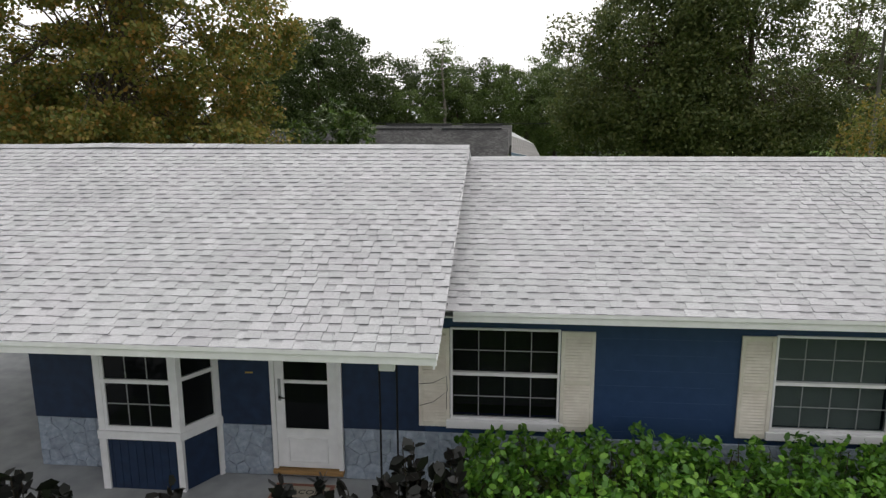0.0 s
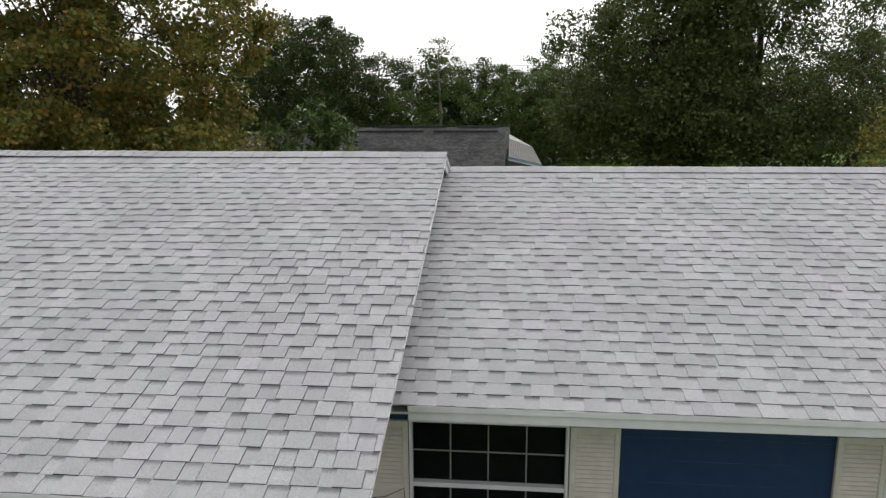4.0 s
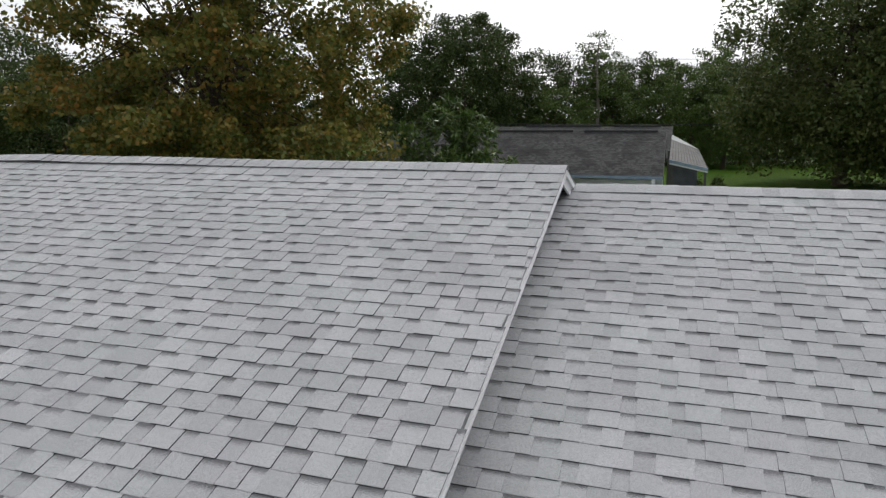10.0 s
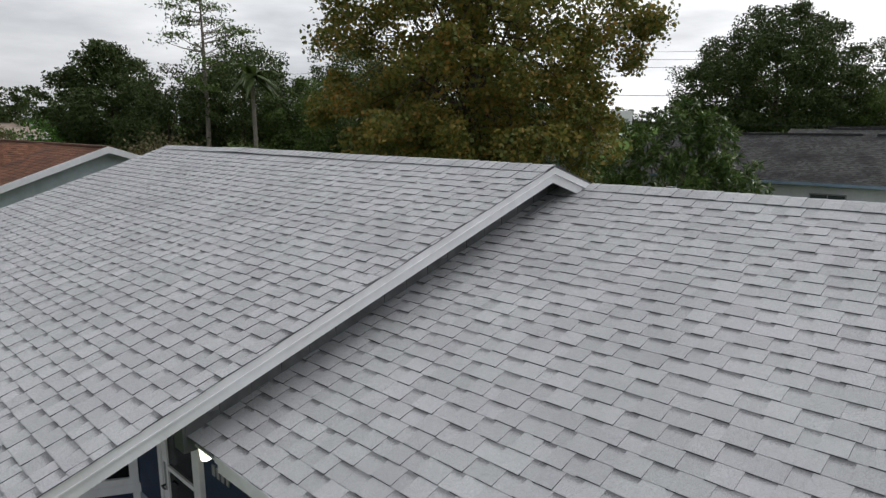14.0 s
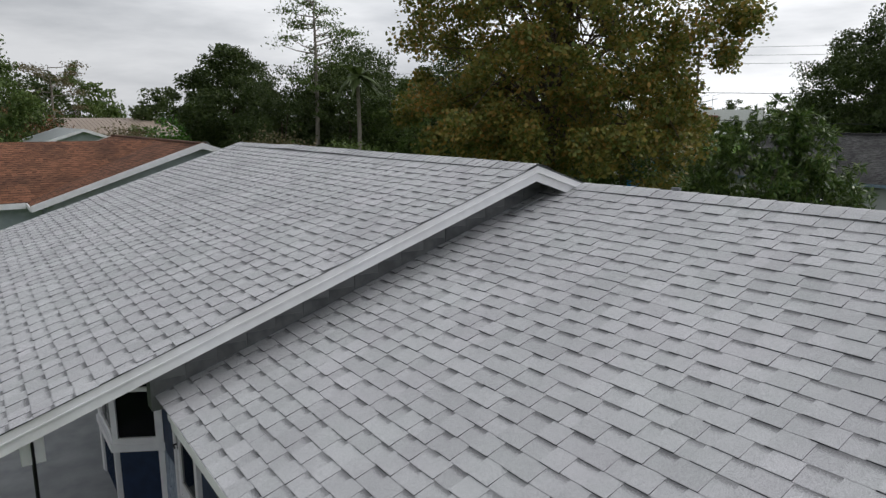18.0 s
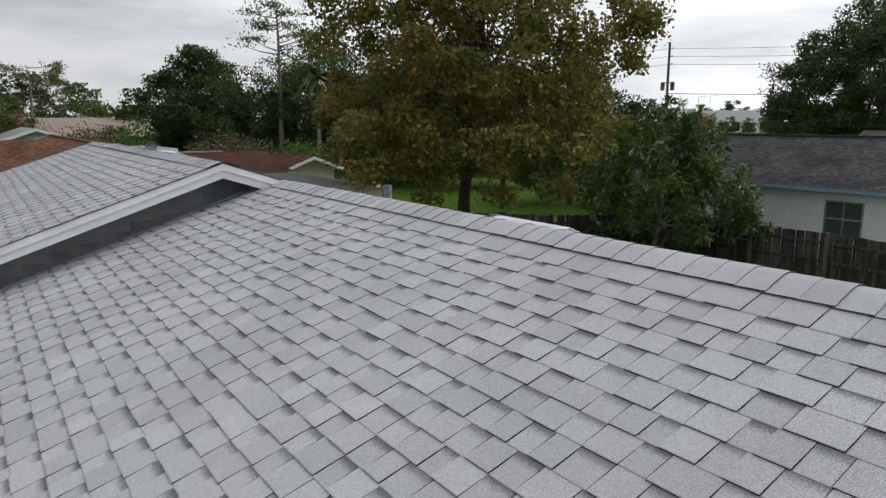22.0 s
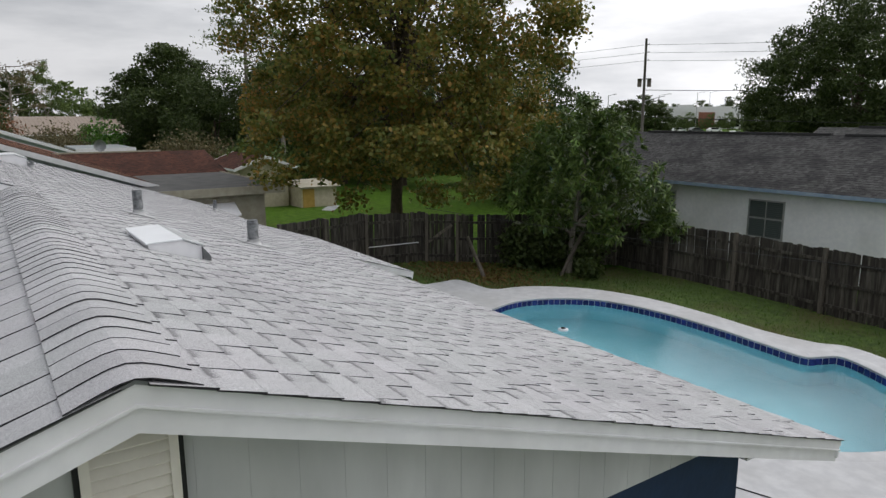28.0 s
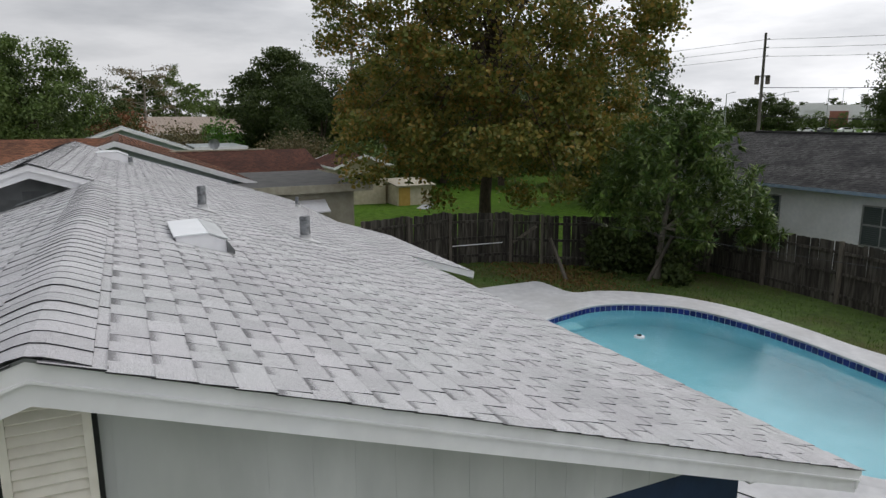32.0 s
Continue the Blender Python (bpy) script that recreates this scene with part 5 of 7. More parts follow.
# ---- hedge and dark shrubs before the house ----
hr = np.random.default_rng(31)
hedge = thing("hedge", "bright green leafy hedge under the front windows", "hedge", at=(4.8, -1.2, 0))
bm = bmesh.new()
for k in range(60):
    x, y = hr.uniform(1.5, 9.3), hr.uniform(-1.6, -0.5)
    tube(bm, [(x, y, -0.05), (x + hr.uniform(-.1, .1), y, 0.4), (x + hr.uniform(-.25, .25), y + hr.uniform(-.2, .2), 1.0)], [0.014, 0.01, 0.004], 5)
part("stem", bm, M_BARK, hedge)
shoots = 1150
sx, sy = hr.uniform(1.3, 9.5, shoots), hr.uniform(-1.9, -0.3, shoots)
tall = np.array([1.02 + 0.22 * noise.noise((v * 1.3, 3.1, 0)) + 0.14 * noise.noise((v * 3.6, w * 3.0, 7.1)) for v, w in zip(sx, sy)]) - 0.12 * np.abs(sy + 1.0)
sz = tall * (1 - hr.uniform(0, 1, shoots) ** 1.7 * 0.9)
lean_x, lean_y = hr.normal(0, 0.3, shoots), hr.normal(-0.15, 0.3, shoots)
per = 17
along = hr.uniform(-0.16, 0.06, (shoots, per))
hx = (sx[:, None] + lean_x[:, None] * along + hr.normal(0, 0.038, (shoots, per))).ravel()
hy = (sy[:, None] + lean_y[:, None] * along + hr.normal(0, 0.038, (shoots, per))).ravel()
hz = (sz[:, None] + along + hr.normal(0, 0.02, (shoots, per))).ravel()
leaf_mesh("leaves", np.stack([hx, hy, hz], 1), hr.uniform(0.055, 0.120, len(hx)), L_HEDGE, hedge, hr, aspect=0.6, up=0.35, broad=True)
# low inner leaves take a darker colour to paint the shade inside the hedge
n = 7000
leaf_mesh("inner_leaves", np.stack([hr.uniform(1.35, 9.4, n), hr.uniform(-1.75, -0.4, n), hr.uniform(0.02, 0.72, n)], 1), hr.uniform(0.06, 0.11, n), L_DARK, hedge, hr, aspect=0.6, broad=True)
fl = thing("hedge_blossom", "small yellow flower in the hedge", "flower", at=(3.0, -1.7, 1.0))
leaf_mesh("petals", np.array([(3.0, -1.85, 0.95)] * 6 + [(3.35, -1.8, 0.92)] * 6) + hr.normal(0, 0.02, (12, 3)), [0.05] * 12, M_OCHRE, fl, hr)


def rubber_shrub(x, y, h, n, label, seed):
    r = np.random.default_rng(seed)
    sh = thing("dark_leaved_shrub", label, "shrub", group="dark shrubs by the porch", at=(x, y, 0))
    bm, c, dr = bmesh.new(), [], []
    for k in range(n):
        a = r.uniform(0, 6.28)
        e = Vector((x + 0.32 * math.cos(a) * r.random(), y + 0.25 * math.sin(a) * r.random(), h * r.uniform(0.65, 1.05)))
        tube(bm, [(x, y, -0.03), ((x + e.x) / 2, (y + e.y) / 2, h * 0.4), e], [0.012, 0.009, 0.005], 5)
        for j in range(17):
            b, t = r.uniform(0, 6.28), r.uniform(0.35, 1.0)
            p = Vector((x, y, 0)).lerp(e, t)
            d = Vector((math.cos(b), math.sin(b), r.uniform(0.2, 1.1))).normalized()
            c.append(tuple(p + d * 0.07))
            dr.append(tuple(d * 1.6))
    part("stem", bm, M_BARK, sh)
    leaf_mesh("leaves", np.array(c), r.uniform(0.13, 0.215, len(c)), L_RUBBER, sh, r, aspect=0.6, droop=np.array(dr), fold=0.06, broad=True)


for k, (x, y, h, n) in enumerate(((0.95, -1.95, 1.50, 14), (0.5, -2.1, 1.30, 10), (1.4, -1.75, 1.25, 10), (-0.25, -2.2, 1.22, 4), (-1.35, -2.4, 1.16, 3), (-2.35, -2.4, 1.20, 5), (-2.8, -2.4, 1.24, 7), (-3.2, -2.35, 1.26, 7), (-3.6, -2.3, 1.25, 6), (0.1, -2.3, 1.18, 5))):
    rubber_shrub(x, y, h, n, "upright shrub with glossy near-black burgundy leaves", 40 + k)

# ---- pool ----
def smooth_loop(pts, n=6):
    """A closed smooth curve through points."""
    out = []
    m = len(pts)
    for k in range(m):
        p0, p1, p2, p3 = (np.array(pts[(k + j) % m], float) for j in (-1, 0, 1, 2))
        for t in np.arange(n) / n:
            out.append(tuple(0.5 * (2 * p1 + (p2 - p0) * t + (2 * p0 - 5 * p1 + 4 * p2 - p3) * t * t + (3 * p1 - p0 - 3 * p2 + p3) * t ** 3)))
    return out


ZD = -0.10
rim = smooth_loop([(-2.85, 14.1), (-2.97, 14.95), (-2.65, 15.85), (-1.83, 16.72), (-0.45, 17.1), (1.15, 17.12), (2.65, 16.95), (3.50, 16.86), (3.72, 17.12), (3.95, 17.45), (4.6, 17.25), (5.6, 16.6), (6.4, 15.4), (6.3, 13.9), (5.2, 12.7), (3.4, 12.1), (1.0, 11.8), (-1.0, 11.9), (-2.3, 12.7)])
outer = smooth_loop([(-5.75, 15.02), (-4.4, 15.12), (-4.13, 15.95), (-3.58, 16.75), (-2.57, 17.5), (-1.13, 17.92), (0.56, 17.95), (2.15, 17.80), (3.19, 17.92), (3.75, 18.22), (4.6, 18.05), (6.6, 17.3), (8.2, 15.4), (8.4, 12.5), (8.6, 10.0), (8.9, 7.9), (0.5, 7.8), (-5.7, 8.0), (-5.85, 12.0), (-5.9, 14.4)])


def ring_band(name, loop, z0, z1, mat, parent, inset=0.0):
    v, f = [], []
    m = len(loop)
    for p in loop:
        v += [(p[0], p[1], z0), (p[0], p[1], z1)]
    for k in range(m):
        f.append((2 * k, 2 * ((k + 1) % m), 2 * ((k + 1) % m) + 1, 2 * k + 1))
    return raw(name, v, f, mat, parent)


def sheet_between(name, outer_loop, inner_loop, z, thick, mat, parent=None, label=""):
    """A slab with a hole, filled between two loops."""
    bm = bmesh.new()
    es = []
    for loop in (outer_loop, inner_loop):
        vs = [bm.verts.new((p[0], p[1], z)) for p in loop]
        es += [bm.edges.new((vs[k - 1], vs[k])) for k in range(len(vs))]
    bmesh.ops.triangle_fill(bm, use_beauty=True, use_dissolve=False, edges=es)
    for f in bm.faces:
        if f.normal.z < 0:
            f.normal_flip()
    ext = bmesh.ops.extrude_face_region(bm, geom=bm.faces[:])
    bmesh.ops.translate(bm, vec=(0, 0, -thick), verts=[e for e in ext["geom"] if isinstance(e, bmesh.types.BMVert)])
    bmesh.ops.recalc_face_normals(bm, faces=bm.faces[:])
    return part(name, bm, mat, parent, label)


def scaled(loop, d):
    c = np.mean(loop, 0)
    out = []
    for k, p in enumerate(loop):
        a, b = np.array(loop[k - 1]), np.array(loop[(k + 1) % len(loop)])
        t = (b - a) / np.linalg.norm(b - a)
        nrm = np.array([t[1], -t[0]])
        if nrm @ (np.array(p) - c) < 0 and abs(d) > 0.5:
            nrm = -nrm
        out.append(tuple(np.array(p) + nrm * d))
    return out


pool = thing("swimming_pool", "curved swimming pool with clear turquoise water and navy tile edge", "swimming pool", at=(1.5, 14.5, ZD))
deck = sheet_between("pool_deck", outer, rim, ZD, 0.16, M_DECK)
tagged(part("side_patio", boxes((XW1 + 0.0, 12.5, -1.0, 7.75, -0.2, -0.03)), M_DECK), "pale concrete patio beside the house", "patio", kind="structure")
tagged(deck, "pale painted concrete deck round the pool", "pool deck", kind="structure")
area = sum(rim[k - 1][0] * rim[k][1] - rim[k][0] * rim[k - 1][1] for k in range(len(rim)))
sgn = -1 if area > 0 else 1
wall_loop = scaled(rim, sgn * 0.01)
ring_band("pool_wall", wall_loop, -1.5, ZD - 0.02, M_GROUT, pool)
bm = bmesh.new()
floor_v = [bm.verts.new((p[0], p[1], -1.5)) for p in rim]
bm.faces.new(floor_v)
part("pool_floor", bm, M_POOL, pool)
ring_band("pool_lining", scaled(rim, sgn * 0.02), -1.5, ZD - 0.17, M_POOL, pool)
M_WATER = bpy.data.materials.new("turquoise_pool_water")
M_WATER.use_nodes = True
wnn, wll = M_WATER.node_tree.nodes, M_WATER.node_tree.links
wb = wnn["Principled BSDF"]
wb.inputs["Base Color"].default_value = (0.75, 0.96, 0.98, 1)
wb.inputs["Transmission Weight"].default_value, wb.inputs["IOR"].default_value, wb.inputs["Roughness"].default_value = 1.0, 1.33, 0.05
wno, wbp, wge, wmp = wnn.new("ShaderNodeTexNoise"), wnn.new("ShaderNodeBump"), wnn.new("ShaderNodeNewGeometry"), wnn.new("ShaderNodeMapping")
wmp.inputs["Scale"].default_value = (1.0, 2.4, 1.0)
wmp.inputs["Rotation"].default_value = (0, 0, 0.5)
wno.inputs["Scale"].default_value, wno.inputs["Detail"].default_value = 5.0, 4.0
wbp.inputs["Strength"].default_value, wbp.inputs["Distance"].default_value = 0.22, 0.03
wll.new(wge.outputs["Position"], wmp.inputs["Vector"])
wll.new(wmp.outputs["Vector"], wno.inputs["Vector"])
wll.new(wno.outputs["Fac"], wbp.inputs["Height"])
wll.new(wbp.outputs["Normal"], wb.inputs["Normal"])
bm = bmesh.new()
bm.faces.new([bm.verts.new((p[0], p[1], ZD - 0.17)) for p in scaled(rim, sgn * 0.022)])
bmesh.ops.recalc_face_normals(bm, faces=bm.faces[:])
if bm.faces[:][0].normal.z < 0:
    bmesh.ops.reverse_faces(bm, faces=bm.faces[:])
wat = part("water", bm, M_WATER, pool, "clear rippled turquoise water")
wat.visible_shadow = False
# coping: a rounded pale edge
ring = scaled(rim, -sgn * 0.0)
bm = bmesh.new()
prof = [(0.0, -0.03), (-0.025, -0.02), (-0.03, 0.0), (-0.02, 0.012), (0.02, 0.016), (0.2, 0.012), (0.24, 0.0)]
rows = [[bm.verts.new((p[0], p[1], ZD + dz)) for p in scaled(rim, -sgn * o)] for o, dz in prof]
for a, b in zip(rows, rows[1:]):
    for k in range(len(a)):
        bm.faces.new((a[k - 1], a[k], b[k], b[k - 1])).smooth = True
bmesh.ops.recalc_face_normals(bm, faces=bm.faces[:])
part("coping", bm, M_DECK, pool)
# navy tiles under the coping, one by one
tile_loop = scaled(rim, sgn * 0.024)
pts = np.array(tile_loop + [tile_loop[0]])
seg = np.linalg.norm(np.diff(pts, axis=0), axis=1)
cum = np.r_[0, np.cumsum(seg)]
tme = bpy.data.meshes.new("tile")
bm = boxes((-0.069, 0.069, -0.006, 0.004, -0.068, 0.068))
soft(bm, 0.004, 1)
bm.to_mesh(tme)
bm.free()
tme.materials.append(M_TILE)
pitch = cum[-1] / int(cum[-1] / 0.152)
for k in range(int(cum[-1] / 0.152)):
    s = (k + 0.5) * pitch
    j = min(int(np.searchsorted(cum, s)) - 1, len(seg) - 1)
    p = pts[j] + (pts[j + 1] - pts[j]) * (s - cum[j]) / seg[j]
    d = pts[j + 1] - pts[j]
    ob = new("tile", tme)
    ob.parent = pool
    ob.location = (p[0] - 1.5, p[1] - 14.5, -0.105)
    ob.rotation_euler = (0, 0, math.atan2(d[1], d[0]))
fl = thing("chlorine_floater", "round white chlorine floater in the pool", "pool floater", at=(-0.88, 14.5, ZD - 0.15))
part("float", tube(bmesh.new(), [(-0.88, 14.5, ZD - 0.2), (-0.88, 14.5, ZD - 0.18), (-0.88, 14.5, ZD - 0.14), (-0.88, 14.5, ZD - 0.13)], [0.08, 0.12, 0.12, 0.09], 16), M_WHITE, fl)
part("cap", tube(bmesh.new(), [(-0.88, 14.5, ZD - 0.13), (-0.88, 14.5, ZD - 0.11)], [0.055, 0.05], 12), M_CARD, fl, "dark cap")
part("pool_step", soft(boxes((-2.75, -2.2, 13.4, 14.0, -0.75, -0.48)), 0.03, 2), M_POOL, pool)

# yard grass inside the fence
yl = smooth_loop([(-9.4, 13.6), (-9.2, 16.1), (-6.2, 19.8), (-3.4, 21.6), (2.0, 21.2), (10.0, 20.8), (16.0, 18.0), (15.0, 9.0), (9.0, 7.6), (-8.6, 8.0)], 4)
def inside(p, loop):
    x, y = p
    c = False
    for k in range(len(loop)):
        (x1, y1), (x2, y2) = loop[k - 1], loop[k]
        if (y1 > y) != (y2 > y) and x < (x2 - x1) * (y - y1) / (y2 - y1) + x1:
            c = not c
    return c


core = scaled(outer, 0.3 if sum(outer[k - 1][0] * outer[k][1] - outer[k][0] * outer[k - 1][1] for k in range(len(outer))) < 0 else -0.3)
st = 0.35
cells, vid, vv = [], {}, []
for j in range(int(15 / st)):
    for i in range(int(30 / st)):
        x, y = -12.0 + i * st, 7.6 + j * st
        if inside((x, y), yl) and not inside((x, y), core):
            cells.append((i, j))
ff = []
for i, j in cells:
    q4 = []
    for a, b in ((0, 0), (1, 0), (1, 1), (0, 1)):
        key = (i + a, j + b)
        if key not in vid:
            x, y = -12.0 + (key[0] - 0.5) * st, 7.6 + (key[1] - 0.5) * st
            vid[key] = len(vv)
            vv.append((x, y, ground_z(x, y) + 0.012 + 0.015 * noise.noise((x, y, 2))))
        q4.append(vid[key])
    ff.append(q4)
yard = raw("yard", vv, ff, M_YARD, smooth=True)
tagged(yard, "patchy back yard grass with bare soil", "grass", kind="structure")
n = 14000
q = np.stack([hr.uniform(-9.5, 9.5, n), hr.uniform(13.5, 21.2, n)], 1)


q = np.array([p for p in q if inside(p, yl) and not inside(p, outer)])
gz = np.array([ground_z(*p) for p in q]) + 0.05
gt = thing("yard_grass", "short tufts of grass in the back yard", "grass", kind="stuff", at=(0, 18, -0.3))
leaf_mesh("blades", np.c_[q, gz], hr.uniform(0.07, 0.15, len(q)), L_BLADE, gt, hr, aspect=0.14, droop=(0, 0, 1.3), fold=0.02)
lt = thing("fallen_leaves", "brown fallen leaves on the soil by the fence", "fallen leaves", kind="stuff", at=(-7, 16.5, -0.35))
n = 3200
p = np.stack([hr.normal(-7.0, 1.5, n), hr.normal(16.5, 0.9, n)], 1)
p = np.array([v for v in p if inside(v, yl) and not inside(v, outer)])
leaf_mesh("leaves", np.c_[p, np.array([ground_z(*v) for v in p]) + 0.045], hr.uniform(0.05, 0.12, len(p)), L_LITTER, lt, hr, aspect=0.6, up=1.5)


# ---- fence ----
fence_line = [(-8.3, 10.4), (-8.95, 12.1), (-9.6, 13.9), (-9.2, 16.05), (-8.65, 16.95), (-6.6, 20.2), (-5.4, 21.4), (-3.35, 21.45), (-0.95, 21.45), (1.7, 21.2), (4.3, 21.0), (6.9, 20.8), (9.5, 20.6), (12.5, 20.4)]
fr = np.random.default_rng(51)
pme = bpy.data.meshes.new("picket")
bm = bmesh.new()
prism(bm, [(-0.0695, -0.02), (0.0695, -0.02), (0.0695, 1.68), (0.052, 1.70), (-0.052, 1.70), (-0.0695, 1.68)], "y", -0.009, 0.009)
bm.to_mesh(pme)
bm.free()
pme.materials.append(M_FENCE)
fence = thing("board_fence", "weathered grey-brown board fence round the back yard", "fence", at=(-3, 20, -0.4))
for (xa, ya), (xb, yb) in zip(fence_line, fence_line[1:]):
    d = Vector((xb - xa, yb - ya, 0))
    ln, ang = d.length, math.atan2(yb - ya, xb - xa)
    zb = ground_z(xa, ya)
    # posts and rails on the yard side
    inn = Vector((d.y, -d.x, 0)).normalized() * 0.07
    bm = bmesh.new()
    box(bm, -0.05, 0.05, -0.05, 0.05, -0.1, 1.74)
    soft(bm, 0.006, 1)
    bm.transform(Matrix.Translation((xa + inn.x, ya + inn.y, zb)) @ Matrix.Rotation(ang, 4, "Z"))
    part("post", bm, M_POST, fence)
    for h in (0.25, 0.85, 1.42):
        bm = bmesh.new()
        box(bm, 0.0, ln, -0.02, 0.02, h - 0.04, h + 0.04)
        bm.transform(Matrix.Translation((xa + inn.x * 0.5, ya + inn.y * 0.5, zb)) @ Matrix.Rotation(ang, 4, "Z"))
        part("rail", bm, M_FENCE, fence)
    k = 0.07
    while k < ln:
        if fr.random() > 0.01:
            ob = new("picket", pme)
            ob.parent = fence
            m = Matrix.Translation(Vector((xa, ya, zb + fr.uniform(-0.03, 0.02))) + d.normalized() * k) @ Matrix.Rotation(ang, 4, "Z") @ Matrix.Rotation(fr.normal(0, 0.008), 4, "Y")
            ob.matrix_basis = Matrix.Translation((3, -20, 0.4)) @ m
        k += 0.142
# diagonal brace of the gate
bm = bmesh.new()
box(bm, 0.0, 1.05, -0.02, 0.02, -0.045, 0.045)
bm.transform(Matrix.Translation((-9.2, 16.08, ground_z(-9, 16) + 0.7)) @ Matrix.Rotation(math.atan2(0.8, 0.6), 4, "Z") @ Matrix.Rotation(-0.62, 4, "Y"))
part("gate_brace", bm, M_POST, fence)
rod = thing("pool_pole", "pale aluminium pole hung along the fence", "pool pole", at=(-9.3, 15.0, 0.4))
part("tube", tube(bmesh.new(), [(-9.5, 13.95, 0.42), (-9.17, 15.7, 0.46)], [0.016, 0.016], 8), M_WHITE, rod)
for k, (x, y, dx, dy, h) in enumerate(((-6.2, 16.3, -0.55, -0.3, 1.28), (-5.3, 18.68, 0.52, 0.42, 1.46))):
    st = thing("leaning_post", "old wooden post leaning by the fence", "wooden post", group="leaning posts", at=(x, y, ground_z(x, y)))
    part("timber", tube(bmesh.new(), [(x, y, ground_z(x, y) - 0.05), (x + dx, y + dy, ground_z(x, y) + h)], [0.06, 0.055], 6), M_POST, st)

# ---- neighbouring houses ----
def gable_house(name, label, x0, x1, y0, y1, z0, eave, ridge, along, roof_mat, wall_mat, trim, over=0.45, windows=(), expo=0.14, rakes=True, tabs_near=None, rot=0.0, pivot=(0, 0)):
    """A plain gabled house; the ridge runs along x or y. windows: (side, centre, width, z low, z high)."""
    hs = thing(name, label, "house", at=((x0 + x1) / 2, (y0 + y1) / 2, z0))
    cx, cy = (x0 + x1) / 2, (y0 + y1) / 2
    if along == "x":
        mid, lo, hi, a, b = cy, y0, y1, x0, x1
        def put(u, v, z):
            return (u, v, z)
    else:
        mid, lo, hi, a, b = cx, x0, x1, y0, y1
        def put(u, v, z):
            return (v, u, z)
    sl = (ridge - eave) / (hi - mid + over)
    # walls
    for v, w in ((lo, lo + 0.15), (hi - 0.15, hi)):
        p, q = put(a, v, 0), put(b, w, 0)
        part("wall", boxes((min(p[0], q[0]), max(p[0], q[0]), min(p[1], q[1]), max(p[1], q[1]), z0 - 0.3, eave + 0.05)), wall_mat, hs)
    for u, w in ((a, a + 0.15), (b - 0.15, b)):
        pts = [(lo + 0.15, z0 - 0.3), (hi - 0.15, z0 - 0.3), (hi - 0.15, eave + sl * (over + 0.15) - 0.06), (mid, ridge - 0.06), (lo + 0.15, eave + sl * (over + 0.15) - 0.06)]
        bm = bmesh.new()
        prism(bm, pts, "x" if along == "x" else "y", u, w)
        part("gable_wall", bm, wall_mat, hs)
    for s, e in ((-1, lo - over), (1, hi + over)):
        pts = [(e, eave), (mid, ridge), (mid, ridge - 0.05), (e, eave - 0.05)]
        deck = part("roof_slope", prism(bmesh.new(), pts, "x" if along == "x" else "y", a - over, b + over), roof_mat, hs)
        bm = bmesh.new()
        p, q = put(a - over, e - 0.03 * (s < 0), 0), put(b + over, e + 0.03 * (s > 0), 0)
        part("eave_board", boxes((min(p[0], q[0]), max(p[0], q[0]), min(p[1], q[1]), max(p[1], q[1]), eave - 0.12, eave - 0.01)), trim, hs)
        if expo:
            if along == "x":
                o, ud, vd = ((a - over if s < 0 else b + over), e, eave), (-s, 0, 0), (0, -s, sl)
            else:
                o, ud, vd = (e, (b + over if s < 0 else a - over), eave), (0, s, 0), (-s, 0, sl)
            shingle_field(deck, o, ud, vd, b - a + 2 * over, math.hypot(mid - e, ridge - eave), expo, roof_mat, near=tabs_near, count=120, seed=int(abs(x0) * 7) % 90)
    if rakes:
        for u in (a - over, b + over):
            for e in (lo - over, hi + over):
                pts = [(e, eave + 0.02), (mid, ridge + 0.02), (mid, ridge - 0.15), (e, eave - 0.15)]
                part("rake_board", prism(bmesh.new(), pts, "x" if along == "x" else "y", u - 0.02, u + 0.02), trim, hs)
    for side, c, w, zl, zh in windows:
        if side in ("y0", "y1"):
            y = y0 if side == "y0" else y1
            o = -1 if side == "y0" else 1
            f = part("window", boxes((c - w / 2, c - w / 2 + 0.05, *sorted((y, y + o * 0.04)), zl, zh), (c + w / 2 - 0.05, c + w / 2, *sorted((y, y + o * 0.04)), zl, zh), (c - w / 2, c + w / 2, *sorted((y, y + o * 0.035)), zl - 0.05, zl), (c - w / 2, c + w / 2, *sorted((y, y + o * 0.035)), zh - 0.05, zh), (c - w / 2 + 0.05, c + w / 2 - 0.05, *sorted((y, y + o * 0.03)), (zl + zh) / 2 - 0.03, (zl + zh) / 2 + 0.03)), M_STEEL, hs, "grey aluminium window")
            part("pane", boxes((c - w / 2 + 0.05, c + w / 2 - 0.05, *sorted((y + o * 0.005, y + o * 0.015)), zl, zh - 0.05)), M_GLASSB, f)
            part("mullion", boxes((c - 0.02, c + 0.02, *sorted((y + o * 0.016, y + o * 0.032)), zl, zh - 0.05)), M_STEEL, f)
            for k in range(18):
                z = zl + (zh - zl - 0.08) * (k + 0.5) / 18
                part("blind_slat", boxes((c - w / 2 + 0.06, c + w / 2 - 0.06, *sorted((y + o * 0.0155, y + o * 0.0175)), z, z + 0.012)), M_BLINDW, f)
        else:
            x = x0 if side == "x0" else x1
            o = -1 if side == "x0" else 1
            f = part("window", boxes((*sorted((x, x + o * 0.04)), c - w / 2, c + w / 2, zl - 0.05, zl), (*sorted((x, x + o * 0.04)), c - w / 2, c + w / 2, zh - 0.05, zh)), M_STEEL, hs, "grey aluminium window")
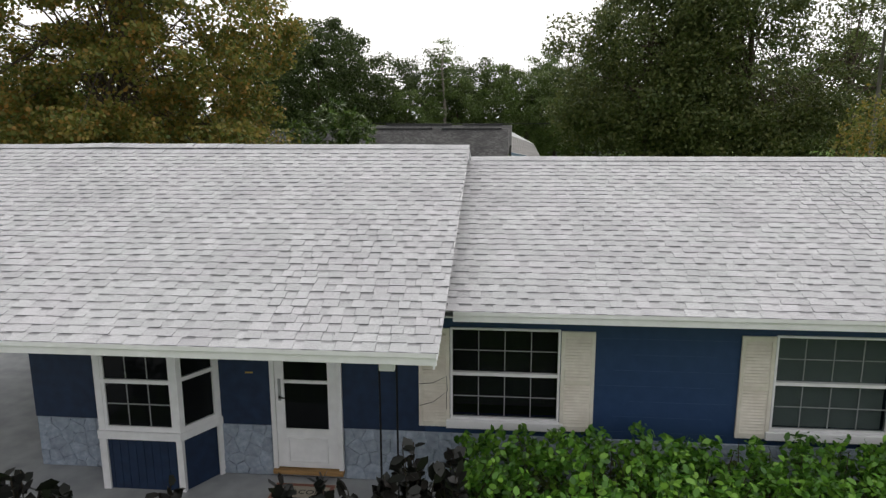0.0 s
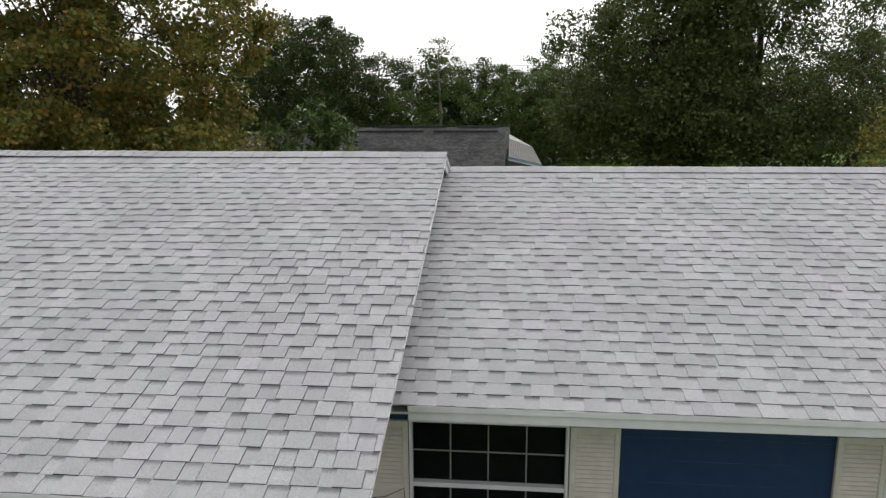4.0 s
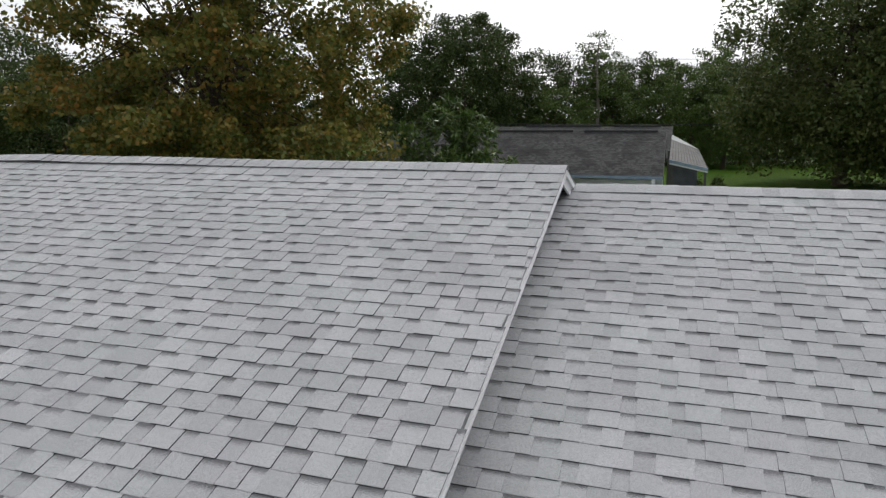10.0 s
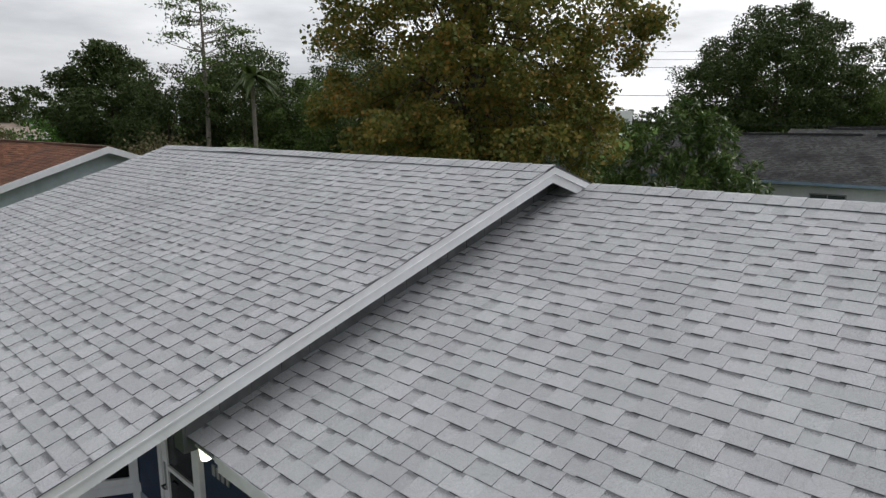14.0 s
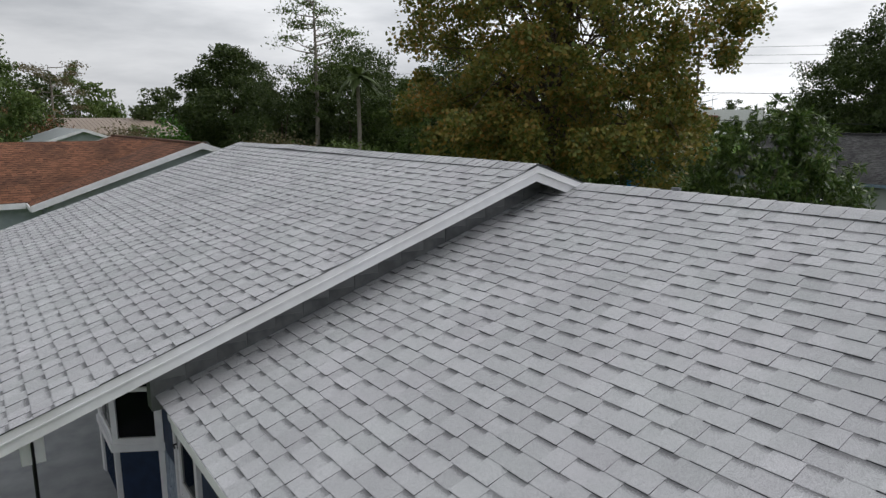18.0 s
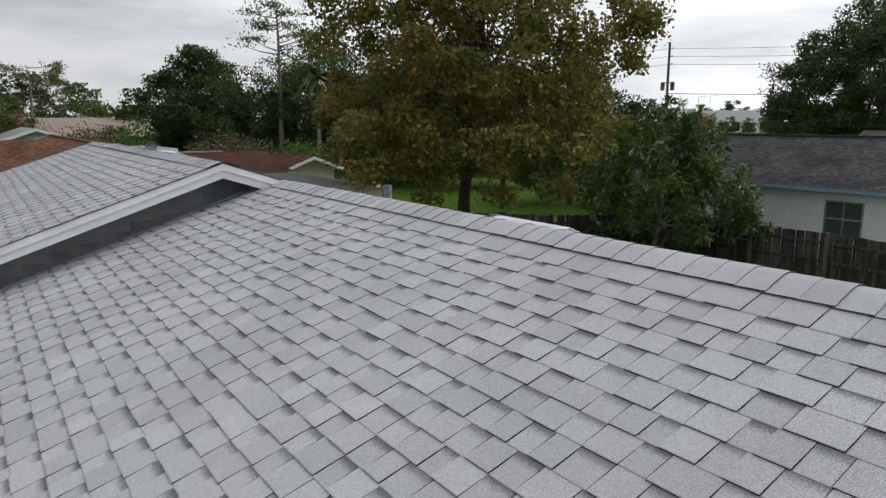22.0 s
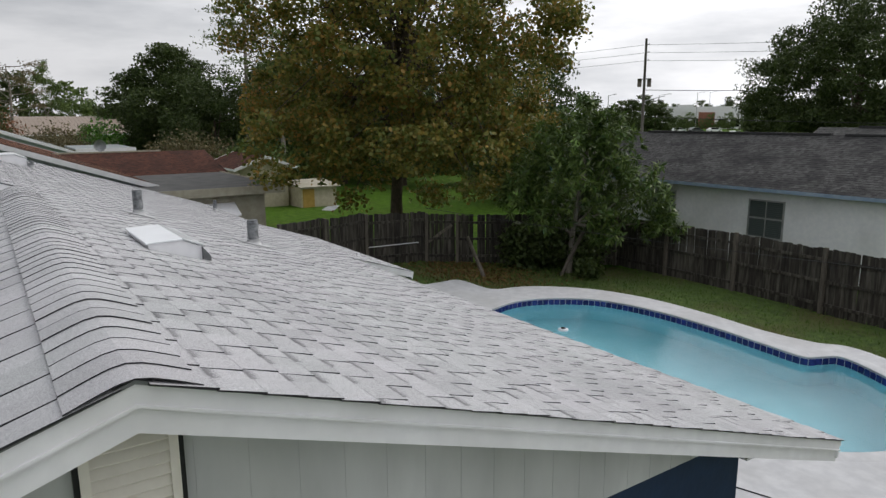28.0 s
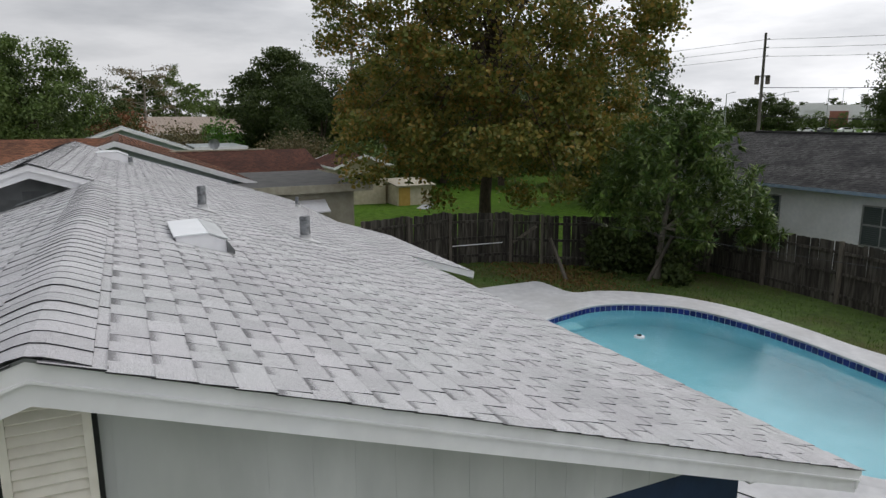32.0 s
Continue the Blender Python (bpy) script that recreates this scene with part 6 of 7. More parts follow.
            part("pane", boxes((*sorted((x + o * 0.005, x + o * 0.015)), c - w / 2, c + w / 2, zl, zh - 0.05)), M_GLASS, f)
    return hs


# white house with a dark roof behind the fence
nh = gable_house("white_house", "white stucco house with a streaked dark grey roof behind the fence", -10.6, 1.45, 25.1, 32.4, -0.45, 2.33, 3.97, "x", M_DARKROOF, M_WALLW, M_BLUETRIM, over=0.42, windows=(("y0", -2.27, 1.26, 0.66, 1.9), ("y0", -6.4, 1.1, 0.66, 1.92)), expo=0.16, rakes=False, tabs_near=(-4, 25.5, 2.5))
part("ridge_vent", boxes((-10.2, -2.2, 28.66, 28.84, 3.955, 4.035), (-1.7, 1.5, 28.66, 28.84, 3.955, 4.03)), M_CABLE, nh, "long dark ridge vents")
for e0, e1 in ((24.68, 28.75), (32.82, 28.75)):
    for u in (-11.02, 1.87):
        part("rake_board", prism(bmesh.new(), [(e0, 2.33), (e1, 3.97), (e1, 3.85), (e0, 2.21)], "x", u - 0.015, u + 0.015), M_TARROOF, nh, "weathered grey rake board")


def slanted_sheet(corners, thick):
    """A thin sheet over four corners, given in order."""
    bm = bmesh.new()
    hi = [bm.verts.new(c) for c in corners]
    lo = [bm.verts.new((c[0], c[1], c[2] - thick)) for c in corners]
    bm.faces.new(hi)
    bm.faces.new(lo[::-1])
    for k in range(4):
        bm.faces.new((hi[k - 1], lo[k - 1], lo[k], hi[k]))
    bmesh.ops.recalc_face_normals(bm, faces=bm.faces[:])
    return bm


part("carport_wall", boxes((1.95, 3.5, 36.1, 36.2, -0.5, 2.8)), M_TARROOF, nh, "dark boarded wall behind the carport")
# ribbed lean-to carport roof between the two houses
cpt = thing("carport", "ribbed grey lean-to carport with a blue and white edge", "carport", at=(2.8, 33, -0.45))
c_bl, c_br, c_tl, c_tr = Vector((2.05, 30.0, 2.66)), Vector((3.75, 30.0, 2.28)), Vector((2.1, 36.0, 3.42)), Vector((3.5, 36.0, 2.9))
for k in range(12):
    p, q = k / 12, (k + 0.93) / 12
    part("roof_rib", slanted_sheet([c_bl.lerp(c_br, p), c_bl.lerp(c_br, q), c_tl.lerp(c_tr, q), c_tl.lerp(c_tr, p)], 0.04), M_AWN, cpt)
part("upper_panel", slanted_sheet([c_tl, c_tr, c_tr + Vector((-0.25, 1.4, 0.12)), c_tl + Vector((0, 1.4, 0.22))], 0.04), M_GREYROOF, cpt, "pale upper roof panel")
part("edge_board", slanted_sheet([c_bl + Vector((0, -0.06, 0.02)), c_br + Vector((0, -0.06, 0.02)), c_br + Vector((0, -0.01, 0.02)), c_bl + Vector((0, -0.01, 0.02))], 0.14), M_BLUETRIM, cpt, "faded blue edge board")
part("edge_board", slanted_sheet([c_bl + Vector((0, -0.04, -0.125)), c_br + Vector((0, -0.04, -0.125)), c_br + Vector((0, -0.01, -0.125)), c_bl + Vector((0, -0.01, -0.125))], 0.06), M_WHITE, cpt, "white lower edge board")
for x, y, z in ((2.2, 30.1, 2.45), (3.65, 30.1, 2.12), (3.45, 35.9, 2.7), (2.2, 35.9, 3.2)):
    part("post", boxes((x - 0.05, x + 0.05, y - 0.05, y + 0.05, -0.5, z)), M_TARROOF, cpt)

far_h = gable_house("dark_roofed_house", "low house with a mossy dark roof beyond the white house", -8.6, 1.7, 38.0, 44.6, -0.45, 2.3, 4.03, "x", M_MOSSROOF, M_WALLBLUE, M_TARROOF, over=0.4, expo=0.2)
part("ridge_vent", boxes((-7.0, -2.2, 41.2, 41.4, 4.03, 4.12), (-1.4, 1.4, 41.2, 41.4, 4.03, 4.12)), M_CABLE, far_h, "dark ridge vents")
# orange-brown roof next door
oh = gable_house("orange_roofed_house", "grey-blue house with a weathered orange-brown roof and white rakes", -27.0, -13.88, 0.02, 7.97, -0.1, 2.5, 3.99, "x", M_ORANGE, M_WALLBLUE, M_WHITE, over=0.38, expo=0.15, tabs_near=(-14, 1.0, 3.2), windows=(("x1", 4.0, 0.9, 3.0, 3.3),))
part("ridge_cap", boxes((-27.3, -13.5, 3.88, 4.11, 3.97, 4.02)), M_ORANGE, oh)
for sd, mat_o in ((-1, M_ORANGE), (1, M_ORANGE)):
    e0 = -18.7 + sd * 4.0
    wing = part("wing_roof", prism(bmesh.new(), [(e0, 2.5), (-18.7, 3.99), (-18.7, 3.94), (e0, 2.45)], "y", -11.0, 4.0), M_ORANGE, oh, "roof of the front wing")
    shingle_field(wing, (e0, -11.0 if sd > 0 else 4.0, 2.5), (0, sd, 0), (-sd, 0, 1.49 / 4.0), 15.0, math.hypot(4.0, 1.49), 0.15, M_ORANGE, seed=17 + sd)
    part("eave_board", boxes((*sorted((e0, e0 + sd * 0.03)), -11.0, -0.4, 2.34, 2.49)), M_WHITE, oh)
part("wall", boxes((-22.3, -15.1, -10.5, 0.0, -0.4, 2.46)), M_WALLBLUE, oh)
ext = thing("flat_roofed_garage", "low tan garage with a dark flat roof behind the orange roof", "garage", at=(-14, 9.8, -0.2))
part("wall", boxes((-18.0, -11.5, 7.3, 11.2, -0.5, 2.33)), M_WALLTAN, ext)
part("roof", boxes((-18.3, -11.2, 7.2, 11.75, 2.33, 2.49)), M_TARROOF, ext, "weathered grey-brown flat roof")
part("fascia", boxes((-18.32, -11.18, 11.75, 11.79, 2.27, 2.53), (-11.2, -11.16, 7.2, 11.79, 2.27, 2.53)), M_WALLTAN, ext)
part("awning", prism(bmesh.new(), [(-11.5, 2.02), (-10.85, 1.70), (-10.85, 1.66), (-11.5, 1.98)], "y", 8.2, 10.2), M_WHITE, ext, "white window awning")
part("window", boxes((-11.5, -11.47, 8.4, 10.0, 0.9, 1.95)), M_GLASS, ext)

bh = gable_house("brown_roofed_house", "house with a dark red-brown shingle roof", -26.0, -18.6, 1.0, 11.8, -0.3, 2.3, 3.24, "y", M_BROWN, M_WALLTAN, M_BROWN, over=0.4, expo=0.16)
part("ridge_cap", boxes((-22.42, -22.18, 0.6, 10.3, 3.23, 3.29)), M_WALLTAN, bh, "pale ridge cap")
yh = gable_house("yellow_house", "small pale cream house with a mossy brown roof by the lawn", -32.6, -27.6, 15.5, 18.3, -0.45, 1.9, 2.6, "x", M_BROWN, M_WALLYEL, M_WHITE, over=0.45, expo=0.2, windows=(("x1", 16.7, 0.7, 0.7, 1.5),))
ys = thing("lean_to_shed", "low cream lean-to shed with an ochre door", "shed", at=(-27, 21, -0.4))
part("wall", boxes((-28.4, -26.2, 18.5, 20.7, -0.5, 0.75)), M_WALLYEL, ys)
part("roof", prism(bmesh.new(), [(-28.6, 0.95), (-26.0, 0.72), (-26.0, 0.79), (-28.6, 1.02)], "y", 18.4, 20.9), M_WALLTAN, ys)
part("door", boxes((-26.2, -26.16, 18.6, 19.3, -0.45, 0.66)), M_OCHRE, ys, "ochre painted door")
pth = thing("garden_path", "pale curved garden path on the lawn", "path", at=(-25, 18, -0.42), kind="structure")
part("slab", prism(bmesh.new(), [(-26.0, 20.8), (-24.2, 19.6), (-23.2, 18.2), (-23.5, 17.9), (-24.6, 19.0), (-26.0, 20.0)], "z", -0.47, -0.395), M_CONC, pth)


# sheds beyond the lawn
def barrel_shed(x, y, w, d, h, label, wall_mat, door_mat):
    s = thing("garden_shed", label, "shed", at=(x, y, -0.45))
    prof = [(x - w / 2, -0.5), (x - w / 2, h * 0.62)] + [(x - w / 2 * math.cos(a), h * 0.62 + h * 0.38 * math.sin(a)) for a in np.linspace(0, math.pi, 9)[1:-1]] + [(x + w / 2, h * 0.62), (x + w / 2, -0.5)]
    part("body", prism(bmesh.new(), prof, "y", y, y + d), wall_mat, s)
    part("roof", prism(bmesh.new(), [(x + (p[0] - x) * 1.05, p[1] + 0.04) for p in prof[1:-1]], "y", y - 0.1, y + d + 0.1), M_WALLTAN, s)
    part("door", boxes((x - w * 0.3, x + w * 0.3, y - 0.03, y, -0.4, h * 0.72)), door_mat, s)


barrel_shed(-26.2, 41.5, 2.3, 3.0, 2.3, "tan barrel-roofed garden shed with green doors", M_WALLYEL, M_SHEDG)
pb = thing("plastic_bin", "blue and white plastic bin on the lawn", "plastic bin", at=(-28, 39.6, -0.4))
part("bin", soft(boxes((-28.9, -27.2, 39.4, 40.9, -0.45, 1.2)), 0.05, 2), M_TARP, pb)
part("lid", soft(boxes((-29.0, -28.2, 39.3, 41.0, -0.45, 1.05)), 0.04, 2), M_WHITE, pb, "white panel")

# far left buildings
pk = gable_house("tan_roofed_building", "long low building with a tan metal roof among trees", -100.0, -76.5, 7.0, 19.2, -0.5, 3.0, 5.0, "y", M_TANROOF, M_WALLTAN, M_WHITE, over=0.8, expo=0, windows=(("x1", 10.0, 2.0, 0.8, 2.0), ("x1", 14.0, 2.0, 0.8, 2.0)))
for k in range(24):
    part("seam", prism(bmesh.new(), [(-88.2 + 0.0, 5.03), (-75.7, 3.05), (-75.7, 3.1), (-88.2, 5.08)], "y", 6.6 + k * 0.44, 6.63 + k * 0.44), M_TANROOF, pk)
gm = gable_house("metal_roofed_house", "grey house with a pale ribbed metal roof", -48.0, -35.0, -13.0, -4.0, -0.4, 2.7, 4.1, "x", M_GREYROOF, M_GREYWALL, M_WHITE, over=0.5, expo=0)
gm2 = gable_house("metal_roofed_house", "pale green house with a low grey metal roof", -50.0, -38.25, 0.22, 8.2, -0.4, 2.65, 4.18, "x", M_GREYROOF, M_WALLBLUE, M_WHITE, over=0.4, expo=0)
for hsx, xa, xb in ((gm, -48, -35),):
    for k in range(26):
        x = xa - 0.3 + k * 0.53
        part("seam", prism(bmesh.new(), [(-13.5, 2.73), (-8.5, 4.12), (-8.5, 4.17), (-13.5, 2.78)], "x", x, x + 0.03), M_GREYROOF, hsx)
wf = thing("white_fence", "white picket fence round a far yard", "fence", at=(-38, 12, -0.4))
for k in range(30):
    part("picket", boxes((-40.5, -40.4, 9.5 + k * 0.25, 9.62 + k * 0.25, -0.45, 1.0)), M_WHITE, wf)
part("rail", boxes((-40.55, -40.5, 9.4, 17.0, 0.1, 0.2), (-40.55, -40.5, 9.4, 17.0, 0.7, 0.8)), M_WHITE, wf)
dish = thing("satellite_dish", "grey satellite dish on a tall mast", "satellite dish", at=(-31, 9.0, 3.0))
bm = bmesh.new()
rings = [[bm.verts.new((-31 + 0.12 * (q ** 2) * 2, 9.0 + 0.32 * q * math.cos(a), 3.25 + 0.32 * q * math.sin(a))) for a in np.linspace(0, 2 * math.pi, 14)[:-1]] for q in (0.15, 0.6, 1.0)]
for a, b in zip(rings, rings[1:]):
    for k in range(len(a)):
        bm.faces.new((a[k - 1], a[k], b[k], b[k - 1]))
bm.faces.new(rings[0])
part("dish", bm, M_STEEL, dish)
part("mast", tube(bmesh.new(), [(-31.05, 9.0, -0.5), (-31.05, 9.0, 3.25)], [0.025, 0.025], 6), M_STEEL, dish)

# commercial building, road and car park in the distance
cb = thing("store_building", "long white store with a red brick front across the road", "store", at=(-158, 245, 0))
dirv = Vector((22.2, 15.6, 0)).normalized()
ang = math.atan2(dirv.y, dirv.x)


def far_box(a, b, d0, d1, z0, z1):
    bm = bmesh.new()
    box(bm, a, b, d0, d1, z0, z1)
    bm.transform(Matrix.Translation((-167.4, 233, 0)) @ Matrix.Rotation(ang, 4, "Z"))
    return bm


part("wall", far_box(-2, 34, 0, 20, -0.5, 8.2), M_WHITE, cb)
part("brick_front", far_box(12, 18, -0.6, 0, -0.5, 6.0), M_BRICK, cb, "red brick entrance front")
part("parapet", far_box(4, 10, -0.4, 0, 6.0, 9.0), M_WHITE, cb)
for k in range(7):
    part("window", far_box(0.5 + k * 4.7, 3.5 + k * 4.7, -0.1, 0, 0.5, 3.4), M_GLASS, cb)
part("road", boxes((-260, -60, 150, 212, -0.5, -0.44)), M_ROAD)
tagged(bpy.data.objects["road"], "wide grey road and car park in the distance", "road", kind="structure")
rd = thing("back_street", "pale grey street curving behind the far house", "road", kind="structure", at=(15, 66, -0.44))
part("surface", prism(bmesh.new(), [(-40, 76), (2, 70.5), (12, 69), (24, 64), (60, 50), (60, 58), (26, 70), (12, 75), (2, 76.5), (-40, 84)], "z", -0.5, -0.43), M_CONC, rd)
gr = thing("guard_rail", "pale steel guard rail along the back street", "guard rail", at=(8, 79, -0.4))
part("rail", boxes((-10, 16, 78.0, 78.1, 0.05, 0.35)), M_STEEL, gr)
for k in range(11):
    part("post", boxes((-9 + k * 2.4, -8.85 + k * 2.4, 78.1, 78.25, -0.5, 0.3)), M_STEEL, gr)


def car(x, y, z, turn, paint, label):
    c = thing("car", label, "car", group="parked cars", at=(x, y, z))
    m = Matrix.Translation((x, y, z)) @ Matrix.Rotation(turn, 4, "Z")
    bm = bmesh.new()
    prism(bm, [(-2.15, 0.3), (2.15, 0.3), (2.2, 0.75), (1.2, 0.92), (0.7, 1.42), (-1.2, 1.42), (-1.9, 0.95), (-2.2, 0.85)], "y", -0.85, 0.85)
    bm.transform(m)
    part("body", bm, paint, c)
    for s in (-0.86, 0.85):
        bm = bmesh.new()
        prism(bm, [(1.05, 0.95), (0.65, 1.36), (-1.15, 1.36), (-1.7, 0.97)], "y", s, s + 0.01)
        bm.transform(m)
        part("side_window", bm, M_GLASS, c)
    for wx in (-1.35, 1.35):
        for wy in (-0.8, 0.8):
            bm = bmesh.new()
            tube(bm, [(wx, wy - 0.1, 0.32), (wx, wy + 0.1, 0.32)], [0.32, 0.32], 12)
            bm.transform(m)
            part("wheel", bm, M_RUBBER, c)


for k, (x, y, p, lb) in enumerate(((-152, 226, M_CARW, "white car parked by the road"), (-158, 222, M_CARD, "dark car parked by the road"), (-163, 219, M_CARW, "white car parked by the road"), (-138, 234, M_CARW, "white van-like car parked by the road"), (-170, 214, M_CARD, "dark car parked by the road"), (-90, 160, M_CARW, "white car on the far road"), (25.5, 60.5, M_CARW, "white car on the back street"))):
    car(x, y, -0.44, ang + 0.2 * k, p, lb)
car(3.0, 33.5, -0.44, 1.45, M_TARP, "bright blue car parked under the carport")

# ---- poles and wires ----
def lamp_post(x, y, h, label, arm=1.6):
    lp = thing("street_lamp", label, "street lamp", group="street lamps", at=(x, y, -0.45))
    part("pole", tube(bmesh.new(), [(x, y, -0.5), (x, y, h)], [0.12, 0.08], 8), M_STEEL, lp)
    part("arm", tube(bmesh.new(), [(x, y, h - 0.1), (x + arm * 0.8, y + arm * 0.5, h + 0.25)], [0.06, 0.05], 6), M_STEEL, lp)
    part("head", boxes((x + arm * 0.7, x + arm * 1.1, y + arm * 0.4, y + arm * 0.6, h + 0.18, h + 0.34)), M_STEEL, lp)


lamp_post(-128.0, 178.0, 11.0, "grey street lamp by the distant road", 3)
lamp_post(-148.0, 225.0, 13.0, "grey street lamp in the car park", 2)
lamp_post(-103.0, 128.0, 9.5, "grey street lamp by the distant road", 1.5)
lamp_post(-160.0, 250.0, 14.0, "grey street lamp in the car park", 2)


def utility_pole(x, y, h, label, gear=True):
    up = thing("utility_pole", label, "utility pole", group="utility poles", at=(x, y, -0.45))
    part("pole", tube(bmesh.new(), [(x, y, -0.6), (x, y, h)], [0.17, 0.11], 10), M_POLE, up)
    if gear:
        for k, dz in enumerate((0.6, 1.35, 2.1)):
            part("insulator", tube(bmesh.new(), [(x, y, h - dz), (x + 0.3, y + 0.2, h - dz + 0.08)], [0.04, 0.05], 6), M_STEEL, up)
        for s in (-1, 1):
            part("transformer", tube(bmesh.new(), [(x + s * 0.38, y + s * 0.26, h - 4.6), (x + s * 0.38, y + s * 0.26, h - 3.8)], [0.2, 0.2], 12), M_POST, up)
        part("bracket", boxes((x - 0.5, x + 0.5, y - 0.05, y + 0.05, h - 3.9, h - 3.8)), M_STEEL, up)
        part("lamp_arm", tube(bmesh.new(), [(x, y, h - 6.0), (x + 1.6, y + 1.2, h - 5.5)], [0.04, 0.03], 6), M_STEEL, up)
    return up


UP = (-35.3, 58.6)
utility_pole(*UP, 12.1, "tall weathered utility pole carrying wires and transformers")
utility_pole(26.5, 41.0, 10.2, "leaning weathered utility pole among trees", False)
utility_pole(-45.2, 29.1, 7.6, "thin utility pole among far trees", False)
utility_pole(30.0, 84.0, 11.5, "utility pole behind the trees", False)
utility_pole(-98.0, 34.0, 11.5, "utility pole far off", False)


def wire(a, b, sag, r, label):
    w = thing("overhead_wire", label, "overhead wire", group="overhead wires", at=a)
    pts = [Vector(a).lerp(Vector(b), t) + Vector((0, 0, -sag * 4 * t * (1 - t))) for t in np.linspace(0, 1, 25)]
    part("cable", tube(bmesh.new(), pts, [r] * 25, 5), M_CABLE, w)


for k, z in enumerate((11.5, 10.75, 10.0)):
    wire((UP[0], UP[1], z), (30.0, 84.0, z - 0.6), 0.7, 0.016, "thin dark overhead wire")
    wire((UP[0], UP[1], z), (-98.0, 34.0, z - 0.6), 0.8, 0.016, "thin dark overhead wire")
wire((UP[0], UP[1], 7.2), (30.0, 84.0, 7.0), 0.6, 0.03, "thick dark overhead cable")
wire((UP[0], UP[1], 4.6), (28.0, 60.0, 4.3), 0.5, 0.03, "thick dark overhead cable")
wire((-9.2, 16.0, 1.62), (14.0, 22.6, 1.6), 0.25, 0.008, "thin wire strung along the fence")


# ---- planting beyond the yard ----
def tree_copy(src, x, y, z, s, turn):
    m = Matrix.Translation((x, y, z)) @ Matrix.Rotation(turn, 4, "Z")
    t = copy_thing(src, m)
    t.scale = (s, s, s)
    return t


G0 = -0.45
# the great oaks beyond the far house
for k, (x, y, h, w, n, cl, op) in enumerate(((13.9, 53.0, 18.0, 15.4, 70000, 380, None), (21.5, 51.5, 20.0, 16.0, 60000, 330, ((0.55, 0.0, 0.25), 0.78)), (31.0, 55.0, 17.0, 13.0, 9000, 75, None))):
    tree("oak_tree", "large dense oak with dull olive-green leaves", x, y, G0, h, w, L_OAK, M_BARK, n, 0.31, 71 + k, base=0.03, trunk=0.4, clumps=cl, spread=0.78, top=0.7, limbs=60, group="great oaks", shape=1.2, lobes=28 if k < 2 else 0, skirt=0.9, thin=op)
# dome-shaped dark tree and the wood behind
tree("camphor_tree", "broad dome-shaped dark green tree", -19.0, 67.0, G0, 15.2, 17.5, L_DARK, M_BARK, 90000, 0.28, 81, base=0.06, trunk=0.5, clumps=420, spread=0.58, top=0.6, limbs=10, shape=0.7, lobes=44, skirt=0.5)
wood = [tree("woodland_tree", "dark green broadleaf tree in the wood", -8.0, 74.0, G0, 12.5, 11.0, L_DARK, M_BARK, 20000, 0.28, 82, base=0.04, trunk=0.3, clumps=170, spread=0.52, limbs=6, group="wood behind the houses", shape=1.2, lobes=22, skirt=0.5),
        tree("woodland_tree", "mid-green broadleaf tree in the wood", 1.0, 78.0, G0, 11.5, 10.0, L_MID, M_BARK, 19000, 0.28, 83, base=0.04, trunk=0.3, clumps=160, spread=0.50, limbs=6, group="wood behind the houses", shape=1.4, lobes=18, skirt=0.5),
        tree("woodland_tree", "open-crowned tree with pale twigs in the wood", 6.0, 82.0, G0, 13.0, 7.5, L_MID, M_PALEBARK, 9000, 0.26, 84, base=0.15, trunk=0.22, clumps=90, spread=0.45, limbs=14, group="wood behind the houses", shape=1.6)]
far_trees = [tree("far_tree", "dark green tree in the distance", -104, 8, G0, 11.5, 10.5, L_DARK, M_BARK, 3600, 0.62, 86, base=0.04, trunk=0.3, clumps=60, spread=0.62, limbs=3, group="distant trees", shape=1.3, lobes=14, skirt=0.5),
             tree("far_tree", "mid-green tree in the distance", -106, 16, G0, 10.5, 10.0, L_MID, M_BARK, 3400, 0.62, 87, base=0.04, trunk=0.3, clumps=60, spread=0.62, limbs=3, group="distant trees", shape=1.5, lobes=12, skirt=0.5)]
wr = np.random.default_rng(91)
spots = [(-13, 78, 0, 1.0), (-4, 71.5, 1, 0.85), (-1.5, 80, 0, 0.95), (4, 73, 1, 0.9), (9, 77, 0, 0.9), (13, 80, 1, 1.0), (12, 86, 2, 1.0), (-6, 86, 2, 1.05), (18, 82, 0, 1.05), (24, 80, 1, 1.1), (-27, 72, 0, 0.95), (-24, 80, 1, 1.1), (32, 78, 0, 1.15), (38, 70, 1, 1.2), (40, 58, 0, 1.1), (8, 92, 2, 1.1), (44, 46, 1, 1.0), (36, 46, 0, 0.8), (-9, 66, 1, 0.7), (7, 69, 1, 0.62)]
for x, y, k, s in spots:
    tree_copy(wood[k], x, y, G0, s, wr.uniform(0, 6.28))
# trees left of the sycamore
tree("dark_oak", "dense dark green oak beyond the roofs", -53.5, 18.2, G0, 11.2, 9.4, L_DARK, M_BARK, 50000, 0.25, 85, base=0.13, trunk=0.35, clumps=320, spread=0.42, limbs=8, shape=1.3, lobes=26, skirt=0.5)
for x, y, k, s in ((-20.5, 30.5, 0, 0.70), (-46, 19.5, 0, 0.72), (-43, 24, 0, 0.78), (-38, 27, 1, 0.72), (-34, 30, 0, 0.7), (-47, 27, 0, 0.9), (-31, 34, 1, 0.55), (-40, 33, 0, 0.85), (-55, 30, 0, 1.0), (-50, 40, 0, 1.0), (-44, 46, 1, 0.9)):
    tree_copy(wood[k], x, y, G0, s, wr.uniform(0, 6.28))
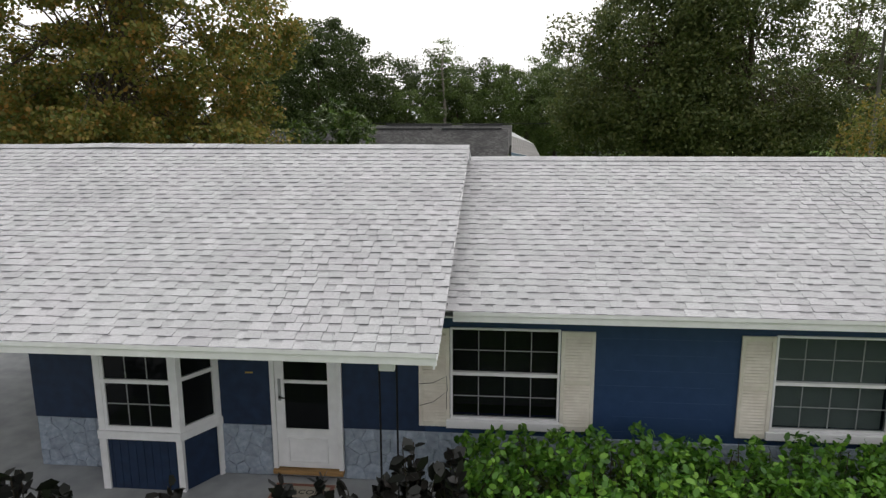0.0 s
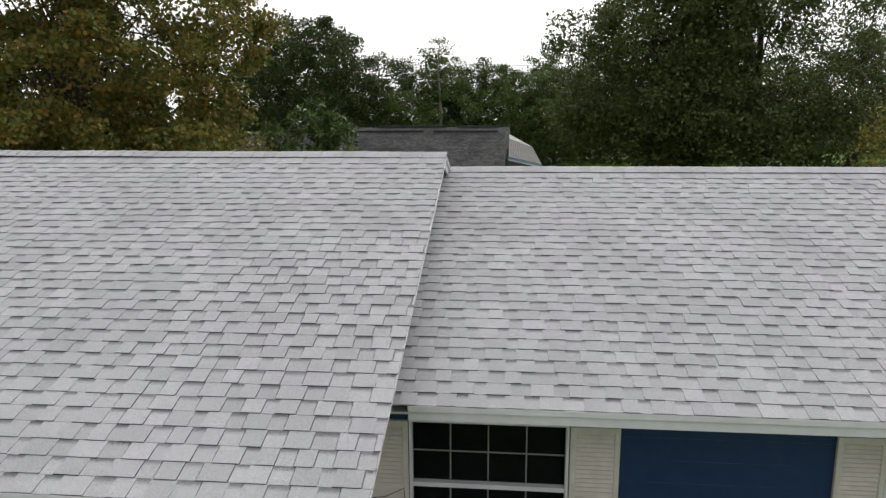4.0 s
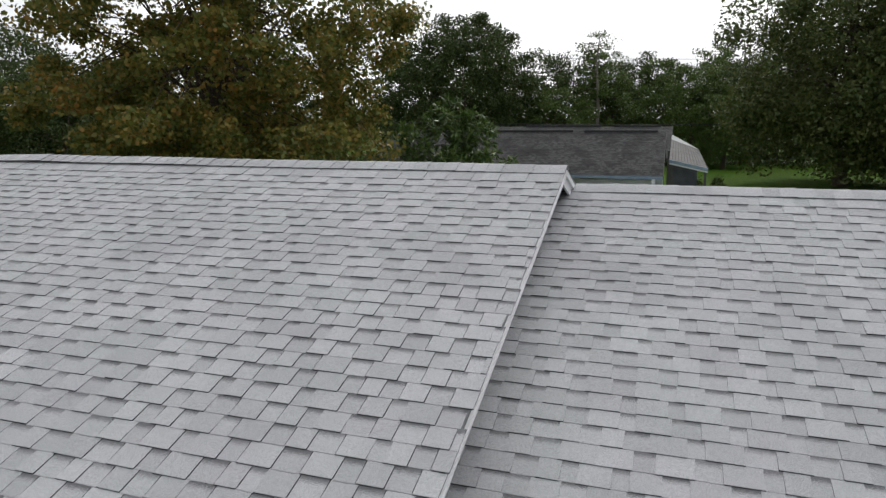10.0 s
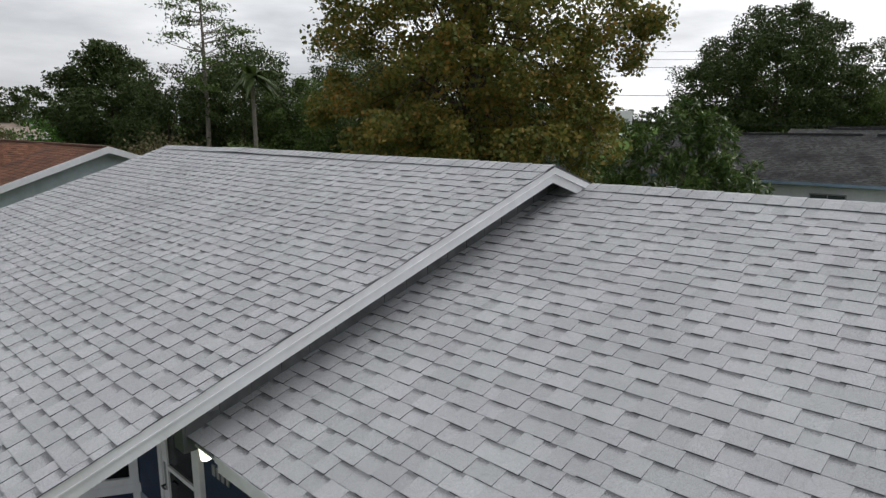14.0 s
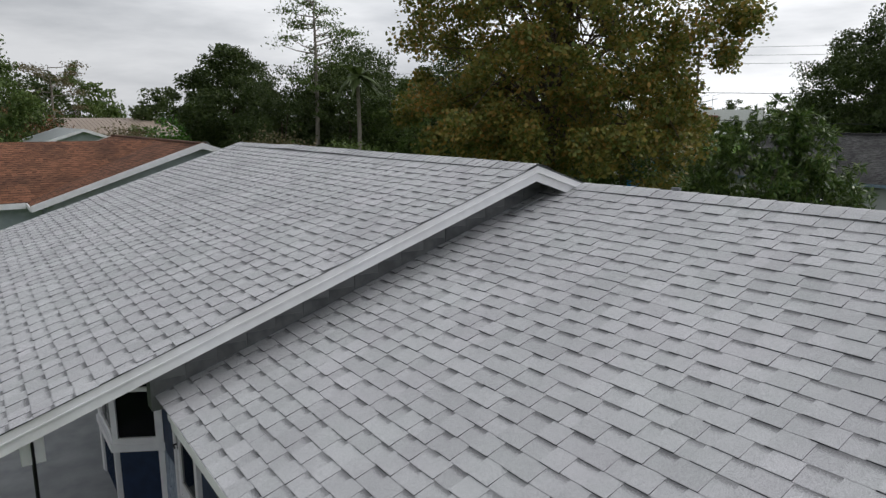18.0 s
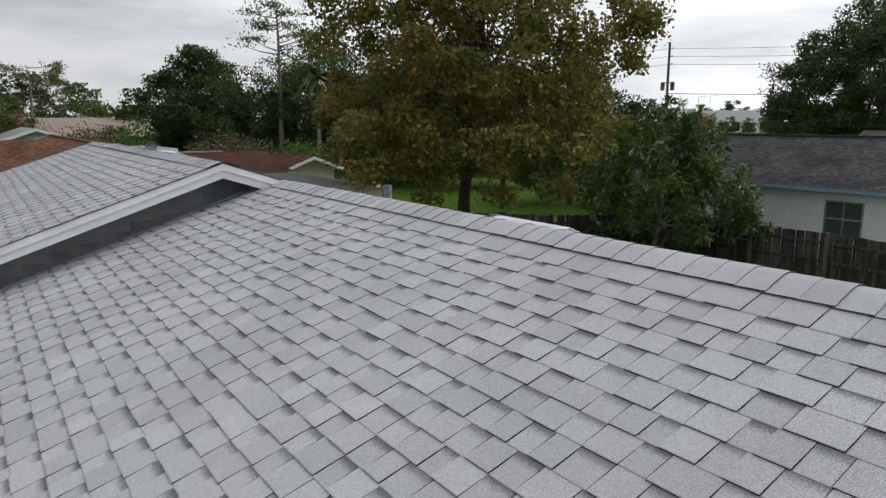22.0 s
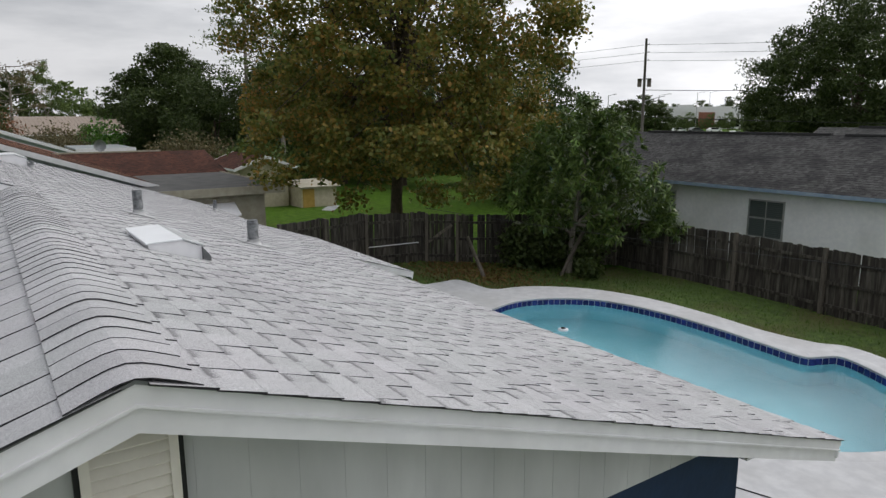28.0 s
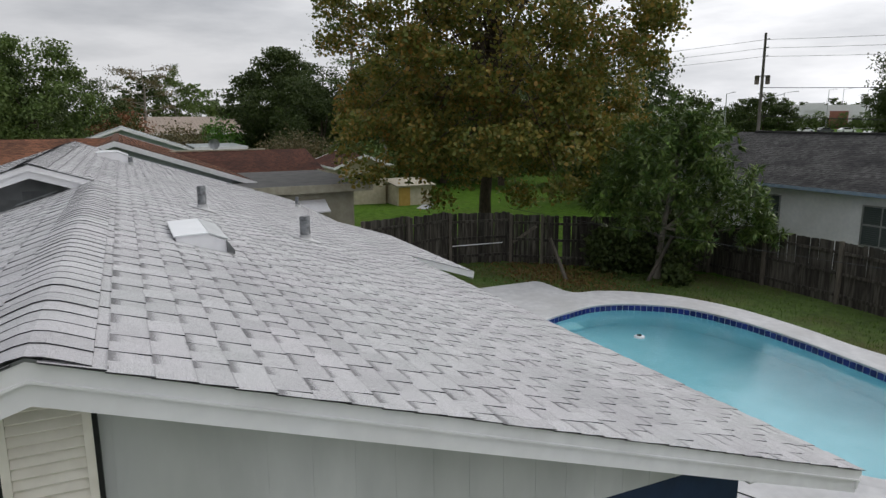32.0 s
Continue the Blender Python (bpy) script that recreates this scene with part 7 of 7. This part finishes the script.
for x, y, k, s in ((-49.5, -1.6, 1, 0.98), (-103, 12, 2, 1.0), (-88, 20, 3, 0.8), (-95, 28, 4, 0.9), (-70, 26, 3, 0.72), (-62, 1.0, 0, 0.75), (-56, -5, 0, 0.85), (-70, -8, 1, 1.0), (-110, 5, 3, 0.7), (-112, 18, 4, 0.7), (-108, 30, 3, 0.75), (-86, -10, 2, 1.0), (-50, -4.5, 0, 0.85), (-50, -12, 0, 1.0)):
    tree_copy((wood + far_trees)[k], x, y, G0, s, wr.uniform(0, 6.28))
for k in range(30):
    q = Vector((-167.4, 233, 0)) + dirv * (-95 + 6.0 * k) + Vector((-dirv.y, dirv.x, 0)) * (34 + wr.uniform(0, 14))
    tree_copy(far_trees[k % 2], q.x, q.y, G0, wr.uniform(0.85, 1.15), wr.uniform(0, 6.28))
for k in range(12):
    tree_copy(far_trees[k % 2], -175 + 6 * k + wr.uniform(-2, 2), 226 + 4.2 * k + wr.uniform(-2, 2) - 6, G0, wr.uniform(0.28, 0.45), wr.uniform(0, 6.28))
for k in range(30):
    tree_copy(far_trees[k % 2], -150 - wr.uniform(0, 40), -60 + 8.5 * k, G0, wr.uniform(0.6, 0.9), wr.uniform(0, 6.28))


tree("young_tree", "small light green tree before the tan building", -66.0, 13.1, G0, 4.5, 4.0, L_MID, M_BARK, 1500, 0.24, 95, base=0.4, trunk=0.09, clumps=40, spread=0.34, limbs=8, shape=1.4)

# flat carport between the grey roofs
fcp = thing("flat_carport", "low carport with a flat pale grey metal roof", "carport", at=(-40.5, 10.2, G0))
part("roof", boxes((-44.0, -37.2, 8.5, 11.9, 2.76, 2.86)), M_GREYROOF, fcp)
part("fascia", boxes((-37.2, -37.14, 8.48, 11.92, 2.66, 2.87)), M_WHITE, fcp)
for x, y in ((-37.4, 8.7), (-37.4, 11.7), (-43.8, 8.7), (-43.8, 11.7)):
    part("post", boxes((x - 0.05, x + 0.05, y - 0.05, y + 0.05, G0 - 0.1, 2.76)), M_WHITE, fcp)


# trees and parked cars before the store
for x, y, s in ((-113.5, 141.5, 0.62), (-111.8, 146.0, 0.8), (-109.0, 147.5, 0.9), (-107.0, 150.5, 0.8), (-105.0, 152.0, 0.6)):
    tree_copy(far_trees[0], x, y, G0, s, wr.uniform(0, 6.28))
for x, y, s in ((-142.6, 207.0, 0.5), (-139.8, 209.0, 0.6), (-133.2, 214.0, 0.56), (-129.4, 217.0, 0.6), (-137.0, 212.0, 0.4), (-125.0, 221.0, 0.55)):
    tree_copy(far_trees[1], x, y, G0, s, wr.uniform(0, 6.28))
for k, (x, y, p) in enumerate(((-144.7, 173.9, M_CARD), (-139.6, 178.4, M_CARW), (-127.6, 188.0, M_CARW), (-119.1, 194.1, M_CARW), (-123.5, 191.0, M_CARD))):
    car(x, y, -0.44, ang + 0.15 * k, p, "dark car in the far car park" if p is M_CARD else "white car in the far car park")


def airy_tree(x, y, h, label, seed, mat, tiers=9, reach=2.6, name="ear_tree"):
    """A tall tree with a bare stem and flat separate sprays of foliage."""
    r = np.random.default_rng(seed)
    t = thing(name, label, "tree", at=(x, y, G0))
    part("trunk", tube(bmesh.new(), [(x, y, G0 - 0.1), (x + 0.3, y, h * 0.4), (x - 0.1, y + 0.2, h * 0.75), (x + 0.2, y, h * 0.97)], [0.22, 0.16, 0.1, 0.03], 8), M_PALEBARK, t)
    cs = []
    for k in range(tiers * 3):
        z = h * (0.42 + 0.56 * k / (tiers * 3))
        a = r.uniform(0, 6.28)
        ln = reach * r.uniform(0.45, 1.1) * (1.1 - 0.35 * k / (tiers * 3))
        e = Vector((x + ln * math.cos(a), y + ln * math.sin(a), z + ln * r.uniform(0.1, 0.45)))
        part("limb", tube(bmesh.new(), [(x + 0.1, y, z), ((x + e.x) / 2, (y + e.y) / 2, (z + e.z) / 2 - 0.1), e], [0.06, 0.04, 0.012], 5), M_PALEBARK, t)
        n = 150 if r.random() < 0.75 else 30
        cs.append(np.array(tuple(e)) + r.normal(size=(n, 3)) * np.array([0.55, 0.55, 0.16]) * r.uniform(0.7, 1.3))
    c = np.concatenate(cs)
    leaf_mesh("crown", c, r.uniform(0.18, 0.34, len(c)), mat, t, r, aspect=0.45)


airy_tree(-43.6, 21.4, 14.6, "tall airy tree with flat sprays of leaves", 101, L_MID, 10, 3.0)
airy_tree(-29.0, 35.5, 9.6, "slender half-bare tree with sparse sprays", 102, L_MID, 7, 3.2)
airy_tree(-81.5, 7.0, 11.0, "bare grey tree on the skyline", 104, L_DRY, 6, 3.4)
airy_tree(-5.5, 69.0, 13.3, "slender half-bare tree with sparse sprays", 105, L_MID, 4, 1.6)


def palm(x, y, h, label, seed):
    r = np.random.default_rng(seed)
    p = thing("palm_tree", label, "palm", at=(x, y, G0))
    part("trunk", tube(bmesh.new(), [(x, y, G0 - 0.1), (x + 0.1, y, h * 0.5), (x, y, h)], [0.2, 0.15, 0.13], 8), M_PALEBARK, p)
    for k in range(22):
        a, up = r.uniform(0, 6.28), r.uniform(-0.5, 1.0)
        v, f = [], []
        for j in range(7):
            q = j / 6
            ln = 1.9 * q
            c = Vector((x + ln * math.cos(a), y + ln * math.sin(a), h + 0.2 + up * ln - 0.62 * ln * ln * 0.55))
            s = Vector((-math.sin(a), math.cos(a), 0)) * (0.36 * math.sin(math.pi * min(q + 0.12, 1)) + 0.02)
            v += [tuple(c - s + Vector((0, 0, -0.1 * (1 if j % 2 else 0.4)))), tuple(c), tuple(c + s + Vector((0, 0, -0.1 * (1 if j % 2 else 0.4))))]
        for j in range(6):
            f += [(3 * j, 3 * j + 1, 3 * j + 4, 3 * j + 3), (3 * j + 1, 3 * j + 2, 3 * j + 5, 3 * j + 4)]
        raw("frond", v, f, L_DARK, p)


palm(-37.7, 22.0, 7.6, "cabbage palm with a shaggy dark head", 111)
palm(-24.5, 43.5, 2.2, "low palm beside the shed", 112)


def bush(x, y, z, w, h, mat, n, leaf, label, seed, name="bush"):
    r = np.random.default_rng(seed)
    b = thing(name, label, "bush", at=(x, y, z))
    bm = bmesh.new()
    tube(bm, [(x, y, z - 0.05), (x, y, z + h * 0.6)], [0.05, 0.02], 6)
    part("stem", bm, M_BARK, b)
    v = r.normal(size=(n, 3))
    v /= np.linalg.norm(v, axis=1)[:, None]
    q = r.uniform(0.3, 1, n)[:, None] ** 0.5
    c = np.array([x, y, z + h * 0.5]) + v * q * np.array([w / 2, w / 2, h / 2]) + r.normal(0, 0.06 * w, (n, 3))
    c[:, 2] = np.maximum(c[:, 2], z + 0.02)
    leaf_mesh("leaves", c, leaf * r.uniform(0.7, 1.3, n), mat, b, r)


bush(-49.7, 8.4, G0, 5.5, 4.6, L_DRY, 5000, 0.2, "dull brownish bush in a far yard", 121)
bush(-51.3, 12.1, G0, 3.4, 5.4, L_HEDGE, 1500, 0.25, "small bright yellow-green tree in a far yard", 122, "small_tree")
bush(-37, 15.2, G0, 6.0, 4.0, L_DRY, 5000, 0.2, "dull brownish bush in a far yard", 123)
bush(-33, 18.5, G0, 5.0, 3.6, L_MID, 4000, 0.22, "dark bush at the edge of the lawn", 124)
bush(-73.5, 3.9, G0, 7.0, 6.5, L_ORANGE, 4500, 0.3, "rust-coloured tree on the skyline", 125, "small_tree")
bush(-12.5, 26.5, G0, 4.0, 2.6, L_MID, 3500, 0.2, "low bush at the corner of the white house", 126)
bush(-6.9, 18.7, G0, 2.0, 1.6, L_DARK, 2600, 0.16, "dark shady shrub at the foot of the fence", 134)
bush(-6.1, 19.9, G0, 2.6, 1.7, L_DARK, 2600, 0.16, "dark shady shrub at the foot of the fence", 135)
bush(-4.5, 19.1, G0, 0.9, 0.7, L_DARK, 500, 0.16, "low shrub with drooping leaves under the mango", 136)
bush(-8.0, 22.5, G0, 3.6, 2.4, L_DARK, 3500, 0.2, "dark bush behind the fence", 127)
bush(-16, 30.5, G0, 3.4, 1.7, L_DARK, 2600, 0.18, "dark clipped bush on the lawn", 128)
bush(-18.5, 33.5, G0, 3.0, 1.4, L_DARK, 2200, 0.18, "dark clipped bush on the lawn", 129)
bush(3.6, 41.0, G0, 0.9, 1.6, L_DARK, 900, 0.12, "dark clipped shrub by the far house", 130)
bush(4.9, 41.0, G0, 0.9, 1.5, L_DARK, 900, 0.12, "dark clipped shrub by the far house", 131)
bush(21.0, 29.0, G0, 4.5, 6.2, L_SYC, 3800, 0.2, "orange and yellow shrub at the edge of the yard", 132)
bush(24.5, 26.0, G0, 5.0, 5.2, L_ORANGE, 3000, 0.2, "rust-coloured shrub at the edge of the yard", 133)
for k, (x, y, w, h) in enumerate(((-25.5, 45.5, 6.0, 2.0), (-20.5, 47.5, 6.5, 2.3), (-15.0, 50.0, 6.5, 2.2))):
    bush(x, y, G0, w, h, L_DARK, 3500, 0.22, "dark clipped hedge at the far edge of the lawn", 140 + k)

# loose cables: one hooked on a shutter, one lying on the pool deck
def loose_cable(label, paths, r):
    c = thing("loose_cable", label, "cable", group="loose cables", at=paths[0][0])
    for p in paths:
        part("cable", tube(bmesh.new(), [Vector(q) for q in p], [r] * len(p), 5), M_CABLE, c)


loose_cable("thin black cable looped over a cream shutter", (((0.80, -0.046, 1.36), (0.97, -0.046, 1.38), (1.14, -0.046, 1.47), (1.15, -0.046, 1.27)), ((0.80, -0.046, 1.07), (0.98, -0.046, 1.13), (1.14, -0.046, 1.27), (1.14, -0.046, 1.03))), 0.004)
loose_cable("thin black cable lying across the pale pool deck", (((4.5, 10.8, ZD + 0.008), (5.0, 11.04, ZD + 0.008), (5.45, 11.22, ZD + 0.008), (6.0, 11.4, ZD + 0.008), (6.8, 11.5, ZD + 0.008)),), 0.009)
